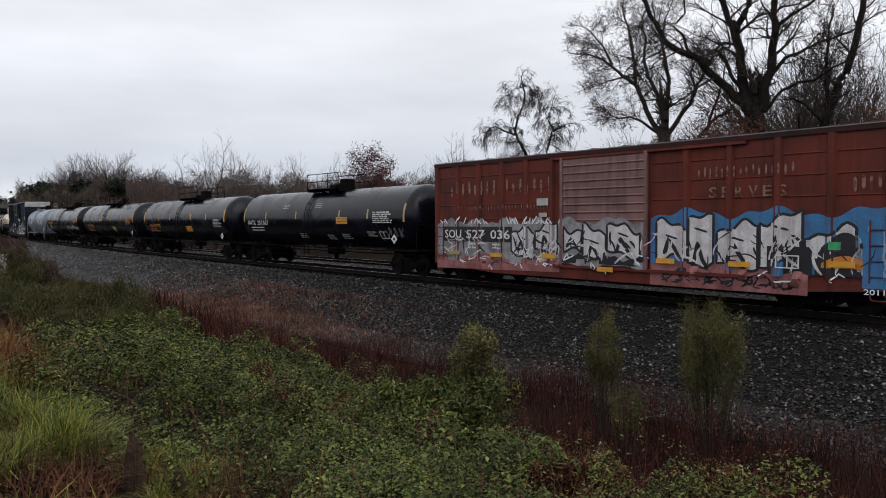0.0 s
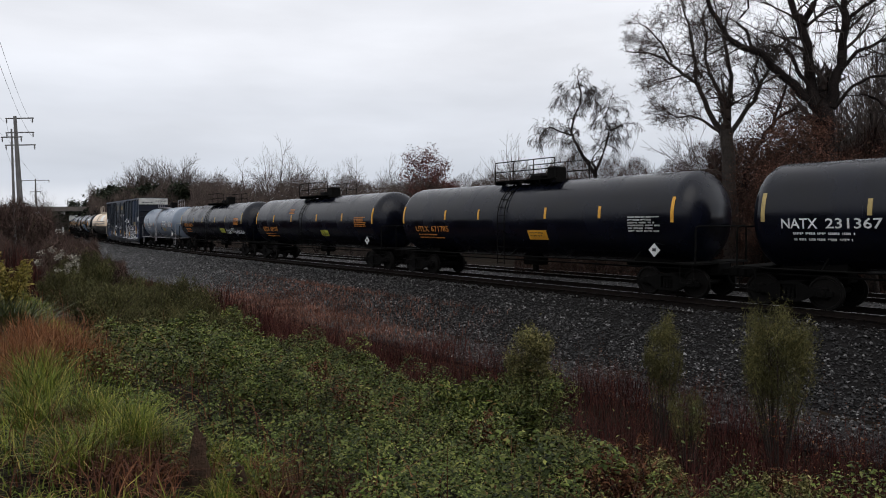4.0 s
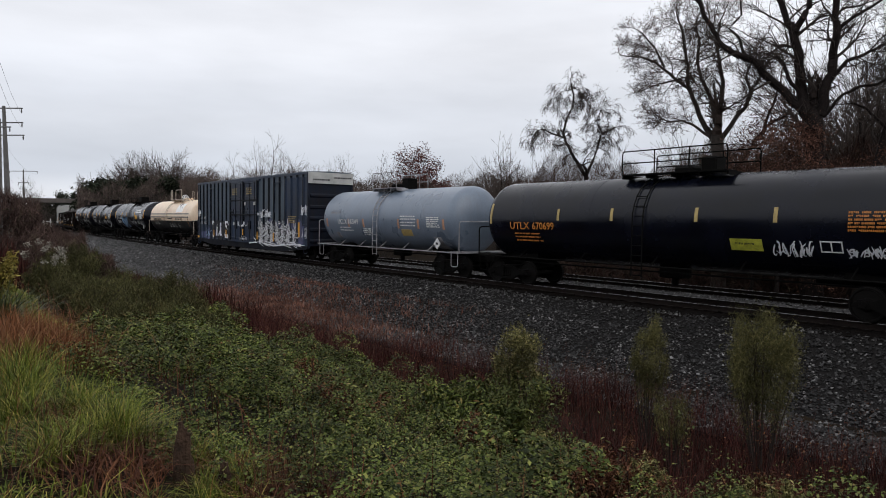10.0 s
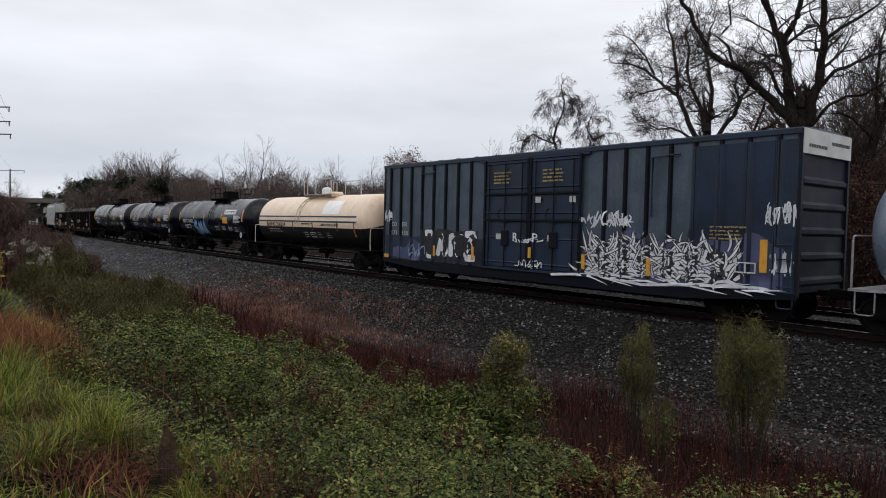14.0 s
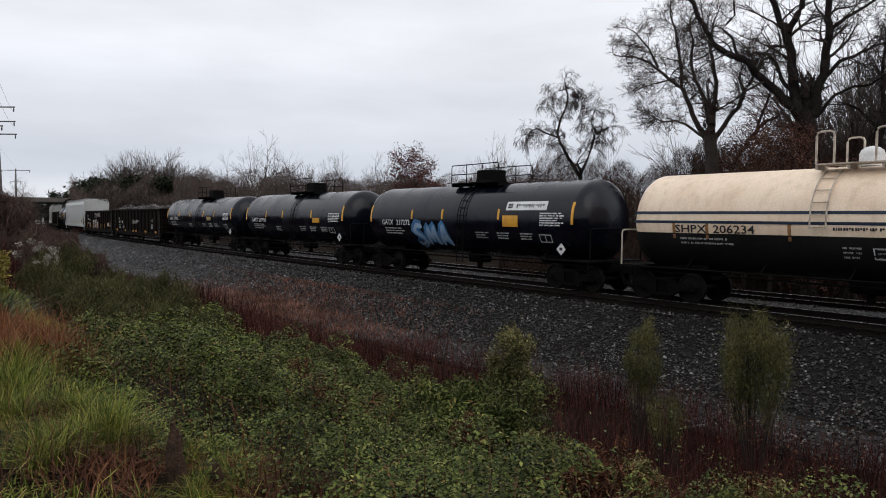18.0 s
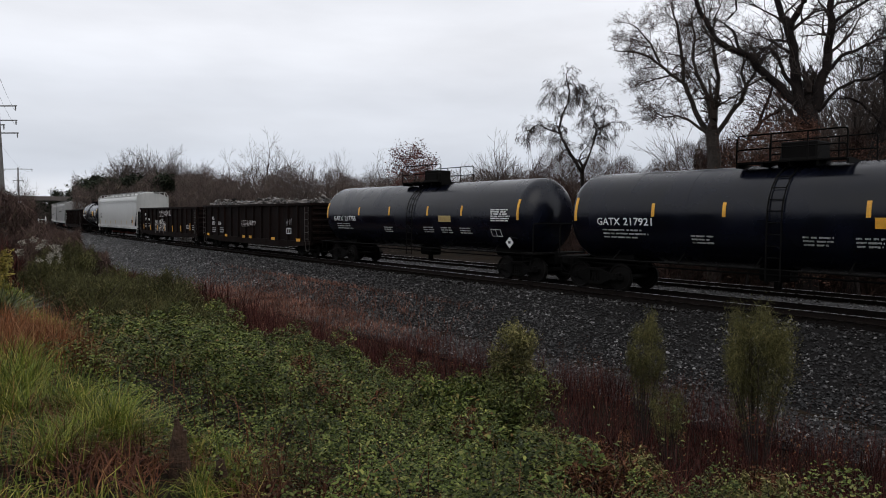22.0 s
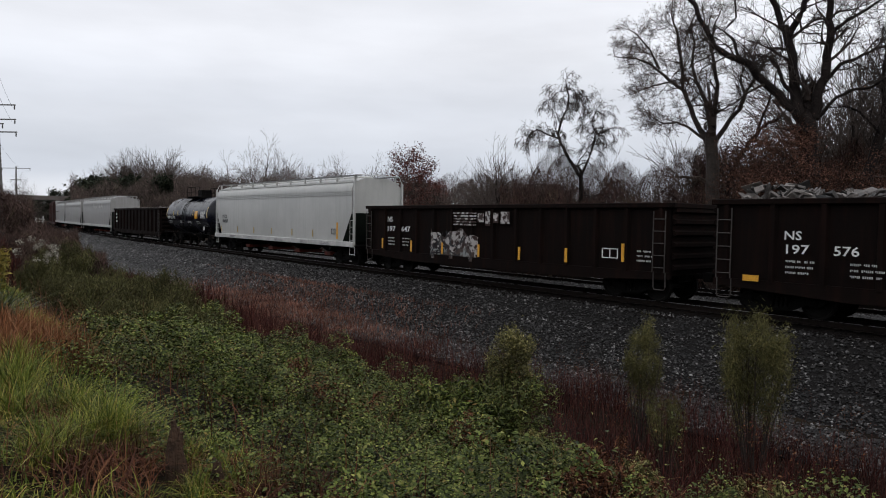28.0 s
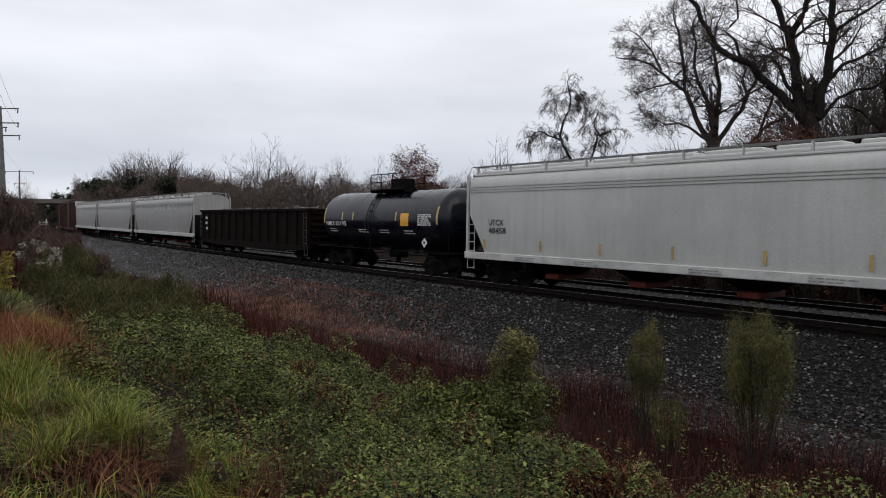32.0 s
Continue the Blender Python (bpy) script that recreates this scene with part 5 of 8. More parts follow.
    worn(-7.3, -2.0, 3.4, 3.95, 8, 1)
    worn(-7.0, -2.2, 2.82, 3.02, 16, 2)
    worn(3.25, 6.0, 3.62, 3.92, 8, 3)
    for i, ch in enumerate("SERVES"):
        lettering(ch, 3.6 + 0.38 * i, 3.05, 0.24, 0.3, fade, c0, y=-1.53, label="worn pale character")
    lettering("2011", 7.6, 0.6, 0.45, 0.14, M_SPRAY_W, c0, y=-1.6, label="small white year")
    area("spray_fill", M_SPRAY_B, 7.55, 8.15, lambda x: 0.75, wavy(2.25, 0.1, 3), 0.0155, "bright blue sprayed end")
    worn(7.3, 8.0, 3.1, 3.5, 2, 5)
    worn(-0.6, 0.5, 3.22, 3.36, 6, 6)
    for x0, w, body in ((-7.55, 0.95, "SOU"), (-6.3, 1.0, "527"), (-5.0, 1.0, "036")):
        lettering(body, x0, 1.74, w, 0.34, M_WHITE, c0, y=-1.6, label="white painted characters")
    for x, z, m in ((-7.0, 1.16, M_YELLOW_DIM), (-4.72, 1.14, M_YELLOW), (-2.2, 1.18, M_YELLOW), (0.18, 0.84, M_YELLOW), (2.28, 1.2, M_YELLOW), (4.53, 1.2, M_YELLOW), (7.1, 1.3, M_YELLOW)):
        sign_sheet("reflector", m, c0, x - 0.3, x + 0.3, z - 0.07, z + 0.08, y=-1.66 if abs(x) < 1.6 else -1.61)
    for x in (-6.2, -4.9):
        small_print(c0, x, 1.5, 0.5, 2, M_WHITE, y=-1.6, h=0.07, gap=0.14, seed=int(x * 3))
    frame_mark(c0, 5.5, 6.1, 1.15, 1.5, M_WHITE, R=0, y=-1.62)
    sign_sheet("white_notice", M_OFFWHITE, c0, -2.75, -2.25, 2.95, 3.2, y=-1.56)
    sign_sheet("white_notice", M_OFFWHITE, c0, -2.65, -2.3, 2.55, 2.7, y=-1.56)


paint0()

# black tank cars
lettering("NATX", -7.2, 2.22, 0.95, 0.27, M_WHITE, c1, R0, Z0)
lettering("231367", -6.05, 2.22, 1.35, 0.27, M_WHITE, c1, R0, Z0)
small_print(c1, -6.9, 2.06, 2.1, 2, M_WHITE, R0, Z0, h=0.06, gap=0.16, seed=1)
tint(c1, "yellow_placard", M_YELLOW, 2.35, 3.3, 2.3, 2.62, "yellow warning placard")
small_print(c1, 2.45, 2.52, 0.75, 2, M_SPRAY_K, R0, Z0, h=0.05, gap=0.12, seed=2)
data_panel(c1, 5.4, 7.0, 2.3, 2.85, M_WHITE, 3)
frame_mark(c1, 5.75, 6.35, 1.62, 1.95, M_WHITE)
tag(c1, 6.4, 7.5, 1.7, 2.2, M_SPRAY_G, drum(0.02), 11, 4, 0.03)
hazard_diamond(c1, 6.85, 1.62, R0, Z0)
for x, z in ((-1.5, 1.75), (1.2, 1.7), (2.6, 1.75), (4.8, 1.9), (-3.1, 3.3), (0.2, 3.3)):
    small_print(c1, x, z, 0.8, 3, M_OFFWHITE, R0, Z0, h=0.04, gap=0.09, seed=int(x * 7))

lettering("UTLX", -6.5, 2.02, 1.0, 0.26, M_ORANGE, c2, R0, Z0)
lettering("671785", -5.3, 2.02, 1.3, 0.26, M_ORANGE, c2, R0, Z0)
small_print(c2, -6.4, 1.86, 1.9, 2, M_ORANGE, R0, Z0, h=0.05, gap=0.14, seed=4)
tint(c2, "yellow_placard", M_YELLOW, 1.0, 2.0, 1.76, 2.12, "yellow warning placard")
small_print(c2, 1.1, 2.0, 0.8, 2, M_SPRAY_K, R0, Z0, h=0.05, gap=0.12, seed=5)
data_panel(c2, 5.8, 7.1, 2.05, 2.6, M_OFFWHITE, 6)
hazard_diamond(c2, 6.7, 1.5, R0, Z0)

lettering("UTLX", -6.6, 1.92, 0.95, 0.3, M_ORANGE, c3, R0, Z0)
lettering("671915", -5.45, 1.92, 1.15, 0.3, M_ORANGE, c3, R0, Z0)
small_print(c3, -6.5, 1.74, 2.0, 2, M_ORANGE, R0, Z0, h=0.05, gap=0.16, seed=7)
small_print(c3, -2.5, 3.28, 0.8, 4, M_ORANGE, R0, Z0, h=0.04, gap=0.08, seed=8)
tint(c3, "lime_placard", M_LIME, 1.75, 2.65, 1.7, 2.02, "yellow-green warning placard")
small_print(c3, 1.85, 1.9, 0.7, 2, M_SPRAY_K, R0, Z0, h=0.05, gap=0.13, seed=9)
data_panel(c3, 5.9, 7.2, 2.2, 2.75, M_ORANGE, 10)
hazard_diamond(c3, 6.9, 1.5, R0, Z0)

lettering("UTLX", -6.4, 2.2, 1.05, 0.28, M_ORANGE, c4, R0, Z0)
lettering("670699", -5.2, 2.2, 1.1, 0.28, M_ORANGE, c4, R0, Z0)
small_print(c4, -6.2, 2.02, 1.6, 3, M_ORANGE, R0, Z0, h=0.05, gap=0.13, seed=11)
tint(c4, "lime_placard", M_LIME, 2.7, 3.65, 1.75, 2.08, "yellow-green warning placard")
small_print(c4, 2.85, 1.92, 0.65, 1, M_SPRAY_K, R0, Z0, h=0.06, gap=0.12, seed=12)
tag(c4, 4.0, 4.95, 1.6, 2.1, M_SPRAY_W, drum(0.02), 12, 5, 0.035)
frame_mark(c4, 5.2, 5.75, 1.78, 2.08, M_WHITE)
tag(c4, 5.85, 7.6, 1.65, 2.0, M_SPRAY_W, drum(0.02), 13, 9, 0.035)
data_panel(c4, 5.9, 7.15, 2.3, 2.85, M_ORANGE, 13)

# grey-blue tank car
lettering("UCLX", -4.05, 2.25, 0.95, 0.27, M_WHITE, c5, R0, Z0)
lettering("16349", -2.95, 2.25, 1.05, 0.27, M_WHITE, c5, R0, Z0)
small_print(c5, -3.95, 2.05, 1.6, 2, M_WHITE, R0, Z0, h=0.06, gap=0.15, seed=14)
small_print(c5, -1.6, 2.0, 0.8, 4, M_WHITE, R0, Z0, h=0.05, gap=0.1, seed=15)
faded = material("faded_orange_stripe", (0.5, 0.24, 0.12), 0.55, second=(0.35, 0.25, 0.22), scale=6)
for x in (-5.3, -2.95, -1.45, 1.78, 3.4, 5.3):
    sign_sheet("faded_stripe", faded, c5, x - 0.07, x + 0.07, 2.1, 2.55, R0, Z0)
tint(c5, "orange_placard", M_YELLOW_DIM, 1.95, 2.8, 1.76, 2.06, "orange warning placard")
for z in (2.65, 2.52, 2.36, 2.22):
    small_print(c5, 1.95, z, 1.3, 1, M_WHITE, R0, Z0, h=0.06, gap=0.1, seed=int(z * 100))
data_panel(c5, 4.05, 5.15, 2.15, 2.65, M_WHITE, 16)
hazard_diamond(c5, 4.6, 1.45, R0, Z0, 0.26)
tint(c5, "grey_plate", M_SPRAY_G, 4.35, 4.9, 1.2, 1.75, "grey placard holder")
tint(c5, "small_plate", M_SPRAY_G, -4.55, -4.2, 1.5, 1.8)
small_print(c5, -4.9, 2.95, 1.2, 3, M_SPRAY_G, R0, Z0, h=0.03, gap=0.08, seed=17)

# navy boxcar
POSTS6 = [x for x in np.linspace(-9.2, -3.4, 8)] + [x for x in np.linspace(3.4, 9.2, 8)]


def side6(lift):
    def surf(x, z):
        y = 1.64 if -2.5 < x < 2.5 else 1.5
        for p in POSTS6:
            d = abs(x - p)
            if d < 0.11:
                y = max(y, 1.5 + 0.09 * min(1.0, (0.11 - d) / 0.05))
        if z < 0.88:
            y = max(y, 1.555)
        return -(y + lift)
    return surf


def paint6():
    def area(name, mat, x0, x1, lo, hi, lift, label):
        g = Geo()
        patch(g, x0, x1, lo, hi, side6(lift))
        part(name, g, mat, c6, label, smooth=False)
    area("navy_band", M_NAVY, -9.6, -2.55, lambda x: 0.9, wavy(2.0, 0.05, 1), 0.003, "darker navy paint along the lower side")
    area("navy_band", M_NAVY, 6.6, 9.7, lambda x: 0.9, lambda x: 5.0, 0.003, "darker navy paint at the end")
    area("spray_fill", M_SPRAY_V, 2.7, 9.4, wavy(0.92, 0.04, 2), wavy(2.2, 0.2, 1.7), 0.006, "dim violet sprayed haze")
    area("spray_fill", M_SPRAY_V, -9.0, -6.8, wavy(0.92, 0.04, 2), wavy(1.6, 0.2, 2.4), 0.006, "dim violet sprayed haze")
    area("spray_fill", M_SPRAY_K, -6.75, -2.95, wavy(0.95, 0.05, 3), wavy(2.28, 0.05, 3.3), 0.007, "black ground behind the block letters")
    # four white block letters
    strokes = ([(0.0, 1.0), (1.0, 1.0)], [(0.5, 1.0), (0.5, 0.0)], [(0.2, 0.0), (0.8, 0.0)]), ([(0.0, 0.0), (0.5, 1.0)], [(0.5, 1.0), (1.0, 0.0)], [(0.22, 0.35), (0.78, 0.35)]), ([(0.0, 0.0), (0.0, 1.0)], [(0.0, 1.0), (1.0, 0.0)], [(1.0, 0.0), (1.0, 1.0)]), ([(0.0, 1.0), (1.0, 1.0)], [(1.0, 1.0), (0.0, 0.0)], [(0.0, 0.0), (1.0, 0.0)])
    for i, letter in enumerate(strokes):
        back, g = Geo(), Geo()
        for q in letter:
            way = [(-6.5 + i * 0.92 + u * 0.66, 1.16 + v * 0.98) for u, v in q]
            ribbon(back, way, 0.37, side6(0.011 + 0.003 * i))
            ribbon(g, way, 0.29, side6(0.0125 + 0.003 * i))
        part("letter_shadow", back, M_SPRAY_K, c6, "black sprayed outline", smooth=False)
        part("block_letter", g, M_SPRAY_W, c6, "white sprayed block letter", smooth=False)
    area("spray_fill", M_SPRAY_K, 2.75, 8.15, wavy(0.95, 0.05, 3), lambda x: 2.0 + 0.12 * math.sin(3 * x) + 0.1 * math.sin(7 * x), 0.008, "black ground behind the spiky letters")
    r = random.Random(8)
    for n, (count, low, high, w0, w1) in enumerate(((130, 0.98, 1.75, 0.09, 0.16), (150, 0.9, 1.95, 0.05, 0.1))):
        light, dark = Geo(), Geo()
        for k in range(count):
            x, z = r.uniform(2.8, 8.0), r.uniform(low, high)
            a = radians(r.choice((55, 70, 110, 125, 40, 145, 20, 165)) + r.gauss(0, 12))
            ln, w, bend = r.uniform(0.3, 1.0), r.uniform(w0, w1), r.uniform(-1.5, 1.5)
            if z + ln * math.sin(a) > 2.55:
                ln = (2.55 - z) / math.sin(a)
            up = 0.010 + 0.02 * n + 0.00012 * k
            flame(dark, x, z, a, ln * 1.05, w + 0.055, bend, side6(up))
            flame(light, x, z, a, ln, w, bend, side6(up + 0.0008))
        part("spray_shading", dark, M_SPRAY_K, c6, "black sprayed outlines", smooth=False)
        part("spray_lettering", light, M_SPRAY_W, c6, "large white spiky interlocking letters", smooth=False)
    light = Geo()
    for k in range(30):
        x = r.uniform(1.6, 8.6)
        flame(light, x, r.uniform(0.8, 0.98), radians(r.choice((4, 176, -6, 10))), r.uniform(0.5, 1.2), 0.05, r.uniform(-0.4, 0.4), side6(0.07))
    part("spray_swash", light, M_SPRAY_W, c6, "white sprayed strokes along the sill", smooth=False)
    g = Geo()
    ribbon(g, [(1.2, 0.82), (3.0, 0.95), (5.0, 0.75), (7.0, 0.9), (8.9, 0.95)], 0.09, side6(0.02))
    part("spray_swash", g, M_SPRAY_W, c6, "long white sprayed stroke", smooth=False)
    tag(c6, 2.65, 4.5, 2.5, 3.2, M_SPRAY_W, side6(0.014), 41, 6, 0.05)
    tag(c6, 9.0, 9.75, 2.65, 3.4, M_SPRAY_W, side6(0.014), 42, 4, 0.04)
    tag(c6, 9.1, 9.65, 1.3, 2.2, M_SPRAY_W, side6(0.014), 43, 4, 0.04)
    tag(c6, -9.7, -9.1, 2.5, 3.3, M_SPRAY_W, side6(0.014), 44, 3, 0.04)
    tag(c6, -0.6, 0.6, 1.9, 2.1, M_SPRAY_W, side6(0.014), 45, 4, 0.04)
    tag(c6, -0.6, 0.6, 0.95, 1.3, M_SPRAY_W, side6(0.014), 46, 4, 0.04)
    tag(c6, -7.6, -6.7, 1.0, 1.7, M_SPRAY_LB, side6(0.014), 47, 3, 0.04)
    for x, z0, z1, w in ((-5.6, 1.15, 1.6, 0.12), (-3.05, 1.1, 1.65, 0.14), (0.15, 1.35, 1.75, 0.14), (2.7, 1.1, 1.6, 0.14), (5.3, 1.05, 1.6, 0.14), (8.95, 1.4, 2.3, 0.2)):
        sign_sheet("reflector_stripe", M_YELLOW, c6, x - w / 2, x + w / 2, z0, z1, y=-1.69)
    sign_sheet("reflector", M_YELLOW, c6, -9.55, -9.2, 0.92, 1.08, y=-1.62)
    frame_mark(c6, 8.1, 8.7, 1.35, 1.65, M_WHITE, R=0, y=-1.6)
    for x in (-1.9, 0.7):
        small_print(c6, x, 4.55, 1.15, 4, M_YELLOW_DIM, y=-1.66, h=0.06, gap=0.13, seed=int(x * 5))
    for x, z in ((0.35, 3.4), (2.0, 3.4), (-1.7, 2.0), (1.0, 2.0)):
        sign_sheet("notice", M_OFFWHITE, c6, x, x + 0.28, z, z + 0.22, y=-1.66)
    for body, x, z, w in (("CO", -9.1, 2.4, 0.4), ("ER", -8.25, 2.4, 0.4), ("171", -9.1, 2.0, 0.42), ("155", -8.25, 2.0, 0.48)):
        lettering(body, x, z, w, 0.2, M_OFFWHITE, c6, y=-1.51, label="small white stencilled characters")
    for body, x, w in (("R", -0.72, 0.26), ("P", 0.3, 0.26)):
        lettering(body, x, 1.95, w, 0.32, M_SPRAY_W, c6, y=-1.7, label="white sprayed character")
    small_print(c6, 7.3, 2.6, 1.1, 4, M_YELLOW_DIM, y=-1.6, h=0.05, gap=0.11, seed=52)
    # an outlined hatch on the upper side
    for x in (-6.7, 5.3):
        g = Geo().tube([(x, -1.6, 2.9), (x, -1.6, 4.75), (x + 0.95, -1.6, 4.82)], 0.03)
        part("grab_pipe", g, M_NAVY, c6)


paint6()

# cream tank car
for z0, z1 in ((2.78, 2.86), (2.5, 2.58)):
    tint(c7, "blue_band", M_NAVY, -6.4, 5.7, z0, z1, "dark blue painted band")
lettering("SHPX", -4.95, 2.22, 1.05, 0.24, M_SPRAY_K, c7, R0, Z0)
lettering("206234", -3.7, 2.22, 1.25, 0.24, M_SPRAY_K, c7, R0, Z0)
small_print(c7, -4.8, 2.02, 1.9, 2, M_OFFWHITE, R0, Z0, h=0.06, gap=0.13, seed=60)
lettering("LIMESTONE SLURRY", 1.9, 2.3, 2.0, 0.13, M_SPRAY_K, c7, R0, Z0)
small_print(c7, -0.4, 2.36, 1.6, 1, M_SPRAY_K, R0, Z0, h=0.08, gap=0.12, seed=61)
small_print(c7, 2.1, 2.1, 1.4, 1, M_SPRAY_K, R0, Z0, h=0.05, gap=0.12, seed=62)
tint(c7, "white_patch", M_FRESH, 1.95, 3.8, 2.95, 3.7, "fresh white paint patch")
rusty = material("rust_stain", (0.3, 0.14, 0.05), 0.8, second=(0.2, 0.1, 0.04), scale=6)
for x in (-5.0, -3.9, -1.5, 0.95, 3.7, 5.45):
    sign_sheet("rust_streak", rusty, c7, x - 0.045, x + 0.045, 2.05, 2.52, R0, Z0)
tint(c7, "orange_streak", M_ORANGE, 5.4, 5.52, 1.75, 2.2)
for x in (-0.2, 0.6, 1.4, 2.4):
    small_print(c7, x, 1.9, 0.5, 3, M_OFFWHITE, R0, Z0, h=0.05, gap=0.12, seed=int(x * 9) + 70)
frame_mark(c7, 0.5, 1.1, 1.65, 1.95, M_WHITE)

# black tank cars with white lettering
for car, num, xs in ((c8, "217272", (-5.55, -4.35)), (c9, "217921", (-5.5, -4.42)), (c10, "217755", (-6.75, -5.6))):
    k = {"217272": 0, "217921": 1, "217755": 2}[num]
    lettering("GATX", xs[0], 2.26, 0.95, 0.25, M_WHITE, car, R0, Z0)
    lettering(num, xs[1], 2.26, 1.1, 0.25, M_WHITE, car, R0, Z0)
    small_print(car, xs[0] + 0.2, 2.08, 1.8, 3, M_OFFWHITE, R0, Z0, h=0.05, gap=0.12, seed=80 + k)
    e = (0, -0.1, 0.95)[k]
    tint(car, "yellow_placard", (M_YELLOW, M_YELLOW, M_YELLOW_DIM)[k], 3.0 - e * 0.5, 3.85 - e * 0.5, 2.28, 2.72 if k == 0 else 2.55, "yellow warning placard")
    data_panel(car, 5.0 + e, 6.3 + e, 2.3, 2.82, M_WHITE, 83 + k)
    hazard_diamond(car, 5.9 + e, 1.5, R0, Z0)
    for x, z in ((1.3, 2.0), (2.6, 2.0), (3.9, 2.0), (-2.0, 1.95)):
        small_print(car, x, z, 0.8, 3, M_OFFWHITE, R0, Z0, h=0.045, gap=0.1, seed=int(x * 11) + 90 + k)
    frame_mark(car, 4.9 + e, 5.5 + e, 1.72, 2.02, M_OFFWHITE)
tint(c8, "white_board", M_WHITE, 3.15, 5.3, 2.92, 3.25, "white company board")
small_print(c8, 3.7, 3.02, 1.5, 1, M_SPRAY_K, R0, Z0, h=0.14, gap=0.2, seed=95)
tint(c8, "board_emblem", M_SPRAY_K, 3.25, 3.5, 3.0, 3.18)


def blue_script():
    g, h = Geo(), Geo()
    for i, p in enumerate(([(-2.35, 2.2), (-2.75, 2.28), (-3.0, 2.0), (-2.5, 1.75), (-2.35, 1.5), (-2.75, 1.35), (-3.0, 1.5)], [(-2.1, 1.4), (-1.95, 2.15), (-1.75, 1.6), (-1.5, 2.2), (-1.4, 1.4)], [(-1.15, 1.4), (-0.85, 2.25), (-0.55, 1.4)], [(-1.0, 1.7), (-0.6, 1.7)])):
        ribbon(g, p, 0.2, drum(0.025))
        ribbon(h, [(x - 0.05, z + 0.06) for x, z in p], 0.42, drum(0.018))
    part("blue_glow", h, M_SPRAY_B, c8, "blue sprayed shadow", smooth=False)
    part("blue_letters", g, M_SPRAY_LB, c8, "pale blue sprayed letters", smooth=False)


blue_script()

# gondolas
def emblem(car, x0, x1, z0, z1, seed, worn):
    """A striped company emblem, as plain worn blocks."""
    r = random.Random(seed)
    w = x1 - x0
    for i in range(5):
        z = z0 + (z1 - z0) * i / 5
        sign_sheet("emblem_bar", M_RUSTY_WHITE, car, x0, x0 + w * 0.42, z, z + (z1 - z0) * 0.11, y=-1.6)
    for a, b in ((0.45, 0.55), (0.58, 0.66), (0.72, 0.8), (0.84, 0.98)):
        sign_sheet("emblem_block", M_RUSTY_WHITE, car, x0 + w * a, x0 + w * b, z0 + r.uniform(0, 0.15), z1 - r.uniform(0, 0.1), y=-1.6)


lettering("NS", -6.95, 2.15, 0.45, 0.24, M_WHITE, c11, y=-1.59)
lettering("197", -6.9, 1.78, 0.6, 0.25, M_WHITE, c11, y=-1.59)
lettering("576", -5.7, 1.78, 0.6, 0.25, M_WHITE, c11, y=-1.59)
emblem(c11, -1.2, 1.3, 1.75, 2.2, 1, True)
for x, w in ((-7.85, 0.45), (-4.1, 0.4), (-0.8, 0.4), (0.35, 0.4), (4.0, 0.5), (7.55, 0.5)):
    sign_sheet("reflector", M_YELLOW, c11, x - w / 2, x + w / 2, 0.97, 1.14, y=-1.6)
frame_mark(c11, 6.0, 6.6, 1.4, 1.75, M_WHITE, R=0, y=-1.6)
tag(c11, 6.0, 6.7, 1.9, 2.4, M_SPRAY_G, lambda x, z: -1.6, 101, 3, 0.03)
for x in (-6.9, -5.3):
    small_print(c11, x, 1.55, 0.8, 3, M_OFFWHITE, y=-1.6, h=0.06, gap=0.15, seed=int(x * 4))
lettering("NS", -6.75, 2.4, 0.4, 0.25, M_WHITE, c12, y=-1.59)
lettering("197", -6.75, 1.95, 0.65, 0.25, M_WHITE, c12, y=-1.59)
lettering("647", -5.6, 1.95, 0.7, 0.25, M_WHITE, c12, y=-1.59)
emblem(c12, -1.75, 1.75, 2.32, 2.92, 2, False)
for x, z in ((-7.2, 1.35), (-4.8, 1.3), (-2.5, 1.3), (-0.1, 1.3), (2.25, 1.3), (4.6, 1.35), (7.05, 1.5)):
    sign_sheet("reflector_stripe", M_YELLOW, c12, x - 0.055, x + 0.055, z - 0.25, z + (0.35 if x > 7 else 0.25), y=-1.6)
frame_mark(c12, 6.2, 6.85, 1.35, 1.68, M_WHITE, R=0, y=-1.6)


def gond_side(x, z):
    for p in np.linspace(-8.4, 8.4, 14):
        if abs(x - p) < 0.12:
            return -1.45 - 0.13
    return -1.46


g_ = Geo()
patch(g_, -3.5, -0.3, wavy(0.85, 0.05, 3), wavy(2.0, 0.15, 3), gond_side)
part("spray_fill", g_, M_RUSTY_WHITE, c12, "flaking grey-white sprayed cloud", smooth=False)
g_ = Geo()
patch(g_, -3.5, -0.5, wavy(0.85, 0.05, 3), wavy(1.28, 0.1, 4), lambda x, z: gond_side(x, z) - 0.004)
part("spray_fill", g_, M_RUSTY_GREY, c12, "flaking pale green sprayed band", smooth=False)
g_ = Geo()
r_ = random.Random(19)
for k in range(46):
    flame(g_, r_.uniform(-3.4, -0.5), r_.uniform(0.95, 1.7), r_.uniform(0, 6.28), r_.uniform(0.3, 0.8), r_.uniform(0.03, 0.09), r_.uniform(-3, 3), lambda x, z: gond_side(x, z) - 0.008 - 0.0003 * k)
part("spray_line", g_, M_SPRAY_K, c12, "black curling spray lines", smooth=False)
for x in (-6.7, -5.5, 7.6):
    small_print(c12, x, 1.6, 0.6, 3, M_OFFWHITE, y=-1.6, h=0.06, gap=0.15, seed=int(x * 4))

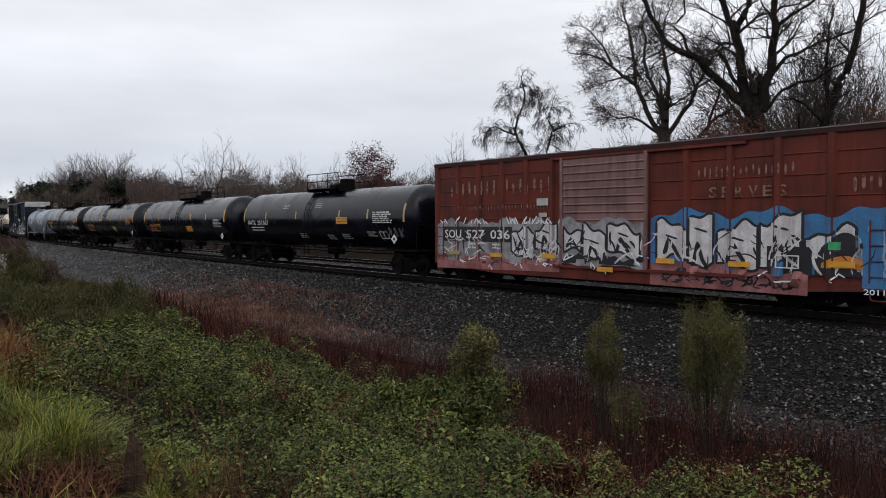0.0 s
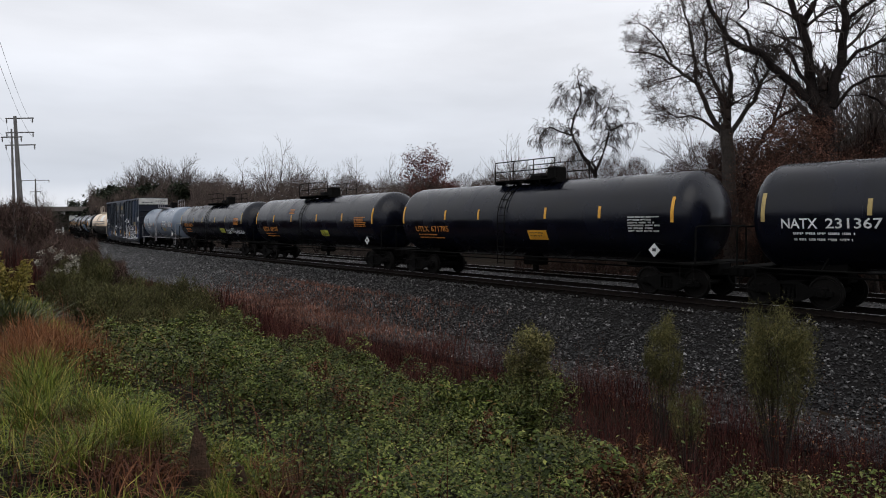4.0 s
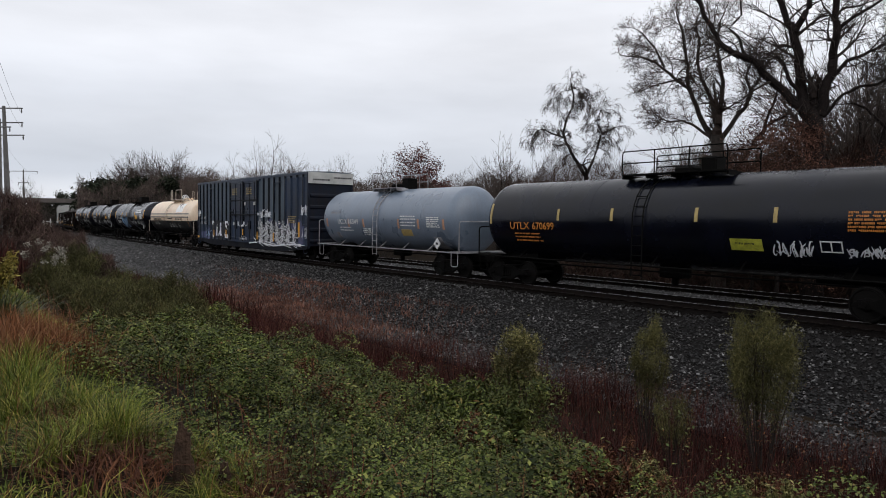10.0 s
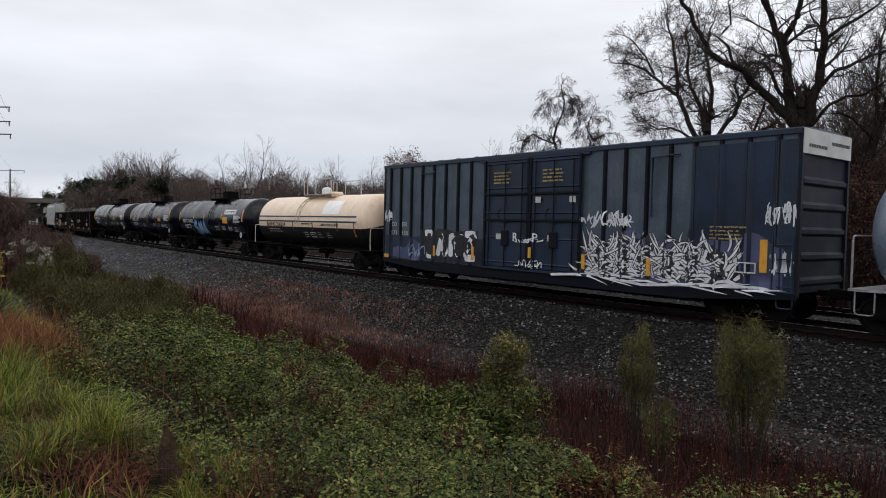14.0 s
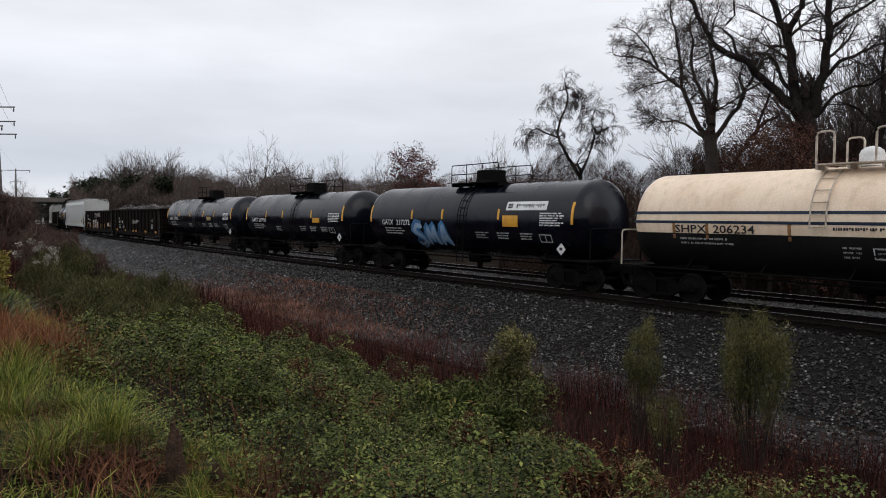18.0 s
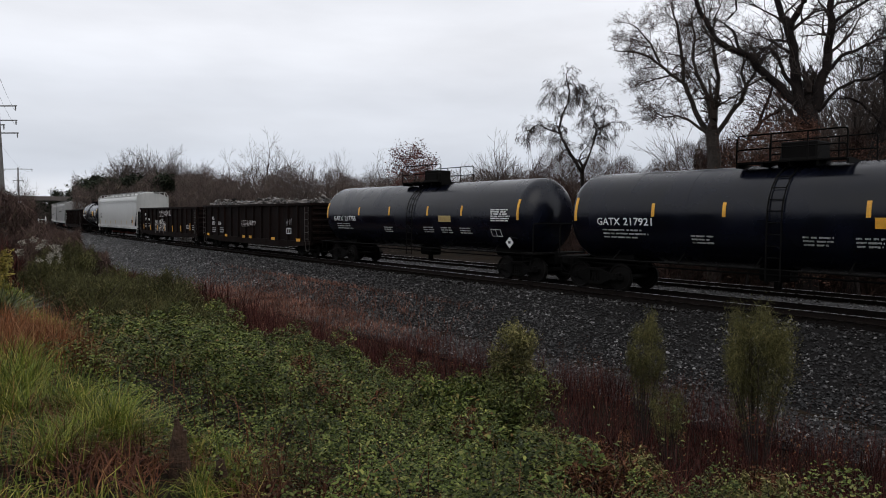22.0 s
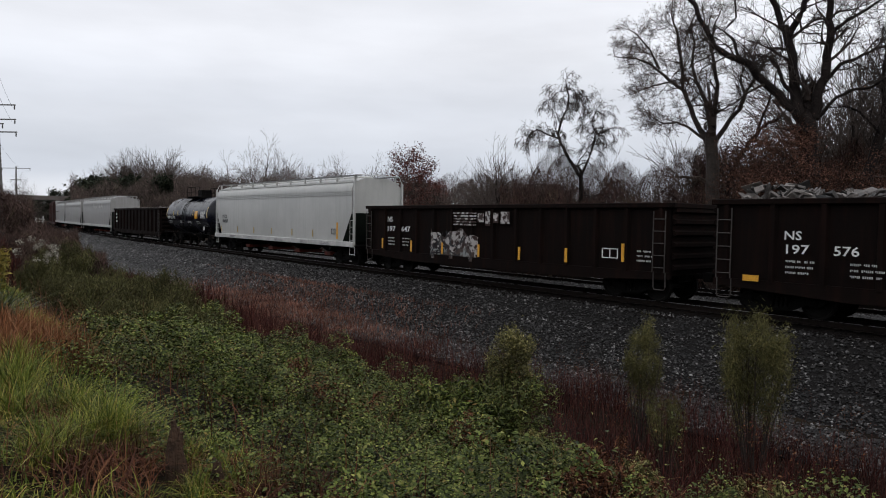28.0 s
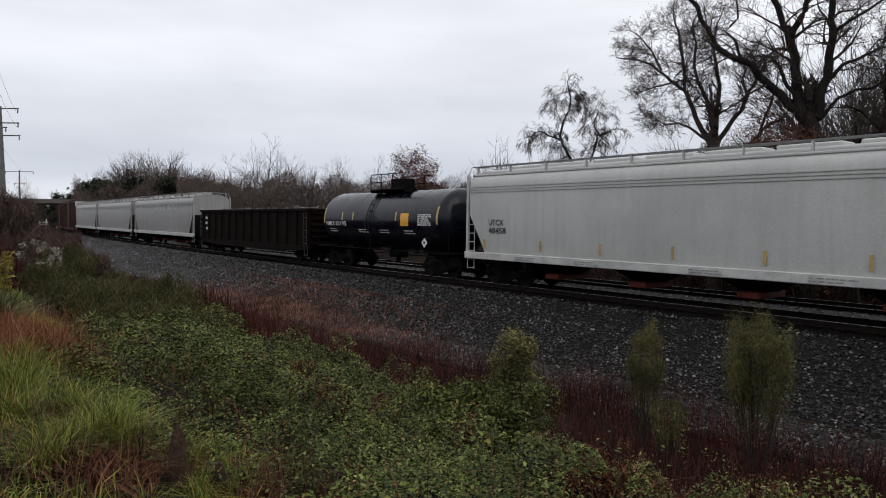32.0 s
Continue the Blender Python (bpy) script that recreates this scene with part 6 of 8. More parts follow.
# covered hoppers and the short tank
lettering("UTCX", -8.55, 2.4, 0.85, 0.24, M_SPRAY_K, c13, y=-1.56)
lettering("48458", -8.55, 2.08, 1.0, 0.24, M_SPRAY_K, c13, y=-1.56)
for i, x in enumerate((-8.8, -5.7, -2.9, -0.1, 2.8, 5.45)):
    sign_sheet("reflector_stripe", M_YELLOW_DIM, c13, x - 0.045, x + 0.045, 1.45, 1.85, y=-1.57)
sign_sheet("reflector_stripe", M_YELLOW, c13, 8.2, 8.32, 1.4, 2.3, y=-1.57)
frame_mark(c13, 7.6, 8.05, 1.65, 1.95, M_SPRAY_K, R=0, y=-1.565)
for x in (-7.0, -4.0, 0.5, 4.0, 6.5):
    small_print(c13, x, 1.17, 1.2, 2, M_SPRAY_G, y=-1.63, h=0.04, gap=0.08, seed=int(x * 3) + 40)
lettering("HMLX", -4.9, 2.25, 0.9, 0.24, M_WHITE, c14, R0, Z0)
lettering("15195", -3.85, 2.25, 1.1, 0.24, M_WHITE, c14, R0, Z0)
tint(c14, "yellow_placard", M_YELLOW, 2.3, 2.95, 2.3, 2.9, "yellow warning placard")
data_panel(c14, 3.7, 4.85, 2.3, 2.85, M_WHITE, 120)
hazard_diamond(c14, 4.0, 1.55, R0, Z0)
for x in (-4.6, -1.6, 0.4, 2.5):
    small_print(c14, x, 2.05, 0.9, 2, M_OFFWHITE, R0, Z0, h=0.05, gap=0.12, seed=int(x * 5) + 120)
for x, z in ((-8.0, 2.5), (-8.0, 2.1), (-7.9, 1.7)):
    small_print(c15, x, z, 0.5, 1, M_WHITE, y=-1.6, h=0.2, gap=0.2, seed=int(z * 10))
tag(c16, -2, 5, 3.2, 3.9, M_OFFWHITE, lambda x, z: -1.57, 130, 9, 0.1, "pale_smear", "pale smeared stains under the roof")

# ---- plants ----
def leaf_material(name, cols, rough=0.6, spec=0.15, patch_scale=0.9, spread=(0.5, 1.4)):
    """Leaf or blade colours spread over the single leaves."""
    m = bpy.data.materials.new(name)
    m.use_nodes = True
    nt = m.node_tree
    b = nt.nodes["Principled BSDF"]
    b.inputs["Roughness"].default_value = rough
    b.inputs["Specular IOR Level"].default_value = spec
    g = nt.nodes.new("ShaderNodeNewGeometry")
    r = nt.nodes.new("ShaderNodeValToRGB")
    e = r.color_ramp.elements
    e[0].position, e[0].color = 0.0, (*cols[0][1], 1)
    e[1].position, e[1].color = 1.0, (*cols[-1][1], 1)
    for at, c in cols[1:-1]:
        e.new(at).color = (*c, 1)
    nt.links.new(g.outputs["Random Per Island"], r.inputs[0])
    co = nt.nodes.new("ShaderNodeTexCoord")
    n = nt.nodes.new("ShaderNodeTexNoise")
    n.inputs["Scale"].default_value = patch_scale
    nt.links.new(co.outputs["Object"], n.inputs["Vector"])
    mr = nt.nodes.new("ShaderNodeMapRange")
    for i, v in enumerate((0.32, 0.68, *spread)):
        mr.inputs[1 + i].default_value = v
    nt.links.new(n.outputs[0], mr.inputs[0])
    sc = nt.nodes.new("ShaderNodeVectorMath")
    sc.operation = "SCALE"
    nt.links.new(r.outputs[0], sc.inputs[0])
    nt.links.new(mr.outputs[0], sc.inputs["Scale"])
    nt.links.new(sc.outputs[0], b.inputs["Base Color"])
    return m


M_BRAMBLE = leaf_material("bramble_leaf", [(0, (0.012, 0.0185, 0.004)), (0.4, (0.043, 0.06, 0.0115)), (0.8, (0.105, 0.128, 0.027)), (0.95, (0.18, 0.18, 0.05)), (1, (0.12, 0.045, 0.02))], 0.6, 0.15, 1.9, (0.42, 1.6))
M_SHOOT = leaf_material("young_bramble_leaf", [(0, (0.035, 0.05, 0.011)), (0.5, (0.085, 0.105, 0.026)), (1, (0.17, 0.165, 0.05))], 0.6, 0.2)
M_GRASS = leaf_material("grass_blade", [(0, (0.022, 0.034, 0.005)), (0.4, (0.088, 0.118, 0.016)), (0.8, (0.2, 0.215, 0.035)), (0.94, (0.32, 0.27, 0.07)), (1, (0.27, 0.14, 0.055))], 0.6, 0.15, 2.2, (0.45, 1.5))
M_DEAD = leaf_material("dead_stalk", [(0, (0.015, 0.0055, 0.0048)), (0.5, (0.05, 0.0148, 0.0122)), (0.9, (0.083, 0.027, 0.0215)), (1, (0.11, 0.057, 0.047))], 0.8, 0.1)
M_RUSSET = leaf_material("russet_dead_leaf", [(0, (0.05, 0.018, 0.01)), (0.6, (0.115, 0.043, 0.021)), (1, (0.19, 0.09, 0.04))], 0.8, 0.2)
M_ORANGE_GRASS = leaf_material("orange_broom_grass", [(0, (0.12, 0.045, 0.018)), (0.6, (0.22, 0.085, 0.035)), (1, (0.3, 0.16, 0.08))], 0.8, 0.2)
M_FEATHER = leaf_material("feathery_green", [(0, (0.032, 0.032, 0.011)), (0.6, (0.094, 0.089, 0.03)), (1, (0.17, 0.15, 0.06))], 0.7, 0.12)
M_BROOM = leaf_material("soft_dark_broom", [(0, (0.034, 0.035, 0.014)), (0.6, (0.078, 0.078, 0.029)), (1, (0.13, 0.112, 0.05))], 0.8, 0.1)
M_GOLD = leaf_material("golden_green_leaf", [(0, (0.09, 0.08, 0.015)), (0.6, (0.22, 0.18, 0.035)), (1, (0.36, 0.28, 0.08))], 0.6, 0.2)
M_ARCHING = leaf_material("arching_dark_blade", [(0, (0.014, 0.021, 0.006)), (0.6, (0.038, 0.05, 0.013)), (1, (0.11, 0.11, 0.03))], 0.5, 0.3)
M_TWIG_PALE = material("pale_brown_twigs", (0.062, 0.046, 0.039), 0.9, spec=0.1, scale=2, grain=20, bump=0.0)
M_ROTTEN = material("rotten_brown_wood", (0.07, 0.043, 0.03), 0.9, spec=0.1, second=(0.022, 0.015, 0.011), scale=9, grain=45, bump=1.0, dist=0.02)
M_YELLOWGREEN = leaf_material("yellow_green_leaf", [(0, (0.05, 0.05, 0.013)), (0.6, (0.15, 0.14, 0.04)), (1, (0.31, 0.265, 0.11))], 0.6, 0.25)
M_RUSTWEED = leaf_material("dry_rust_weed", [(0, (0.07, 0.033, 0.024)), (0.6, (0.17, 0.078, 0.056)), (1, (0.28, 0.16, 0.12))], 0.9, 0.1)
M_SEEDHEAD = leaf_material("pale_seed_head", [(0, (0.25, 0.23, 0.19)), (1, (0.5, 0.47, 0.41))], 0.9, 0.1)
M_BARK = material("dark_wet_bark", (0.021, 0.0165, 0.015), 0.9, spec=0.1, second=(0.01, 0.008, 0.0075), scale=3, grain=14, bump=0.9, dist=0.05)
M_BARK_PALE = material("grey_bark", (0.06, 0.05, 0.044), 0.9, spec=0.15, second=(0.03, 0.025, 0.022), scale=3, grain=14, bump=0.9, dist=0.05)
M_TWIG = material("twig_bark", (0.042, 0.032, 0.028), 0.85, spec=0.15, scale=2, grain=20, bump=0.0)
# Paler than the near twigs: the haze of distance is put into the colour.
M_TWIG_FAR = material("hazed_grey_brown_twigs", (0.085, 0.068, 0.06), 0.9, spec=0.1, scale=0.5, grain=5, bump=0.0)
M_BROWN_LEAF = leaf_material("withered_leaf", [(0, (0.045, 0.021, 0.015)), (0.6, (0.1, 0.048, 0.034)), (1, (0.17, 0.09, 0.062))], 0.8, 0.12)
M_RED_LEAF = leaf_material("dark_red_leaf", [(0, (0.05, 0.017, 0.014)), (0.6, (0.11, 0.034, 0.027)), (1, (0.17, 0.06, 0.045))], 0.7, 0.2)
M_THICKET = leaf_material("brown_thicket", [(0, (0.02, 0.0125, 0.011)), (0.5, (0.042, 0.024, 0.02)), (0.85, (0.07, 0.038, 0.03)), (1, (0.055, 0.05, 0.03))], 0.9, 0.1)
M_PINE = leaf_material("dark_evergreen", [(0, (0.014, 0.019, 0.012)), (0.6, (0.026, 0.032, 0.019)), (1, (0.042, 0.046, 0.027))], 0.8, 0.15)
M_STONES = leaf_material("wet_granite_stone", [(0, (0.0048, 0.0044, 0.0046)), (0.5, (0.0125, 0.0115, 0.0115)), (0.84, (0.036, 0.034, 0.034)), (1, (0.2, 0.195, 0.192))], 0.5, 0.3)
RNG = np.random.default_rng(7)


def poly_mesh(name, V, mat):
    """One mesh of N separate polygons; V is (N, k, 3)."""
    N, k, _ = V.shape
    me = bpy.data.meshes.new(name)
    me.vertices.add(N * k)
    me.vertices.foreach_set("co", V.reshape(-1).astype(np.float32))
    me.loops.add(N * k)
    me.loops.foreach_set("vertex_index", np.arange(N * k, dtype=np.int32))
    me.polygons.add(N)
    me.polygons.foreach_set("loop_start", np.arange(0, N * k, k, dtype=np.int32))
    me.polygons.foreach_set("loop_total", np.full(N, k, dtype=np.int32))
    me.materials.append(mat)
    me.update(calc_edges=True)
    return me


def grid_mesh(name, V, mat, smooth=False):
    """N separate strips; V is (N, rows, 2, 3)."""
    N, rws = V.shape[:2]
    me = bpy.data.meshes.new(name)
    per = rws * 2
    me.vertices.add(N * per)
    me.vertices.foreach_set("co", V.reshape(-1).astype(np.float32))
    base = (np.arange(N) * per)[:, None, None] + (np.arange(rws - 1) * 2)[None, :, None] + np.array([0, 1, 3, 2])[None, None, :]
    idx = base.reshape(-1).astype(np.int32)
    F = N * (rws - 1)
    me.loops.add(F * 4)
    me.loops.foreach_set("vertex_index", idx)
    me.polygons.add(F)
    me.polygons.foreach_set("loop_start", np.arange(0, F * 4, 4, dtype=np.int32))
    me.polygons.foreach_set("loop_total", np.full(F, 4, dtype=np.int32))
    me.materials.append(mat)
    me.update(calc_edges=True)
    return me


def leaves(P, size, up=0.6, long=1.5, rng=RNG, simple=False, broad=1.0):
    """Leaf shapes at places P, facing about upward."""
    N = len(P)
    n = rng.normal(size=(N, 3))
    n /= np.linalg.norm(n, axis=1)[:, None]
    n[:, 2] = np.abs(n[:, 2])
    n = n * (1 - up) + np.array([0, 0, up])
    n /= np.linalg.norm(n, axis=1)[:, None]
    a = rng.normal(size=(N, 3))
    a -= (a * n).sum(1)[:, None] * n
    a /= np.linalg.norm(a, axis=1)[:, None]
    b = np.cross(n, a)
    s = (size * rng.uniform(0.6, 1.3, N))[:, None, None]
    shape = np.array([(-0.5, 0), (-0.2, 0.3), (0.15, 0.26), (0.5, 0), (0.15, -0.26), (-0.2, -0.3)])
    shape[:, 0] *= long
    droop = np.array([-0.12, 0.05, 0.05, -0.2, 0.05, 0.05])
    if simple:
        shape, droop = np.array([(-0.5 * long, 0), (-0.05, 0.3), (0.5 * long, 0), (-0.05, -0.3)]), np.array([-0.1, 0.06, -0.2, 0.06])
    shape[:, 1] *= broad
    return P[:, None, :] + s * (a[:, None, :] * shape[None, :, :1] + b[:, None, :] * shape[None, :, 1:] + n[:, None, :] * droop[None, :, None])


def blades(P, length, width, lean=0.5, rng=RNG, rows=4, droop=0.6):
    """Curved blades or stalks from the ground at P."""
    N = len(P)
    az = rng.uniform(0, 2 * math.pi, N)
    L = length * rng.uniform(0.55, 1.25, N)
    ln = lean * rng.uniform(0.1, 1.0, N)
    d = np.stack([np.cos(az), np.sin(az), np.zeros(N)], 1)
    w = np.stack([-np.sin(az), np.cos(az), np.zeros(N)], 1)
    tw = rng.uniform(-1, 1, N)[:, None]
    w = w * np.sqrt(1 - tw * tw * 0.5) + d * tw * 0.7
    t = np.linspace(0, 1, rows)
    out = np.zeros((N, rows, 2, 3))
    for i, u in enumerate(t):
        c = P + d * (L * ln * (u ** (1.0 + droop)))[:, None] + np.array([0, 0, 1.0]) * (L * (u - droop * 0.45 * ln * u * u))[:, None]
        hw = 0.5 * width * (1 - 0.85 * u)
        hw = np.broadcast_to(hw, (N,))[:, None]
        out[:, i, 0], out[:, i, 1] = c - w * hw, c + w * hw
    return out


def sticks_mesh(name, P, length, width, mat, rng, up=0.8):
    """Thin straight twigs in all directions, mostly upward."""
    n = len(P)
    d = rng.normal(0, 1, (n, 3))
    d[:, 2] = np.abs(d[:, 2]) + up
    d /= np.linalg.norm(d, axis=1)[:, None]
    w = np.cross(d, rng.normal(0, 1, (n, 3)))
    w /= np.linalg.norm(w, axis=1)[:, None]
    ln = (length * rng.uniform(0.4, 1.2, n))[:, None]
    a, b = P - d * ln / 2, P + d * ln / 2
    return poly_mesh(name, np.stack([a - w * width / 2, a + w * width / 2, b + w * width * 0.15, b - w * width * 0.15], 1), mat)


def on_line(s, lat):
    """World x, y of arrays of s and lat."""
    th = np.interp(s, _g, _th)
    return np.interp(s, _g, _x) + lat * np.sin(th), np.interp(s, _g, _y) - lat * np.cos(th)


def lumps(x, y, f=1.0, seed=0.0):
    """Soft lumpy field between 0 and 1."""
    v = np.sin(1.3 * f * x + 2.1 * np.sin(0.7 * f * y + seed) + seed) + np.sin(1.7 * f * y + 1.7 * np.sin(0.9 * f * x - seed)) + 0.6 * np.sin(3.1 * f * x - 2.2 * f * y + seed * 3)
    return np.clip(0.5 + v / 4.4, 0, 1)


def stuff(name, me, label, category):
    return tagged(new(name, me), label, category, kind="stuff")


def strewn(n, s0, s1, l0, l1, near=0.0, rng=RNG):
    """n places in a stretch beside the line; near > 0 packs them towards s1."""
    u = rng.uniform(0, 1, n)
    s = s1 - (s1 - s0) * u ** (1 + near)
    lat = rng.uniform(l0, l1, n)
    return s, lat


def edge_lat(s):
    """Where the bramble gives way to dead stalks."""
    return np.interp(s, (-34, -23, -19, -15, -11, -8, -5, 4), (12.4, 12.4, 12.0, 10.9, 11.0, 12.2, 11.9, 11.2)) + 0.35 * np.sin(s * 0.9) + 0.25 * np.sin(s * 2.1 + 1)


def grass_lat(s):
    """Where the grass of the bank meets the bramble."""
    return np.interp(s, (-40, -20, -14, -8.5, -7.2, -6, -4.6, -3), (13.6, 16.4, 17.6, 18.8, 18.95, 18.65, 18.7, 18.9)) + 0.12 * np.sin(s * 1.9) + 0.1 * np.sin(s * 4.3)


def bramble_top(x, y, s, lat):
    """How high the bramble stands over the ground."""
    mound = 0.5 * lumps(x, y, 1.5, 2.0) + 0.5 * lumps(x, y, 4.2, 6.0)
    fade = np.clip((lat - edge_lat(s)) / 0.5, 0.45, 1) * np.clip((grass_lat(s) - lat) / 1.2, 0.3, 1)
    return mound, (0.06 + 1.2 * mound ** 2) * fade


def bramble_places(n, near):
    s, lat = strewn(n, -50, 6, 10.0, 20.0, near)
    x, y = on_line(s, lat)
    thin = np.interp(s, (-40, -22), (0.25, 1)) * np.interp(np.degrees(np.arctan2(x, y)), (4, 12), (1, 0.4))
    k = (lat > edge_lat(s) + RNG.normal(0, 0.22, n)) & (lat < grass_lat(s) + RNG.normal(0, 0.15, n)) & (RNG.uniform(0, 1, n) < thin)
    return s[k], lat[k], x[k], y[k]


def build_bramble():
    # low leaves in the shade of the heads
    s, lat, x, y = bramble_places(150000, 0.75)
    mound, top = bramble_top(x, y, s, lat)
    P = np.stack([x, y, height(x, y) + top * RNG.uniform(0.0, 0.3, len(x))], 1)
    size = 0.026 + 0.047 * np.clip((np.hypot(x, y) - 5) / 22, 0, 1)
    stuff("bramble_patch", poly_mesh("bramble_patch", leaves(P, size, 0.4, 1.35, simple=True, broad=1.35), M_BRAMBLE), "dense low bramble with small green leaves on the slope", "bramble")
    # leafy heads: domes of leaves with dark gaps between them
    s, lat, x, y = bramble_places(4600, 0.6)
    mound, top = bramble_top(x, y, s, lat)
    far = np.clip((np.hypot(x, y) - 5) / 22, 0, 1)
    r = RNG.uniform(0.1, 0.27, len(x)) * (1 + 0.5 * far)
    C = np.stack([x, y, height(x, y) + top * RNG.uniform(0.45, 1.1, len(x))], 1)
    m = 190
    q = RNG.normal(0, 1, (len(x) * m, 3))
    q[:, 2] = np.abs(q[:, 2]) * 0.9 - 0.15
    q *= (RNG.uniform(0.7, 1.05, len(q)) / np.linalg.norm(q, axis=1))[:, None]
    P = np.repeat(C, m, 0) + q * np.repeat(r, m)[:, None] * np.array([1, 1, 1.1])
    stuff("bramble_heads", poly_mesh("bramble_heads", leaves(P, np.repeat(0.025 + 0.045 * far, m), 0.5, 1.35, simple=True, broad=1.35), M_BRAMBLE), "rounded leafy heads of green bramble", "bramble")
    # young shoots stand above the rest
    m = 2300
    s, lat = strewn(m, -30, 4, 11.0, 18.6, 0.6)
    k = (lat > edge_lat(s)) & (lat < grass_lat(s) - 0.3)
    x, y = on_line(s[k], lat[k])
    P = np.stack([x, y, height(x, y) + 0.1 + bramble_top(x, y, s[k], lat[k])[1]], 1)
    Q = np.repeat(P, 16, 0) + RNG.normal(0, 1, (len(P) * 16, 3)) * np.array([0.07, 0.07, 0.1])
    stuff("bramble_shoots", poly_mesh("bramble_shoots", leaves(Q, 0.026, 0.5, 1.4, simple=True, broad=1.2), M_SHOOT), "pale yellow-green young shoots on the bramble", "bramble")
    # canes
    m = 2600
    s, lat = strewn(m, -35, 5, 11.5, 18.3, 0.5)
    x, y = on_line(s, lat)
    P = np.stack([x, y, height(x, y) + 0.1], 1)
    stuff("bramble_canes", grid_mesh("bramble_canes", blades(P, 0.8, 0.012, 1.3, droop=1.2, rows=5), M_RUSSET), "thin red-brown bramble canes among the leaves", "bramble")


def russet(x, y):
    v = np.zeros_like(x)
    for az, d, r in ((-26.6, 5.5, 0.5), (-28.8, 5.3, 0.5), (-25.4, 5.0, 0.35), (-17.4, 5.0, 0.45), (-15.5, 5.6, 0.5), (-33.0, 6.5, 0.3), (-29.5, 8.8, 0.35)):
        px, py = polar(az, d)
        v = np.maximum(v, np.exp(-((x - px) ** 2 + (y - py) ** 2) / r ** 2))
    return v


def polar(az, d):
    return d * math.sin(radians(az)), d * math.cos(radians(az))


def build_grass():
    n = 200000
    s, lat = strewn(n, -32, 3, 17.8, 24.5, 1.1)
    k = lat > grass_lat(s) - 0.05 + RNG.normal(0, 0.2, n)
    s, lat = s[k], lat[k]
    x, y = on_line(s, lat)
    tuft = lumps(x, y, 2.6, 1.0)
    k = (RNG.uniform(0, 1, len(x)) < 0.4 + 0.7 * tuft) & (np.hypot(x, y) > 0.3)
    ax, dd_ = np.degrees(np.arctan2(x, y)), np.hypot(x, y)
    k &= ~((np.abs(ax + 23.7) < 1.1) & (dd_ > 4.0) & (dd_ < 5.3)) & ~((np.abs(ax + 20.7) < 0.9) & (dd_ > 4.0) & (dd_ < 5.15))
    k &= RNG.uniform(0, 1, len(x)) > 1.3 * russet(x, y)
    s, lat = s[k], lat[k]
    x, y, tuft = x[k], y[k], tuft[k]
    P = np.stack([x, y, height(x, y) - 0.02], 1)
    far = np.clip(np.hypot(x, y) / 25, 0, 1)
    V = blades(P, 0.12 + 0.2 * tuft, 0.009 + 0.022 * far, 1.7, droop=1.15, rows=3)
    stuff("bank_grass", grid_mesh("bank_grass", V, M_GRASS), "long wet green grass with yellow blades on the bank", "grass")
    n = 60000
    s, lat = strewn(n, -16, 3, 17.2, 20.4, 0.8)
    x, y = on_line(s, lat)
    k = RNG.uniform(0, 1, n) < 0.03 + 1.2 * russet(x, y) ** 1.5
    ax, dd_ = np.degrees(np.arctan2(x, y)), np.hypot(x, y)
    k &= ~((np.abs(ax + 23.7) < 1.7) & (dd_ < 5.3) & (dd_ > 4.2)) & ~((np.abs(ax + 20.7) < 1.3) & (dd_ < 5.15) & (dd_ > 4.2))
    x, y = x[k], y[k]
    P = np.stack([x, y, height(x, y)], 1)
    stuff("dead_bracken", grid_mesh("dead_bracken", blades(P, 0.3, 0.013, 1.6, droop=1.0), M_RUSSET), "russet dead fern and grass at the bank's edge", "dead fern")


def build_stalks():
    n = 120000
    s, lat = strewn(n, -62, 7, 4.9, 14.2, 0.5)
    x, y = on_line(s, lat)
    k = (lat < edge_lat(s) + 0.6 + RNG.normal(0, 0.4, n)) & (lat > np.interp(s, (-40, -30, -23, -20, -16, -12, 6), (8.6, 9.0, 9.4, 7.4, 6.5, 6.5, 6.0)) + 0.35 * np.sin(s * 0.8) + RNG.normal(0, 0.45, n))
    k &= RNG.uniform(0, 1, n) < 0.35 + 0.75 * lumps(x, y, 0.8, 4.0)
    x, y, lat = x[k], y[k], lat[k]
    P = np.stack([x, y, height(x, y)], 1)
    far = np.clip(np.hypot(x, y) / 60, 0, 1)
    V = blades(P, 0.42 + 0.45 * lumps(x, y, 0.5, 3.0), 0.006 + 0.026 * far, 0.85, droop=0.4, rows=3)
    stuff("dead_stalks", grid_mesh("dead_stalks", V, M_DEAD), "dark red-brown dead grass and weed stalks in the ditch", "dead grass")
    n = 26000
    s, lat = strewn(n, -110, -24, 9.0, 21.0, 0.0)
    x, y = on_line(s, lat)
    P = np.stack([x, y, height(x, y)], 1)
    V = blades(P, 0.7 + 0.7 * lumps(x, y, 0.4, 8.0), 0.05, 0.5, droop=0.3, rows=3)
    stuff("brown_brush", grid_mesh("brown_brush", V, M_DEAD), "brown winter brush along the line", "brush")


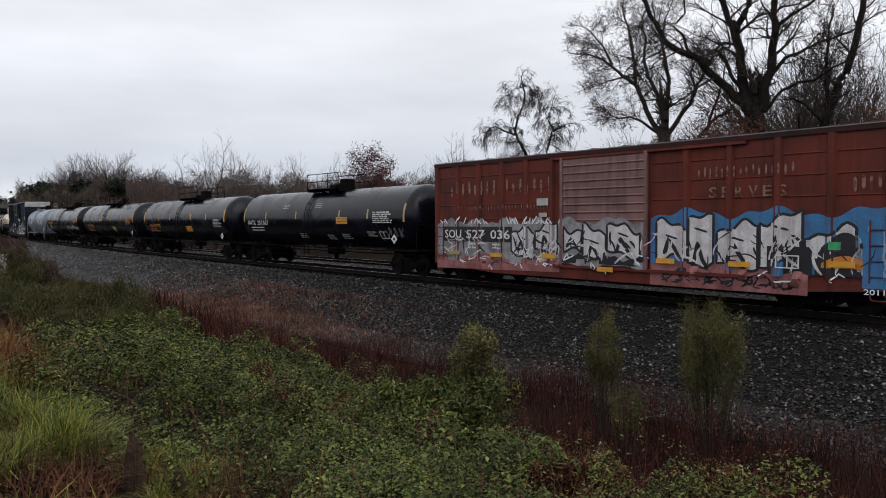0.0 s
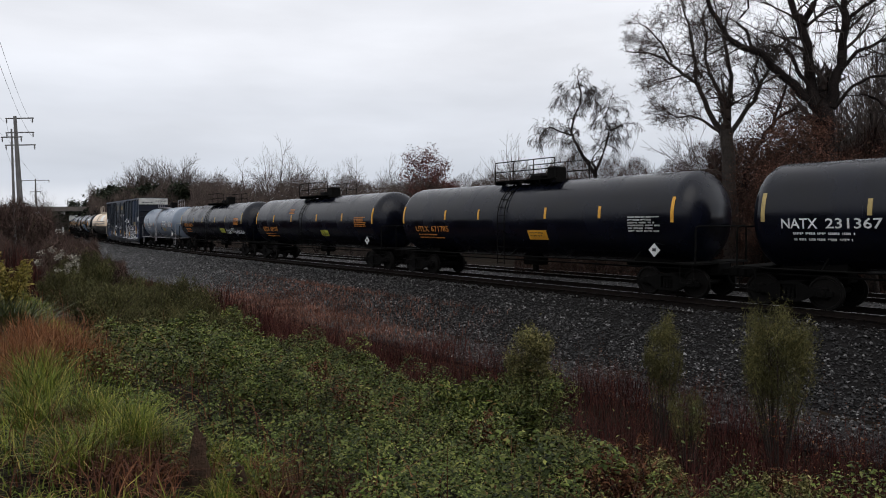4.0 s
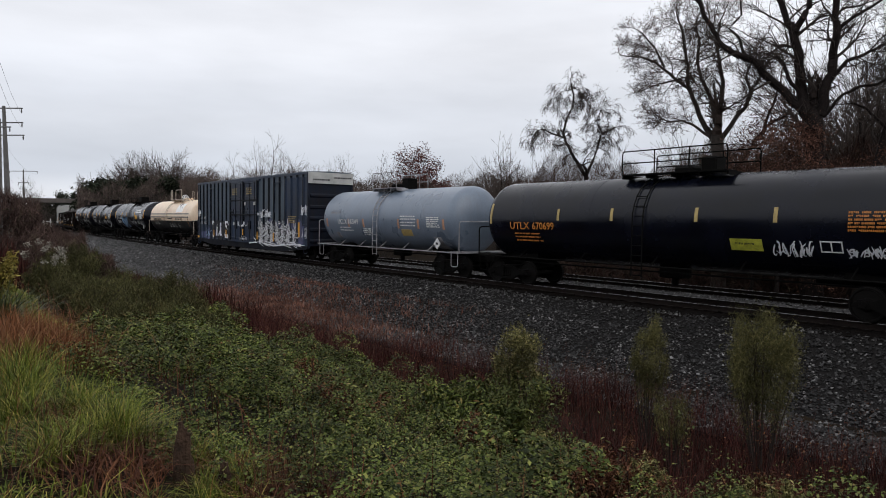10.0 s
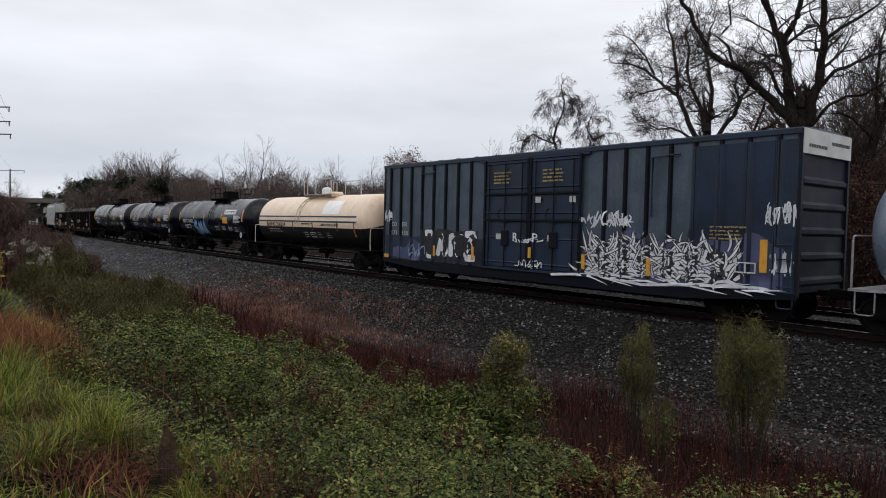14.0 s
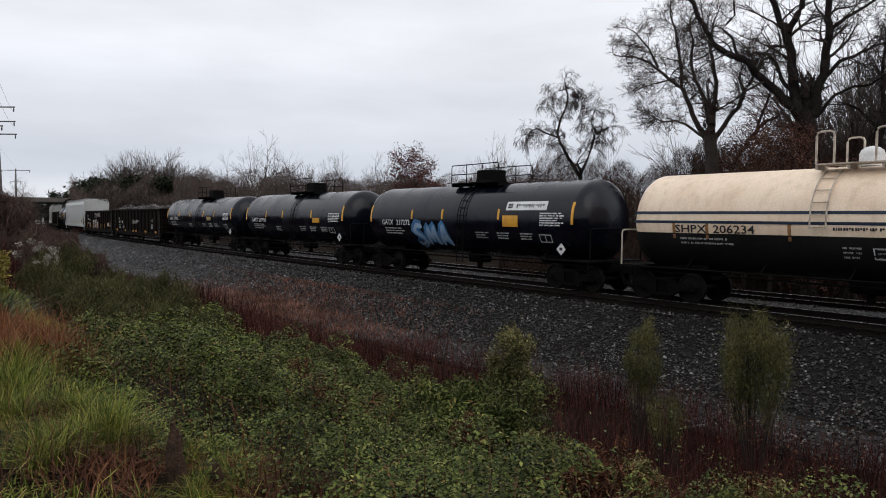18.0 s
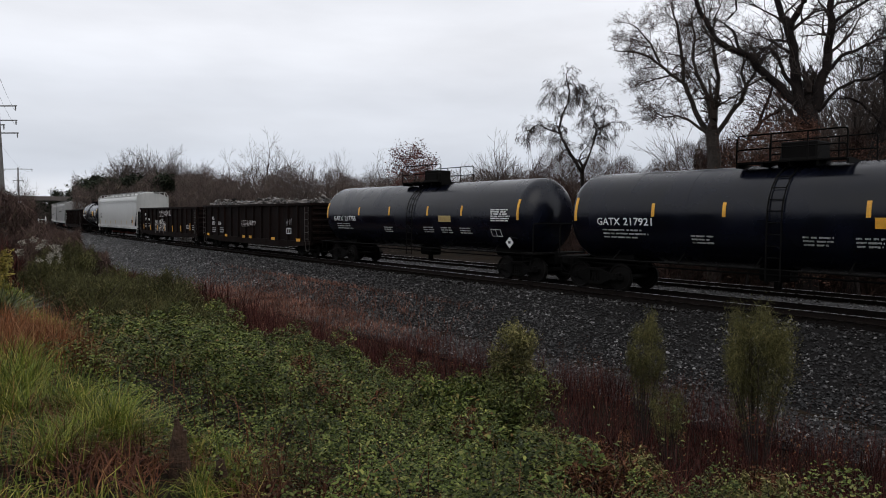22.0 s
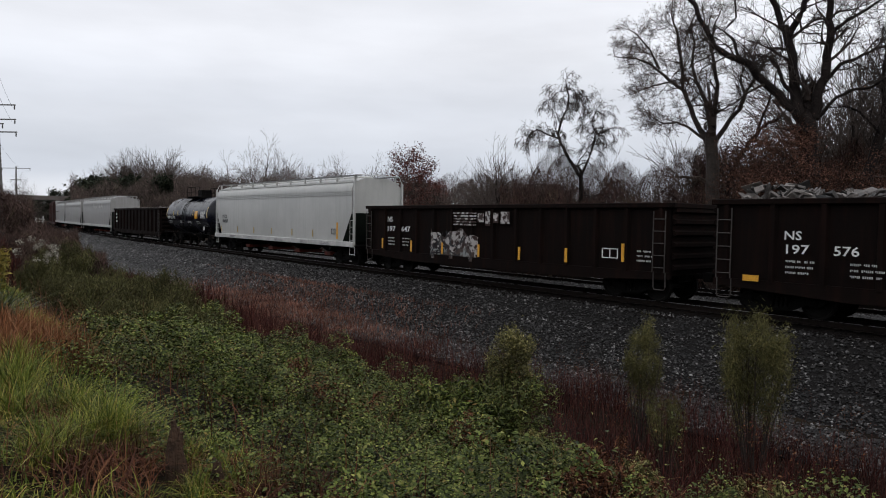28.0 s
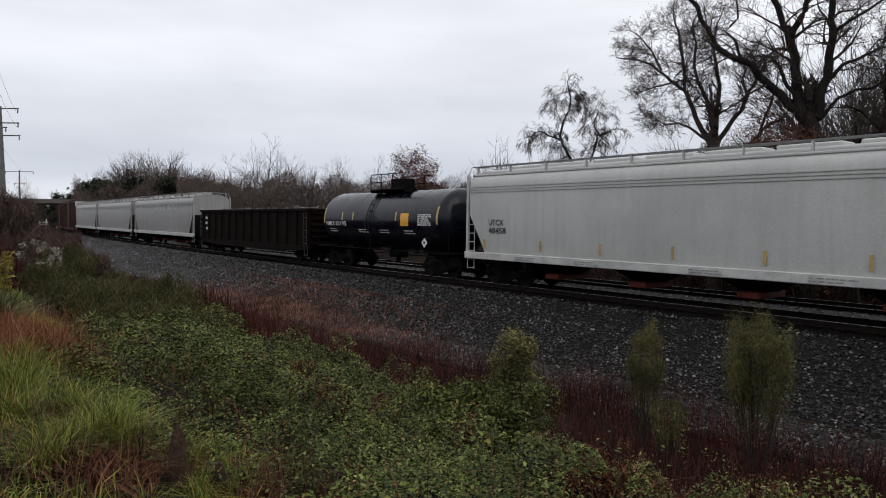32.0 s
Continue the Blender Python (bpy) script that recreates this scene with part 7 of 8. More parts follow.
def build_tall_weeds():
    n = 2600
    s, lat = strewn(n, -30, 6, 7.5, 13.0, 0.4)
    x, y = on_line(s, lat)
    k = RNG.uniform(0, 1, n) < lumps(x, y, 1.1, 9.0) ** 1.5
    x, y = x[k], y[k]
    P = np.stack([x, y, height(x, y)], 1)
    V = blades(P, 1.15, 0.012, 0.3, droop=0.2, rows=3)
    stuff("tall_weeds", grid_mesh("tall_weeds", V, M_DEAD), "tall thin dead weed stems in the ditch", "dead grass")
    T = V[:, -1].mean(1)
    Q = np.repeat(T, 14, 0) + RNG.normal(0, 1, (len(T) * 14, 3)) * np.array([0.05, 0.05, 0.14])
    stuff("weed_seeds", poly_mesh("weed_seeds", leaves(Q, 0.022, 0.1, 1.5, simple=True), M_RUSSET), "small dry seed clusters on the weed stems", "dead grass")


build_tall_weeds()
build_bramble()
build_grass()
build_stalks()


def build_stones():
    n = 160000
    u = RNG.uniform(0, 1, n)
    s = 8 - 128 * u ** 1.9
    lat = 1.75 + 5.4 * RNG.uniform(0, 1, n) ** 0.72 + RNG.normal(0, 0.08, n)
    x, y = on_line(s, lat)
    m = 22000   # some lie between the rails of the second track
    s[:m] = 8 - 90 * RNG.uniform(0, 1, m) ** 1.5
    lat[:m] = RNG.uniform(-5.7, -2.0, m)
    x, y = on_line(s, lat)
    z = np.interp(lat, (-5.7, -2.6, -1.9, 1.5, 1.6, 2.3, 5.2, 7.4), (-0.165, -0.165, -0.23, -0.19, -0.195, -0.235, -1.65, -1.77))
    far = np.clip(np.hypot(x, y) / 60, 0, 1.8)
    r = (0.02 + 0.026 * RNG.uniform(0, 1, n) ** 2) * (1 + 0.8 * far + 0.6 * far ** 3)
    # eight-sided lumps: six jittered corners each
    base = np.array([(1, 0, 0), (0, 1, 0), (-1, 0, 0), (0, -1, 0), (0, 0, 0.8), (0, 0, -0.8)], float)
    V = base[None] * RNG.uniform(0.6, 1.25, (n, 6, 1)) + RNG.normal(0, 0.12, (n, 6, 3))
    a = RNG.uniform(0, 6.28, n)
    t = RNG.uniform(-0.6, 0.6, n)
    ca, sa, ct, st = np.cos(a), np.sin(a), np.cos(t), np.sin(t)
    X, Y, Z = V[..., 0].copy(), V[..., 1].copy(), V[..., 2].copy()
    Y, Z = Y * ct[:, None] - Z * st[:, None], Y * st[:, None] + Z * ct[:, None]
    X, Y = X * ca[:, None] - Y * sa[:, None], X * sa[:, None] + Y * ca[:, None]
    V = np.stack([X, Y, Z], 2) * r[:, None, None] + np.stack([x, y, z + r * 0.2], 1)[:, None, :]
    me = bpy.data.meshes.new("ballast_stones")
    tri = np.array([(0, 1, 4), (1, 2, 4), (2, 3, 4), (3, 0, 4)])   # the undersides lie in the bed
    me.vertices.add(n * 6)
    me.vertices.foreach_set("co", V.reshape(-1).astype(np.float32))
    idx = ((np.arange(n) * 6)[:, None, None] + tri[None]).reshape(-1).astype(np.int32)
    me.loops.add(len(idx))
    me.loops.foreach_set("vertex_index", idx)
    me.polygons.add(n * 4)
    me.polygons.foreach_set("loop_start", np.arange(0, len(idx), 3, dtype=np.int32))
    me.polygons.foreach_set("loop_total", np.full(n * 4, 3, dtype=np.int32))
    me.materials.append(M_STONES)
    me.update(calc_edges=True)
    stuff("ballast_stones", me, "loose grey granite ballast stones on the shoulder", "ballast")


build_stones()


def feathery_bush(name, label, az, d, h, w, mat, n=900, leaf=0.05, stems=14, seed=1, low=0.15):
    """An upright bush: thin stems and many small narrow leaves, densest above."""
    rng = np.random.default_rng(seed)
    x0, y0 = polar(az, d)
    ob = thing(name, label, "bush", at=Matrix.Translation((x0, y0, hz(x0, y0) - 0.05)))
    g = Geo()
    P = []
    for i in range(stems):
        a, q = rng.uniform(0, 6.28), rng.uniform(0, 1) ** 0.6
        tip = np.array([math.cos(a) * q * w / 2, math.sin(a) * q * w / 2, h * rng.uniform(0.72, 1.0) * (1 - 0.25 * q)])
        b = np.array([math.cos(a) * q * w * 0.08, math.sin(a) * q * w * 0.08, 0])
        mid = b * 0.4 + tip * 0.55 + np.array([0, 0, 0.05 * h])
        g.tube([b, mid, tip], [0.016, 0.011, 0.004], 4)
        m = n // stems
        u = low + (1 - low) * rng.uniform(0, 1, m) ** 0.75
        c = b[None] * ((1 - u) ** 2)[:, None] + 2 * mid[None] * (u * (1 - u))[:, None] + tip[None] * (u ** 2)[:, None]
        P.append(c + rng.normal(0, 1, (m, 3)) * (w * 0.085 * np.clip(1.15 - u * 0.8, 0.15, 1))[:, None] * np.array([1, 1, 1.6]))
    P = np.concatenate(P)
    if low > 0.3:   # a rounded crown of clumps on bare stems
        k = 38
        q = rng.normal(0, 1, (k, 3))
        q *= (rng.uniform(0.2, 1, k) ** 0.4 / np.linalg.norm(q, axis=1))[:, None]
        C = q * np.array([w * 0.42, w * 0.42, h * (1 - low) * 0.44]) + np.array([0, 0, h * (1 + low) / 2])
        P = np.concatenate([C[rng.integers(0, k, n * 3 // 4)] + rng.normal(0, 1, (n * 3 // 4, 3)) * w * np.array([0.06, 0.06, 0.1]), P[::7]])
    part("stem", g, M_TWIG, ob)
    if mat in (M_FEATHER, M_BROOM):
        me = sticks_mesh("foliage", P, leaf * 2.2, leaf * 0.28, mat, rng, 0.5)
    else:
        me = poly_mesh("foliage", leaves(P, leaf, 0.2, 2.0, rng, True), mat)
    part("foliage", me, mat, ob)
    return ob


def seed_heads(az, d, h, w, n, seed):
    """A shrub whose twigs end in small fluffy white clusters."""
    ob = feathery_bush("seeding_bush", "green shrub with pale fluffy seed heads", az, d, h * 0.85, w, M_BROOM, 4200, 0.06, 24, seed, 0.1)
    rng = np.random.default_rng(seed + 1)
    P = []
    for i in range(n):
        a, q = rng.uniform(0, 6.28), rng.uniform(0, 1) ** 0.5
        c = np.array([math.cos(a) * q * w / 2, math.sin(a) * q * w / 2, h * rng.uniform(0.7, 1.05)])
        P.append(c + rng.normal(0, 1, (50, 3)) * np.array([0.05, 0.05, 0.04]))
    part("seed_fluff", poly_mesh("seed_fluff", leaves(np.concatenate(P), 0.04, 0.2, 1.3, rng, True), M_SEEDHEAD), M_SEEDHEAD, ob)
    tagged([c for c in ob.children if c.name.startswith("seed_fluff")][0], "white fluffy seed heads", kind="stuff")


feathery_bush("evergreen_bush", "tall feathery grey-green bush beside the ballast", 22.1, 12.6, 3.12, 1.35, M_FEATHER, 26000, 0.03, 18, 2, 0.4)
feathery_bush("evergreen_bush", "slim feathery grey-green bush beside the ballast", 13.7, 12.4, 2.8, 0.8, M_FEATHER, 11000, 0.028, 9, 3, 0.45)
feathery_bush("evergreen_bush", "small feathery bush among dead stalks", 15.6, 11.9, 1.6, 0.7, M_FEATHER, 3600, 0.028, 14, 4, 0.4)
feathery_bush("yellow_bush", "pale yellow-green bush in seed at the bramble's edge", 3.4, 11.4, 2.15, 0.95, M_YELLOWGREEN, 9000, 0.03, 30, 5, 0.5)
feathery_bush("leafy_bush", "rounded olive-green bush under the pale one", 2.6, 11.2, 1.5, 1.9, M_SHOOT, 9000, 0.036, 34, 17, 0.05)
feathery_bush("leafy_bush", "rounded green bush in the bramble", 0.3, 10.6, 1.25, 1.7, M_BRAMBLE, 6500, 0.05, 30, 6, 0.05)
feathery_bush("leafy_bush", "rounded green bush in the bramble", -1.8, 12.0, 1.1, 1.5, M_BRAMBLE, 5000, 0.055, 24, 7, 0.05)
feathery_bush("broom_shrub", "soft dark green broom shrub beside the line", -24.6, 20.5, 2.0, 1.9, M_BROOM, 12000, 0.062, 40, 8, 0.12)
feathery_bush("broom_shrub", "soft dark green broom shrub beside the line", -26.4, 22.5, 1.7, 1.7, M_BROOM, 8000, 0.062, 36, 9, 0.12)
feathery_bush("broom_shrub", "soft dark green broom shrub beside the line", -31.2, 23.0, 1.9, 1.7, M_BROOM, 8000, 0.062, 30, 10, 0.12)
feathery_bush("broom_shrub", "soft dark green broom shrub beside the line", -28.2, 24.5, 1.5, 1.6, M_BROOM, 6000, 0.062, 30, 13, 0.12)
feathery_bush("golden_bush", "golden yellow-green bush at the bank's end", -36.6, 17.0, 1.5, 1.5, M_GOLD, 6000, 0.05, 26, 14, 0.1)
feathery_bush("golden_bush", "golden yellow-green bush at the bank's end", -38.4, 15.5, 1.5, 1.4, M_GOLD, 6000, 0.05, 26, 15, 0.1)
for i, (az, d, h, w) in enumerate(((-22.6, 21.0, 1.35, 2.2), (-24.0, 18.6, 1.2, 2.2), (-26.6, 19.5, 1.6, 2.6), (-28.8, 20.6, 1.5, 2.4), (-30.4, 18.2, 1.2, 2.2), (-27.6, 16.6, 0.9, 2.2))):
    feathery_bush("broom_shrub", "spreading olive-green broom shrub beside the line", az, d, h, w, M_BROOM, 9000, 0.055, 36, 380 + i, 0.08)
seed_heads(-33.2, 21.5, 1.75, 1.1, 11, 11)
seed_heads(-31.9, 22.3, 1.5, 0.9, 6, 16)


for i in range(16):
    rr = random.Random(200 + i)
    brown = rr.random() < 0.45
    feathery_bush("scrub_plant", "small russet scrub plant in the ditch" if brown else "small yellow-green scrub plant in the ditch", rr.uniform(4, 31), rr.uniform(8.0, 10.4), rr.uniform(0.7, 1.15), rr.uniform(0.5, 0.9), M_RUSSET if brown else M_YELLOWGREEN, 1300, 0.034, 10, 210 + i, 0.2)
for i in range(10):
    rr = random.Random(240 + i)
    feathery_bush("scrub_plant", "small russet scrub plant among the bramble", rr.uniform(-22, 3), rr.uniform(9.0, 15.0), rr.uniform(0.7, 1.1), rr.uniform(0.6, 1.2), M_RUSSET, 1500, 0.036, 12, 250 + i, 0.2)


def rust_patch():
    rng = np.random.default_rng(77)
    n = 13000
    s = np.minimum(rng.normal(-31, 6.0, n), -18 - rng.uniform(0, 5, n))
    lat = np.clip(rng.normal(6.8, 1.9, n), 3.6, 10.5)
    x, y = on_line(s, lat)
    z = np.where(lat < 7.4, np.interp(lat, (1.6, 2.3, 5.2, 7.4), (-0.2, -0.24, -1.65, -1.77)), height(x, y))
    stuff("rusty_weeds", grid_mesh("rusty_weeds", blades(np.stack([x, y, z], 1), 0.3, 0.03, 1.2, rng, droop=0.9), M_RUSTWEED), "dry rust-coloured weeds over the ballast shoulder", "dead grass")


rust_patch()


def tuft(name, label, az, d, length, mat, n=400, width=0.012, spread=0.3, seed=1, lean=1.0, category="grass"):
    rng = np.random.default_rng(seed)
    x0, y0 = polar(az, d)
    q = rng.normal(0, spread, (n, 2))
    P = np.stack([q[:, 0], q[:, 1], np.zeros(n)], 1)
    ob = new(name, grid_mesh(name, blades(P, length, width, lean, rng, droop=0.8), mat))
    ob.matrix_basis = Matrix.Translation((x0, y0, hz(x0, y0)))
    return tagged(ob, label, category)


for i, (az, d, ln, sp) in enumerate(((-33.6, 10.0, 0.5, 0.2), (-32.2, 8.9, 0.45, 0.14), (-31.4, 9.0, 0.32, 0.14), (-33.0, 9.4, 0.5, 0.14))):
    tuft("broom_grass", "orange dead broom grass tuft on the bank", az, d, ln, M_ORANGE_GRASS, 420, 0.01, sp, 20 + i, 0.8)
for i in range(5):
    rr = random.Random(420 + i)
    tuft("broom_grass", "orange dead broom grass tuft on the bank", rr.uniform(-36.5, -33.6), rr.uniform(8.4, 10.6), rr.uniform(0.35, 0.6), M_ORANGE_GRASS, 300, 0.011, rr.uniform(0.1, 0.2), 440 + i, 0.9)
tuft("blade_plant", "dark green clump of long arching blades", -36.0, 12.4, 0.75, M_ARCHING, 420, 0.036, 0.12, 31, 1.15, "plant")
tuft("blade_plant", "dark green clump of long arching blades", -37.6, 12.6, 0.8, M_ARCHING, 360, 0.036, 0.12, 32, 1.15, "plant")
for i in range(26):
    rr = random.Random(50 + i)
    az, d = rr.uniform(-36, -19), rr.uniform(4.6, 8.8)
    s_, lat_ = offset(*polar(az, d))
    if lat_[0] < grass_lat(s_)[0] + 0.15 or (-25.6 < az < -19 and d < 6.5):
        continue
    tuft("grass_clump", "long green grass clump on the bank", az, d, rr.uniform(0.32, 0.5), M_GRASS, 320, 0.009, 0.09, 60 + i, 1.3)


for i, (az, d, ln) in enumerate(((-22.4, 5.7, 0.32), (-19.3, 5.2, 0.3), (-25.8, 6.3, 0.3), (-31.6, 5.6, 0.3), (-21.8, 5.0, 0.22), (-33.0, 5.3, 0.32))):
    tuft("grass_clump", "arching green grass clump near the stumps", az, d, ln, M_GRASS, 260, 0.009, 0.08, 460 + i, 1.6)


def tree_stump(az, d, h, r, seed):
    x0, y0 = polar(az, d)
    rng = random.Random(seed)
    g = Geo()
    for k in range(9):
        a = k * 2.4
        q = r * 0.55 * (k / 9) ** 0.5
        hh = h * (rng.uniform(0.8, 1.0) if k < 3 else rng.uniform(0.45, 0.9))
        g.tube([(q * math.cos(a), q * math.sin(a), -0.1), (q * math.cos(a) + rng.uniform(-0.01, 0.01), q * math.sin(a), hh * 0.6), (q * math.cos(a) + rng.uniform(-0.02, 0.02), q * math.sin(a), hh)], [r * 0.62, r * 0.48, r * 0.2], 7)
    ob = new("tree_stump", g.mesh("tree_stump", M_ROTTEN))
    ob.matrix_basis = Matrix.Translation((x0, y0, hz(x0, y0)))
    tagged(ob, "small rotten dark brown stump in the grass", "stump")


tree_stump(-23.7, 5.2, 0.52, 0.075, 1)
tree_stump(-20.7, 5.05, 0.27, 0.06, 2)

# ---- trees ----
def grow(levels, rng, p, d, length, r, depth, o):
    """Adds a branch and what grows from it to levels, a Geo for each of trunk and crown, and tips."""
    n = 6 if depth == 0 else 4 if depth < 3 else 3 if depth == 3 else o.get("steps", 2)
    pts, rad = [p.copy()], [r]
    dirs = []
    end = 0.5 if depth < o["depth"] else 0.25
    for i in range(n):
        d = (d + Vector((rng.gauss(0, 1), rng.gauss(0, 1), rng.gauss(0, 1))) * o["wander"] * (0.45 if depth == 0 else 1) + Vector((0, 0, o["up"] if depth < 3 else o["up_twig"]))).normalized()
        p = p + d * (length / n)
        pts.append(p.copy())
        dirs.append(d.copy())
        rad.append(max(o["thin"], r * (1 - (1 - end) * (i + 1) / n)))
    levels[0 if depth < 2 else 1].tube(pts, rad, (9, 7, 5, 3, 3, 3)[min(depth, 5)], False)
    if depth >= o["depth"]:
        levels[2].append((pts[-1], pts[-2]))
        return
    kids = o["kids"][depth]
    for k in range(kids):
        f = o["from"] + (1 - o["from"]) * (k + rng.uniform(0.1, 0.9)) / kids if depth == 0 else rng.uniform(0.25, 1.0)
        i = min(n - 1, int(f * n))
        base = pts[i].lerp(pts[i + 1], f * n - i)
        dd = dirs[i]
        side = dd.cross(Vector((rng.gauss(0, 1), rng.gauss(0, 1), rng.gauss(0, 1)))).normalized()
        ang = radians(rng.uniform(*o["angle"]))
        nd = (dd * math.cos(ang) + side * math.sin(ang)).normalized()
        rr = rad[i] * rng.uniform(0.45, 0.68)
        grow(levels, rng, base, nd, length * rng.uniform(*o["ratio"]), max(o["thin"], rr), depth + 1, o)
    if depth > 0 or o.get("leader", True):
        grow(levels, rng, pts[-1], dirs[-1], length * rng.uniform(0.55, 0.75), max(o["thin"], rad[-1] * 0.9), depth + 1, o)


def limb(levels, rng, pts, r0, r1, kids, reach, o):
    """A heavy crooked limb through pts, with side branches of about the length reach."""
    fine = []
    for a, b in zip(pts[:-1], pts[1:]):
        for k in range(3):
            fine.append(a.lerp(b, k / 3) + Vector((rng.gauss(0, 1), rng.gauss(0, 1), rng.gauss(0, 1))) * min(0.05, r1 * 0.5) * (1 if k else 0))
    fine.append(pts[-1])
    n = len(fine)
    rad = [r0 + (r1 - r0) * (i / (n - 1)) ** 0.8 for i in range(n)]
    levels[0].tube(fine, rad, 9, False)
    for k in range(kids):
        i = min(n - 2, int(n * (0.22 + 0.78 * (k + rng.random()) / kids)))
        dd = (fine[i + 1] - fine[i]).normalized()
        side = dd.cross(Vector((rng.gauss(0, 1), rng.gauss(0, 1), rng.gauss(0, 1)))).normalized()
        ang = radians(rng.uniform(*o["angle"]))
        grow(levels, rng, fine[i], (dd * math.cos(ang) + side * math.sin(ang)).normalized(), reach * rng.uniform(0.6, 1.2), max(o["thin"], rad[i] * rng.uniform(0.3, 0.5)), 2, o)
    d = (fine[-1] - fine[-2]).normalized()
    grow(levels, rng, fine[-1], d, reach, r1 * 0.9, 2, o)


BASE = dict(depth=4, kids=(5, 4, 4, 4, 3), wander=0.16, up=0.05, up_twig=0.03, thin=0.009, angle=(25, 60), ratio=(0.5, 0.75), leader=True)
BASE["from"] = 0.4


def bare_tree(name, label, at, trunks, seed, o=None, bark=None, twig=None, leaf=None, leaf_n=0, leaf_size=0.1, category="tree", group="", limbs=(), turn=0.0):
    """A leafless tree. trunks: rows of start, direction, length, radius; limbs: rows of way, radii, number and reach of branches."""
    o = {**BASE, **(o or {})}
    rng = random.Random(seed)
    levels = [Geo(), Geo(), []]
    for st, di, ln, r in trunks:
        grow(levels, rng, Vector(st), Vector(di).normalized(), ln, r, 0, o)
    for way, r0, r1, kids, reach in limbs:
        y = rng.uniform(-0.5, 0.5)
        pts = [Vector((u, y * i * 0.5 + rng.uniform(-0.15, 0.15) * min(i, 1), v)) for i, (u, v) in enumerate(way)]
        limb(levels, rng, pts, r0, r1, kids, reach, o)
    ob = thing(name, label, category, group, at=pose(at[0], at[1], at[2], 0, 0, -turn))
    part("trunk", levels[0], bark or M_BARK, ob)
    part("crown", levels[1], twig or M_TWIG, ob, smooth=False)
    if leaf_n:
        r2 = np.random.default_rng(seed)
        tips = np.array([tuple(a) for a, _ in levels[2]])
        P = tips[r2.integers(0, len(tips), leaf_n)] + r2.normal(0, 0.18, (leaf_n, 3))
        part("leaves", poly_mesh("leaves", leaves(P, leaf_size, 0.1, 1.3, r2, True), leaf), leaf, ob)
    return ob


def spot(az, d, sink=0.15):
    x, y = polar(az, d)
    return (x, y, hz(x, y) - sink)


# the large trees: crooked heavy limbs from one stout bole; each way is across and up from its foot
bare_tree("large_bare_tree", "large dark bare tree with spreading heavy limbs", spot(24.4, 34.0), [], 11,
    dict(depth=5, kids=(3, 3, 4, 4, 3), wander=0.26, up=0.05, up_twig=0.02, ratio=(0.45, 0.72), angle=(28, 68), thin=0.0045), leaf=M_BROWN_LEAF, leaf_n=500, leaf_size=0.08, turn=24.4, limbs=(
        ([(0.25, 7.8), (0.2, 8.7), (0.22, 9.2)], 0.42, 0.16, 1, 0.8),
        ([(0.45, 0), (0.42, 4.0), (0.35, 6.5), (0.2, 8.7)], 0.484, 0.39, 2, 1.4),
        ([(0.0, 8.3), (-0.9, 9.5), (-1.6, 10.2), (-2.1, 10.9), (-2.9, 11.3), (-3.6, 11.8), (-3.9, 12.4), (-4.3, 13.1), (-5.1, 14.8)], 0.211, 0.0858, 13, 1.4),
        ([(-2.6, 11.1), (-2.8, 12.0), (-3.3, 12.6), (-2.8, 13.2), (-2.9, 14.1)], 0.0702, 0.039, 6, 1.1),
        ([(0.0, 8.4), (-0.3, 9.8), (-0.4, 11.1), (-0.7, 12.1), (-1.0, 12.9), (-1.6, 14.4)], 0.257, 0.109, 9, 1.5),
        ([(-0.6, 12.0), (-0.2, 12.9), (0.0, 13.6), (0.1, 14.6)], 0.156, 0.0936, 5, 1.4),
        ([(-0.3, 9.4), (-0.8, 10.1), (-1.0, 10.8), (-1.4, 11.3), (-1.8, 11.4)], 0.101, 0.0468, 7, 1.0),
        ([(0.5, 8.4), (0.7, 9.8), (0.9, 10.7), (1.0, 11.7), (0.9, 12.4), (0.9, 14.5)], 0.234, 0.117, 9, 1.5),
        ([(1.0, 11.8), (1.4, 12.3), (2.0, 12.7), (2.9, 13.3)], 0.101, 0.0468, 7, 1.3),
        ([(0.8, 9.9), (1.4, 10.6), (2.0, 10.8), (2.6, 11.1), (3.8, 11.4)], 0.0936, 0.0468, 9, 1.2),
        ([(0.6, 8.3), (1.3, 9.2), (1.9, 9.5), (2.5, 9.5), (3.1, 9.9), (3.7, 10.2)], 0.078, 0.039, 9, 1.2),
    ))
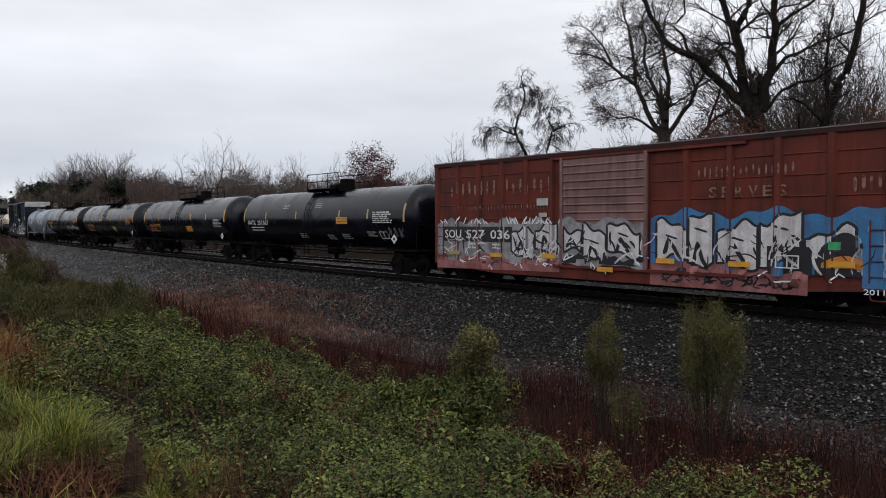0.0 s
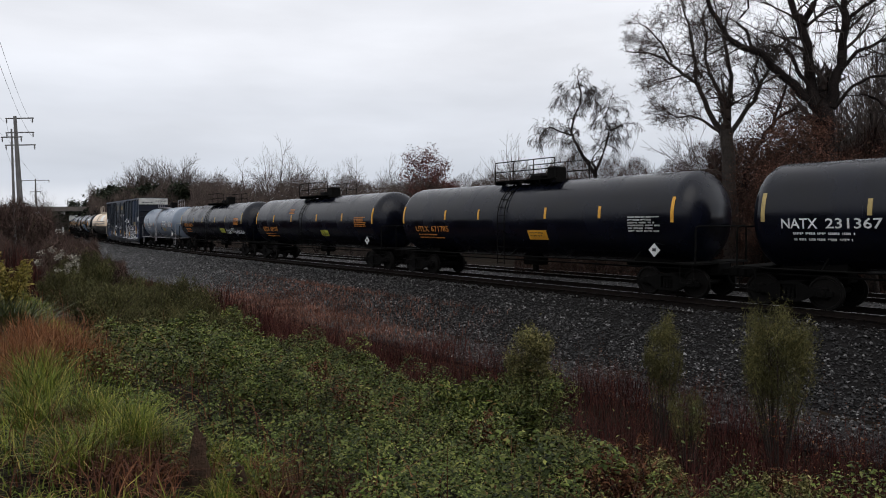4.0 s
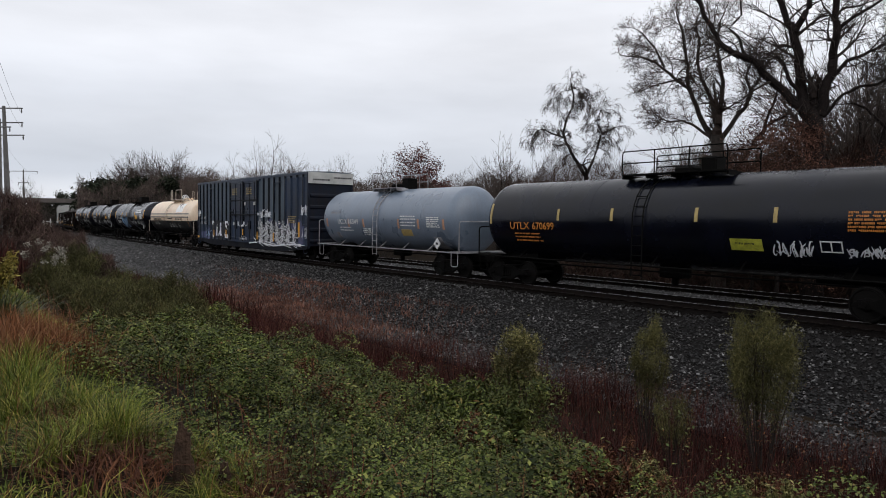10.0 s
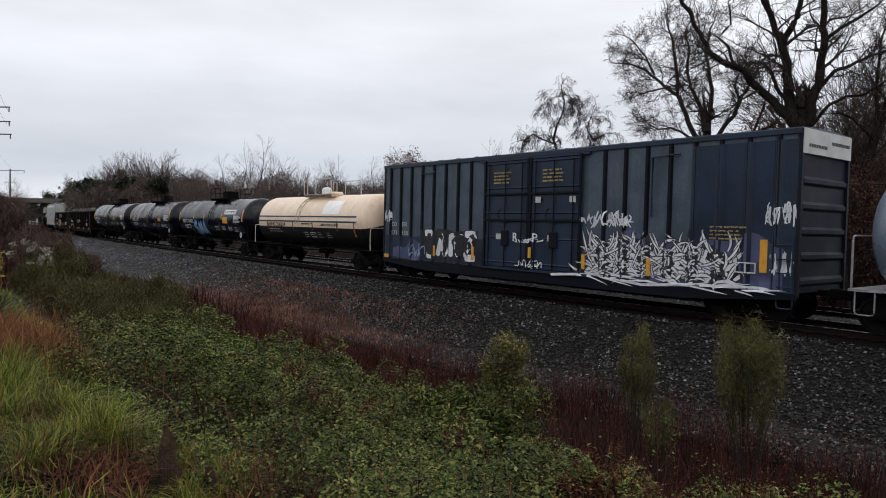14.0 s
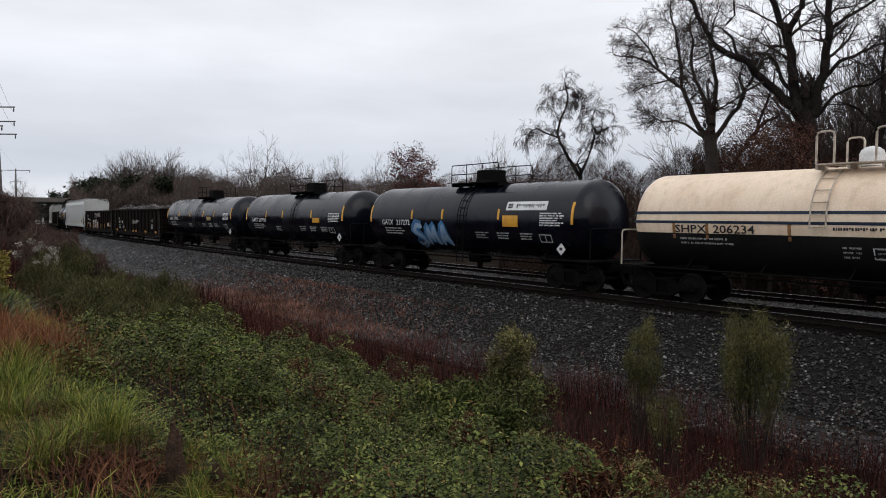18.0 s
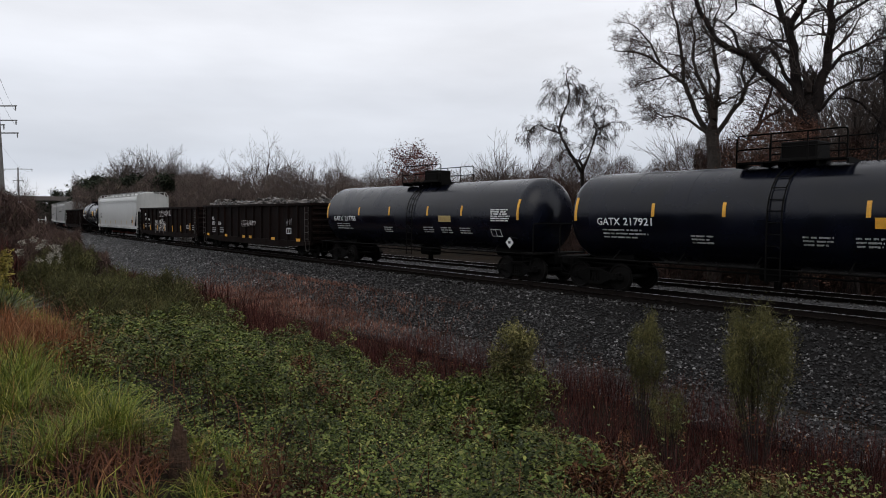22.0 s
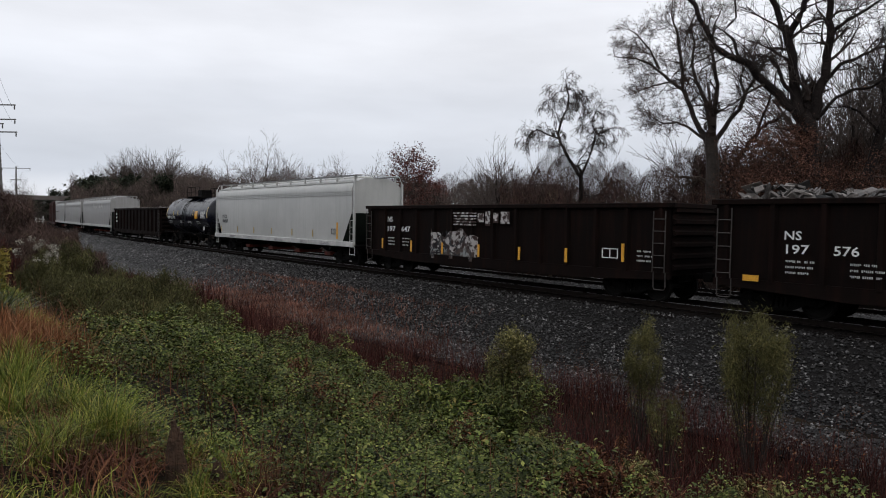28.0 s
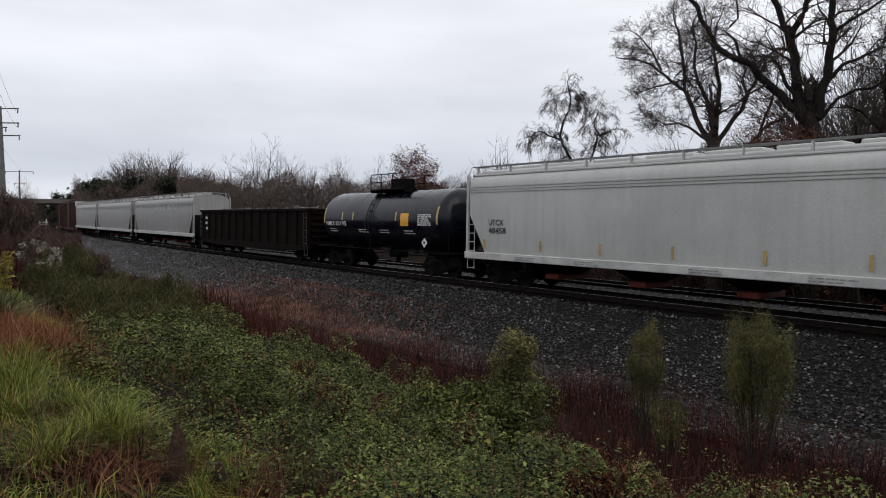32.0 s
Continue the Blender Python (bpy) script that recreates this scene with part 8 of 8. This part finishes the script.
bare_tree("bare_tree", "grey-barked bare tree with a fine spreading crown and few leaves", spot(18.3, 36.0), [], 12,
    dict(depth=5, kids=(3, 4, 5, 4, 3), wander=0.26, up=0.04, up_twig=0.02, ratio=(0.45, 0.7), angle=(28, 65), thin=0.0052), M_BARK_PALE, M_TWIG_PALE, M_BROWN_LEAF, 4200, 0.06, turn=18.3, limbs=(
        ([(0.0, 7.6), (0.02, 8.3), (0.05, 8.8)], 0.29, 0.08, 1, 0.8),
        ([(0.2, 0), (0.25, 3.6), (0.1, 6.7), (0.0, 8.0)], 0.357, 0.289, 2, 1.2),
        ([(-0.1, 7.6), (-0.7, 8.7), (-1.1, 9.7), (-1.4, 10.4), (-2.0, 10.9), (-2.5, 11.4), (-3.1, 11.9), (-3.7, 12.2), (-4.7, 12.4)], 0.145, 0.0298, 19, 0.75),
        ([(-1.4, 10.4), (-1.4, 11.4), (-1.6, 12.2), (-1.7, 13.0), (-2.0, 13.9)], 0.0935, 0.0382, 12, 0.9),
        ([(-0.3, 7.9), (-1.1, 8.5), (-1.6, 8.7), (-2.2, 8.6), (-2.6, 8.8)], 0.0765, 0.0298, 12, 0.75),
        ([(-2.5, 11.4), (-3.0, 12.4), (-3.7, 13.2)], 0.068, 0.0255, 10, 0.7),
        ([(0.0, 7.9), (-0.2, 9.3), (-0.4, 9.9), (-0.8, 10.7), (-1.0, 11.6), (-0.9, 12.4), (-1.1, 13.4)], 0.136, 0.0425, 12, 0.9),
        ([(0.05, 7.9), (0.1, 9.4), (0.2, 10.5), (0.0, 11.6), (-0.2, 12.4), (0.0, 13.4)], 0.145, 0.0425, 11, 0.9),
        ([(0.1, 7.7), (0.8, 8.8), (1.3, 9.4), (1.5, 10.1), (1.9, 10.9), (2.2, 11.5)], 0.128, 0.0425, 9, 1.1),
        ([(1.2, 9.3), (1.4, 10.0), (1.2, 10.7), (1.4, 11.3)], 0.085, 0.0425, 6, 1.0),
        ([(-1.7, 10.8), (-2.8, 10.6), (-3.3, 10.4)], 0.051, 0.0213, 9, 0.7),
    ))
bare_tree("bare_tree", "slim dark bare tree leaning over the second track", spot(19.9, 37.0), [], 13,
    dict(depth=4, kids=(3, 3, 4, 4), wander=0.24, up=0.03, up_twig=0.0, angle=(28, 65), thin=0.006), turn=19.9, limbs=(
        ([(-0.8, 0), (-0.4, 4.0), (0, 6.5), (0.4, 7.3), (0.8, 7.9), (1.3, 8.5), (1.9, 8.8)], 0.17, 0.06, 11, 1.1),
        ([(1.0, 8.1), (1.4, 9.4), (1.7, 10.5)], 0.08, 0.04, 6, 1.0),
    ))
bare_tree("leaning_bare_tree", "dark bare tree with a leaning trunk", spot(30.2, 35.0), [], 19,
    dict(depth=5, kids=(3, 3, 3, 4, 3), wander=0.22, up=0.05, up_twig=0.02, ratio=(0.45, 0.7), angle=(28, 65), thin=0.0055), turn=30.2, limbs=(
        ([(-1.6, 0), (-1.2, 3.5), (-0.9, 5.8), (-0.6, 7.2), (-0.3, 8.4), (0.0, 9.4), (0.4, 10.3), (0.7, 11.6), (0.9, 13.0)], 0.3, 0.12, 14, 1.4),
        ([(-0.3, 8.4), (-0.5, 10.0), (-0.4, 11.8)], 0.1, 0.05, 7, 1.1),
        ([(-0.5, 7.6), (-1.3, 8.6), (-1.9, 8.9)], 0.07, 0.04, 6, 0.9),
    ))
bare_tree("vine_hung_tree", "crooked bare tree hung with drooping vines", spot(8.3, 40.0), [], 17,
    dict(depth=5, kids=(3, 4, 4, 3, 3), wander=0.22, up=-0.06, up_twig=-0.3, steps=3, ratio=(0.5, 0.78), angle=(30, 75), thin=0.0062), turn=8.3, limbs=(
        ([(0.1, 0), (0.15, 3.0), (0.1, 6.6)], 0.144, 0.115, 5, 1.2),
        ([(0.1, 6.4), (-0.4, 7.2), (-0.8, 7.8), (-1.1, 8.4), (-1.2, 8.8), (-1.0, 9.6), (-0.7, 10.2), (-0.65, 10.8), (-0.8, 11.4)], 0.108, 0.036, 24, 0.62),
        ([(-1.1, 8.6), (-1.8, 8.8), (-2.4, 9.1), (-2.8, 8.8)], 0.0576, 0.0216, 13, 0.6),
        ([(0.1, 6.4), (0.5, 7.4), (0.8, 8.4), (0.9, 8.9), (1.4, 9.1), (1.7, 9.3)], 0.0864, 0.0288, 17, 0.7),
        ([(-0.8, 11.3), (-1.3, 11.2), (-1.7, 10.8)], 0.0252, 0.0108, 8, 0.6),
        ([(-0.8, 11.4), (-0.4, 11.3), (-0.1, 10.8)], 0.0252, 0.0108, 8, 0.6),
        ([(0.9, 8.9), (0.6, 9.5), (0.9, 10.2)], 0.036, 0.018, 9, 0.8),
    ))

# smaller and farther trees: a few kinds, each copied
KINDS = []
for k, (rad, o) in enumerate(((0.13, dict(angle=(16, 38), up=0.04)), (0.16, dict(angle=(14, 34), up=0.05)), (0.11, dict(angle=(16, 36), up=0.04)), (0.14, dict(angle=(26, 54), up=0.03))), 1):
    o = dict(depth=4, steps=1, kids=(9, 4, 4, 3), wander=0.13, up_twig=0.02, ratio=(0.52, 0.72), thin=0.007, **o)
    o["from"] = 0.12
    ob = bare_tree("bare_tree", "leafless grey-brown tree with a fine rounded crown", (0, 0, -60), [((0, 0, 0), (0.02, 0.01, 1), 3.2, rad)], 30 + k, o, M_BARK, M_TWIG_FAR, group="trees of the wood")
    top = float(np.percentile([v.co.z for c in ob.children for v in c.data.vertices], 99.8))
    KINDS.append((ob, top))


def place_tree(kind, az, d, h, seed):
    """A copy whose crown reaches the height h above the rails."""
    ob, hgt = KINDS[kind]
    x, y, z = spot(az, d)
    c = copy_thing(ob, pose(x, y, z, 0, 0, seed * 67 % 360))
    k = max(0.4, (h - z) / hgt)
    c.scale = (k, k, k)
    return c


r_ = random.Random(5)
# right: saplings and trees behind the second track
for i in range(17):
    az = 5 + 31 * (i + r_.random()) / 17
    place_tree(i % 4, az, r_.uniform(42, 62), r_.uniform(5.5, 7.5) * (1.0 if az < 16 else 1.5), i)
for i in range(6):
    place_tree((1, 2, 0)[i % 3], 26.6 + 1.4 * i, 42 + 4 * (i % 3), r_.uniform(10.5, 15.5), 20 + i)
# the middle distance
for i in range(36):
    az = -22 + 31 * (i + r_.random()) / 36
    d = r_.uniform(66, 120)
    place_tree(i % 4, az, d, d * (math.tan(radians(r_.uniform(3.0, 4.6)))) + 2.5, 40 + i)
# the tall clump and what stands round it, far off
for i in range(20):
    az = -29.4 + 0.4 * i
    d = r_.uniform(150, 175)
    place_tree((1, 2, 0)[i % 3], az, d, d * math.tan(radians(5.0 - 0.11 * (az + 25.6) ** 2 + r_.uniform(-0.4, 0.1))) + 2.5, 100 + i)
for az, d, el in ((-18.0, 110, 6.5), (-17.2, 112, 5.4), (-19.2, 115, 5.0), (-14.6, 108, 5.0), (-11.5, 100, 5.2), (-12.4, 104, 4.8), (-7.4, 90, 5.2), (-6.6, 86, 5.0), (-0.6, 76, 4.9), (-34.0, 140, 2.7), (-33.4, 150, 2.3)):
    place_tree(3, az, d, d * math.tan(radians(el)) + 2.5, int(az * 7) % 50)
for az, d, el, kd in ((2.3, 60, 6.6, 3), (3.3, 63, 5.6, 0), (1.4, 64, 5.2, 1), (4.6, 58, 5.6, 3)):
    place_tree(kd, az, d, d * math.tan(radians(el)) + 2.5, 70 + int(az * 3))
for k, _ in KINDS:   # the patterns themselves take places in the wood
    i = KINDS.index((k, _))
    x, y, z = spot((-9, -3.5, 2.5, 27.5)[i], (90, 84, 78, 50)[i])
    k.matrix_basis = pose(x, y, z)

def leafy_tree(name, label, az, d, top, wide, mat, n, size, seed):
    """A small tree that still holds its withered leaves."""
    ob = bare_tree(name, label, spot(az, d), [((0, 0, 0), (0, 0, 1), 4.6, 0.13)], seed, dict(depth=3, kids=(8, 6, 5), ratio=(0.42, 0.6), angle=(25, 65)), leaf=mat, leaf_n=n, leaf_size=size)
    k = (top - ob.matrix_basis.translation.z) / max(v.co.z for c in ob.children for v in c.data.vertices)
    ob.scale = (k * wide, k * wide, k)
    H = max(v.co.z for c in ob.children for v in c.data.vertices)
    rng = np.random.default_rng(seed)
    q = rng.normal(0, 1, (60, 3))
    q *= (rng.uniform(0.1, 1, 60) ** 0.45 / np.linalg.norm(q, axis=1))[:, None]
    C = q * np.array([H * 0.21, H * 0.21, H * 0.26]) + np.array([0, 0, H * 0.72])
    P = C[rng.integers(0, 60, n)] + rng.normal(0, 1, (n, 3)) * H * 0.034
    part("leaf_mass", poly_mesh("leaf_mass", leaves(P, size, 0.1, 1.3, rng, True), mat), mat, ob)


leafy_tree("red_leaved_tree", "small tree with dark red withered leaves", -5.2, 72.0, 10.4, 1.1, M_RED_LEAF, 6500, 0.14, 41)
leafy_tree("red_leaved_tree", "small tree with dark red withered leaves", -3.2, 75.0, 7.6, 1.0, M_RED_LEAF, 2600, 0.13, 46)
leafy_tree("brown_leaved_tree", "small tree holding brown withered leaves behind the track", 22.7, 32.5, 7.8, 0.95, M_BROWN_LEAF, 13000, 0.085, 42)
leafy_tree("brown_leaved_tree", "small tree holding brown withered leaves behind the track", 20.8, 33.5, 5.6, 1.0, M_BROWN_LEAF, 5000, 0.085, 43)
leafy_tree("brown_leaved_tree", "small tree holding brown withered leaves behind the track", 28.4, 33.0, 5.6, 1.2, M_BROWN_LEAF, 4200, 0.085, 44)
leafy_tree("brown_leaved_tree", "small tree holding brown withered leaves behind the track", 32.4, 36.0, 8.3, 0.75, M_BROWN_LEAF, 8000, 0.085, 45)


M_BRUSH = leaf_material("mauve_brown_brush", [(0, (0.03, 0.019, 0.017)), (0.5, (0.068, 0.043, 0.037)), (0.85, (0.1, 0.064, 0.053)), (1, (0.085, 0.075, 0.045))], 0.9, 0.1)
# Far brush is lightened and greyed to carry distance haze.
M_THICKET_FAR = leaf_material("hazed_grey_brown_thicket", [(0, (0.045, 0.035, 0.032)), (0.5, (0.08, 0.06, 0.053)), (0.85, (0.115, 0.084, 0.073)), (1, (0.095, 0.086, 0.06))], 0.9, 0.1)


def thicket(name, label, az0, az1, d0, d1, el0, el1, n, size, mat, seed, leaf_share=0.25, stick=0.05):
    """A belt of tangled brush between two bearings; el: how high it stands, in degrees seen from the bank."""
    rng = np.random.default_rng(seed)
    az = np.radians(rng.uniform(az0, az1, n))
    d = rng.uniform(d0, d1, n)
    x, y = d * np.sin(az), d * np.cos(az)
    zg = height(x, y)
    top = np.tan(np.radians(el0 + (el1 - el0) * lumps(np.degrees(az) * 0.9, d * 0.08, 1.0, seed))) * d + 2.5
    z = zg + (top - zg) * (1 - rng.uniform(0, 1, n) ** 1.3)
    P = np.stack([x, y, z], 1)
    m = int(n * leaf_share)
    stuff(name, sticks_mesh(name, P[m:], size * 6, size * stick * 4, mat, rng), label, "thicket")
    if m:
        stuff(name + "_leaves", poly_mesh(name, leaves(P[:m] * np.array([1, 1, 0.92]), size, 0.0, 1.6, rng, True), mat), "withered leaves hanging in the thicket", "thicket")


thicket("thicket", "brown leafless thicket behind the tracks", 2, 38, 33, 48, 1.4, 3.6, 60000, 0.12, M_THICKET, 1, 0.3)
thicket("twiggy_thicket", "tangled leafless saplings behind the second track", 3, 19, 42, 56, 3.0, 5.9, 42000, 0.1, M_THICKET, 5, 0.05, 0.035)
thicket("tall_thicket", "tall dark brown thicket under the large trees", 17, 38, 36, 52, 3.2, 6.6, 60000, 0.12, M_THICKET, 8, 0.25)
thicket("high_thicket", "tall dark brown thicket under the large trees", 24.8, 38, 38, 50, 4.2, 6.6, 24000, 0.12, M_THICKET, 9, 0.2)
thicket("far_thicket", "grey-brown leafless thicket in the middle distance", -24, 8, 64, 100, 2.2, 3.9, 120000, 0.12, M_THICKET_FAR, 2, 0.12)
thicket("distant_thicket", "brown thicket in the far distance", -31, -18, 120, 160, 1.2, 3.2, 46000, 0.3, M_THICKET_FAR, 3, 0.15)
thicket("roadside_thicket", "red-brown brush bank beside the poles", -41, -33.4, 66, 95, 0.0, 1.7, 34000, 0.22, M_BRUSH, 4, 0.3)
thicket("lineside_thicket", "dark brown brush beside the line", -39, -30.6, 30, 46, -2.2, -0.5, 32000, 0.11, M_BRUSH, 6, 0.2)
thicket("lineside_brush", "red-brown dry brush at the ballast's edge", -34, -28.8, 24, 31, -3.4, -1.7, 26000, 0.085, M_BRUSH, 7, 0.15)


def pine(az, d, h, w, seed):
    rng = np.random.default_rng(seed)
    x, y, z = spot(az, d)
    ob = thing("pine_tree", "dark evergreen tree at the wood's edge", "tree", "evergreens of the wood", at=Matrix.Translation((x, y, z)))
    part("trunk", Geo().tube([(0, 0, 0), (0.1, 0, h * 0.5), (0, 0, h * 0.97)], [0.2, 0.14, 0.03], 7), M_BARK, ob)
    n = 2600
    k = rng.integers(0, 26, n)
    cz = (0.25 + 0.72 * rng.uniform(0, 1, 26) ** 0.8) * h
    ca = rng.uniform(0, 6.28, 26)
    cr = w * 0.5 * np.sqrt(np.clip(1.05 - cz / h, 0.04, 1)) * rng.uniform(0.4, 1.0, 26)
    C = np.stack([cr * np.cos(ca), cr * np.sin(ca), cz], 1)
    P = C[k] + rng.normal(0, 1, (n, 3)) * np.array([w * 0.13, w * 0.13, h * 0.05])
    part("crown", poly_mesh("crown", leaves(P, 0.5, 0.2, 1.8, rng, True), M_PINE), M_PINE, ob)


for i in range(15):
    pine(-30.0 + i * 0.62 + 0.2 * math.sin(i * 5), 138 + 6 * math.sin(i * 2.2), 9.6 + 0.9 * math.sin(i * 1.7), 6.0, 70 + i)
for i, (az, d, h) in enumerate(((-32.1, 250, 11.3), (-31.1, 255, 10.9), (-31.6, 258, 8.6), (-30.0, 250, 9.0), (-33.2, 250, 9.0))):
    pine(az, d, h, 6.5, 90 + i)

# unseen trees behind the camera, added to darken the tanks' lower reflections
for i in range(52):
    az = 112 + i * 3.6 + 2 * math.sin(i)
    d = 46 + 7 * math.sin(i * 2.7)
    rng_ = np.random.default_rng(300 + i)
    x, y, z = spot(az, d)
    ob = thing("wood_edge_tree", "dark thick-crowned tree, unseen, added for reflections", "tree", "trees behind the bank", at=Matrix.Translation((x, y, z)))
    h = 7.5 + 1.8 * math.sin(i * 1.9)
    part("trunk", Geo().tube([(0, 0, 0), (0.1, 0, h * 0.5), (0, 0, h * 0.95)], [0.25, 0.18, 0.04], 7), M_BARK, ob)
    P = rng_.normal(0, 1, (700, 3)) * np.array([1.7, 1.7, h * 0.2]) + np.array([0, 0, h * 0.5])
    P[:, 2] = np.clip(P[:, 2], 0.3, h)
    part("crown", poly_mesh("crown", leaves(P, 0.9, 0.0, 1.6, rng_), M_PINE), M_PINE, ob)


# ---- poles, wires and the distance ----
M_POLE = material("weathered_grey_pole", (0.14, 0.135, 0.13), 0.8, second=(0.09, 0.085, 0.08), scale=2, bump=0.1)
M_WIRE = material("dark_cable", (0.05, 0.05, 0.05), 0.6)
M_CONCRETE = material("weathered_concrete", (0.11, 0.094, 0.085), 0.85, second=(0.07, 0.06, 0.055), scale=0.5, grain=8)
M_BANK = material("brown_winter_bank", (0.075, 0.053, 0.045), 0.95, second=(0.045, 0.033, 0.028), scale=0.5, grain=6, bump=0.8, spec=0.1, dist=0.2)
M_ROOF = material("pale_metal_roof", (0.55, 0.56, 0.57), 0.5, second=(0.45, 0.46, 0.47), scale=0.4, grain=3)


def utility_pole(az, d, top, r, arms, label, lean=0.0):
    x, y = polar(az, d)
    z = hz(x, y)
    a = math.atan2(y, x)
    ob = thing("utility_pole", label, "utility pole", at=pose(x, y, z - 0.3))
    H = top - z + 0.3
    part("shaft", Geo().tube([(0, 0, 0), (lean * 0.5, 0, H * 0.5), (lean, 0, H)], [r, r * 0.78, r * 0.45], 10), M_POLE, ob)
    ends = []
    for drop, half in arms:
        zz = H - drop
        arm = part("crossarm", Geo().soft_box(-half, half, -0.055, 0.055, zz - 0.05, zz + 0.05, 0.015), M_POLE, ob)
        for q in (-half + 0.1, half - 0.1):
            part("insulator", Geo().tube([(q, 0, zz - 0.05), (q, 0, zz - 0.2), (q, 0, zz - 0.4)], [0.035, 0.06, 0.04], 8), M_POLE, arm)
            ends.append((x + q, y, z - 0.3 + zz - 0.45))
    return ends


ARMS = ((0.2, 1.3), (1.45, 1.32), (2.55, 1.42))
E1 = utility_pole(-39.9, 28.0, 12.6, 0.26, ARMS, "tall grey pole with three crossarms beside the road")
E2 = utility_pole(-35.25, 72.0, 12.1, 0.3, ARMS, "tall grey pole with three crossarms above the brush", -0.42)
E3 = utility_pole(-34.4, 142.0, 10.6, 0.22, ((0.3, 2.6), (2.3, 1.0)), "distant pole with a crossarm above the brush")
utility_pole(-35.75, 70.0, 10.7, 0.15, ((0.7, 0.95),), "thin dark pole with one crossarm beside the tall one")


def wire(a, b, sag):
    pts = []
    for i in range(13):
        t = i / 12
        pts.append(tuple(a[k] + (b[k] - a[k]) * t - (sag * 4 * t * (1 - t) if k == 2 else 0) for k in range(3)))
    tagged(new("overhead_wire", Geo().tube(pts, 0.008, 4).mesh("overhead_wire", M_WIRE)), "thin sagging cable between the poles", "cable", "overhead wires")


for a, b in zip(E1[:4], E2):
    wire(a, b, 0.9)
for a, b in zip(E2[::2], E3):
    wire(a, b, 1.2)


def road_bridge():
    """A low concrete bridge that carries a road over the line, far off."""
    x, y, th = line(-212.0)
    ob = thing("road_bridge", "pale concrete road bridge over the railway far off", "bridge", at=pose(x, y, 0, 0, 0, math.degrees(th) + 82))
    part("deck", Geo().box(-70, 60, -4.7, 4.7, 6.1, 6.75), M_CONCRETE, ob)
    for q in (-4.5, 4.5):
        part("parapet", Geo().box(-70, 60, q - 0.15, q + 0.15, 6.75, 7.2), M_CONCRETE, ob)
    for q in (-7, 9):
        part("pier", Geo().box(q - 0.5, q + 0.5, -4.5, 4.5, -3.0, 6.0), M_CONCRETE, ob)
    for q0, q1 in ((-140, -7), (9, 110)):
        part("embankment", Geo().hull([(q, y, z) for q in (q0, q1) for y, z in ((-11, -3), (-4.9, 6.6), (4.9, 6.6), (11, -3))]), M_BANK, ob, "brown overgrown approach bank")


road_bridge()


def shed(az, d, w, l, h, label, turn=20):
    x, y = polar(az, d)
    ob = thing("metal_shed", label, "shed", at=pose(x, y, hz(x, y) - 0.2, 0, 0, turn))
    part("wall", Geo().box(-w / 2, w / 2, -l / 2, l / 2, 0, h), M_CONCRETE, ob)
    part("roof", Geo().hull([(sx * (w / 2 + 0.3), sy * (l / 2 + 0.3), h) for sx in (-1, 1) for sy in (-1, 1)] + [(sx * (w / 2 + 0.3), 0, h + l * 0.16) for sx in (-1, 1)]), M_ROOF, ob)


shed(-37.6, 118.0, 14, 12, 3.2, "pale metal-roofed shed beyond the brush")
shed(-32.4, 262.0, 22, 12, 6.4, "low white building far beyond the bridge")


def fence():
    x, y = polar(-33.45, 112.0)
    z = hz(x, y)
    ob = thing("rail_fence", "short weathered white rail fence by the line", "fence", at=pose(x, y, z, 0, 0, 20))
    for i in range(4):
        part("post", Geo().soft_box(i * 0.9 - 1.4, i * 0.9 - 1.28, -0.06, 0.06, -0.2, 1.9 - z + 0.25 * (i % 2), 0.015), M_OFFWHITE, ob)
    for k, zz in enumerate((0.9 - z, 1.35 - z, 1.8 - z)):
        part("rail", Geo().tube([(-1.6, -0.08, zz + 0.1), (1.6, -0.08, zz - 0.12 * (k - 1))], 0.05, 6), M_OFFWHITE, ob)


fence()


# ---- what moves ----
def car_pose(s, reach):
    x0, y0, _ = line(s - reach)
    x1, y1, _ = line(s + reach)
    return pose((x0 + x1) / 2, (y0 + y1) / 2, 0, 0, 0, math.degrees(math.atan2(y1 - y0, x1 - x0)))


def motions():
    times = [0.5 * i for i in range(65)]
    for car, s_mid, reach in CARS:
        walk(car, [(t, car_pose(s_mid + run(t), reach)) for t in times])
    steps = [2 * i / FPS for i in range(481)]
    rolled = [math.degrees(run(t) / 0.457) for t in steps]
    rows = {d: [(t, pose(d, 0, 0.457, 0, a, 0)) for t, a in zip(steps, rolled)] for d in (-0.88, 0.88)}
    for w, d in WHEELS:
        walk(w, rows[d])


motions()
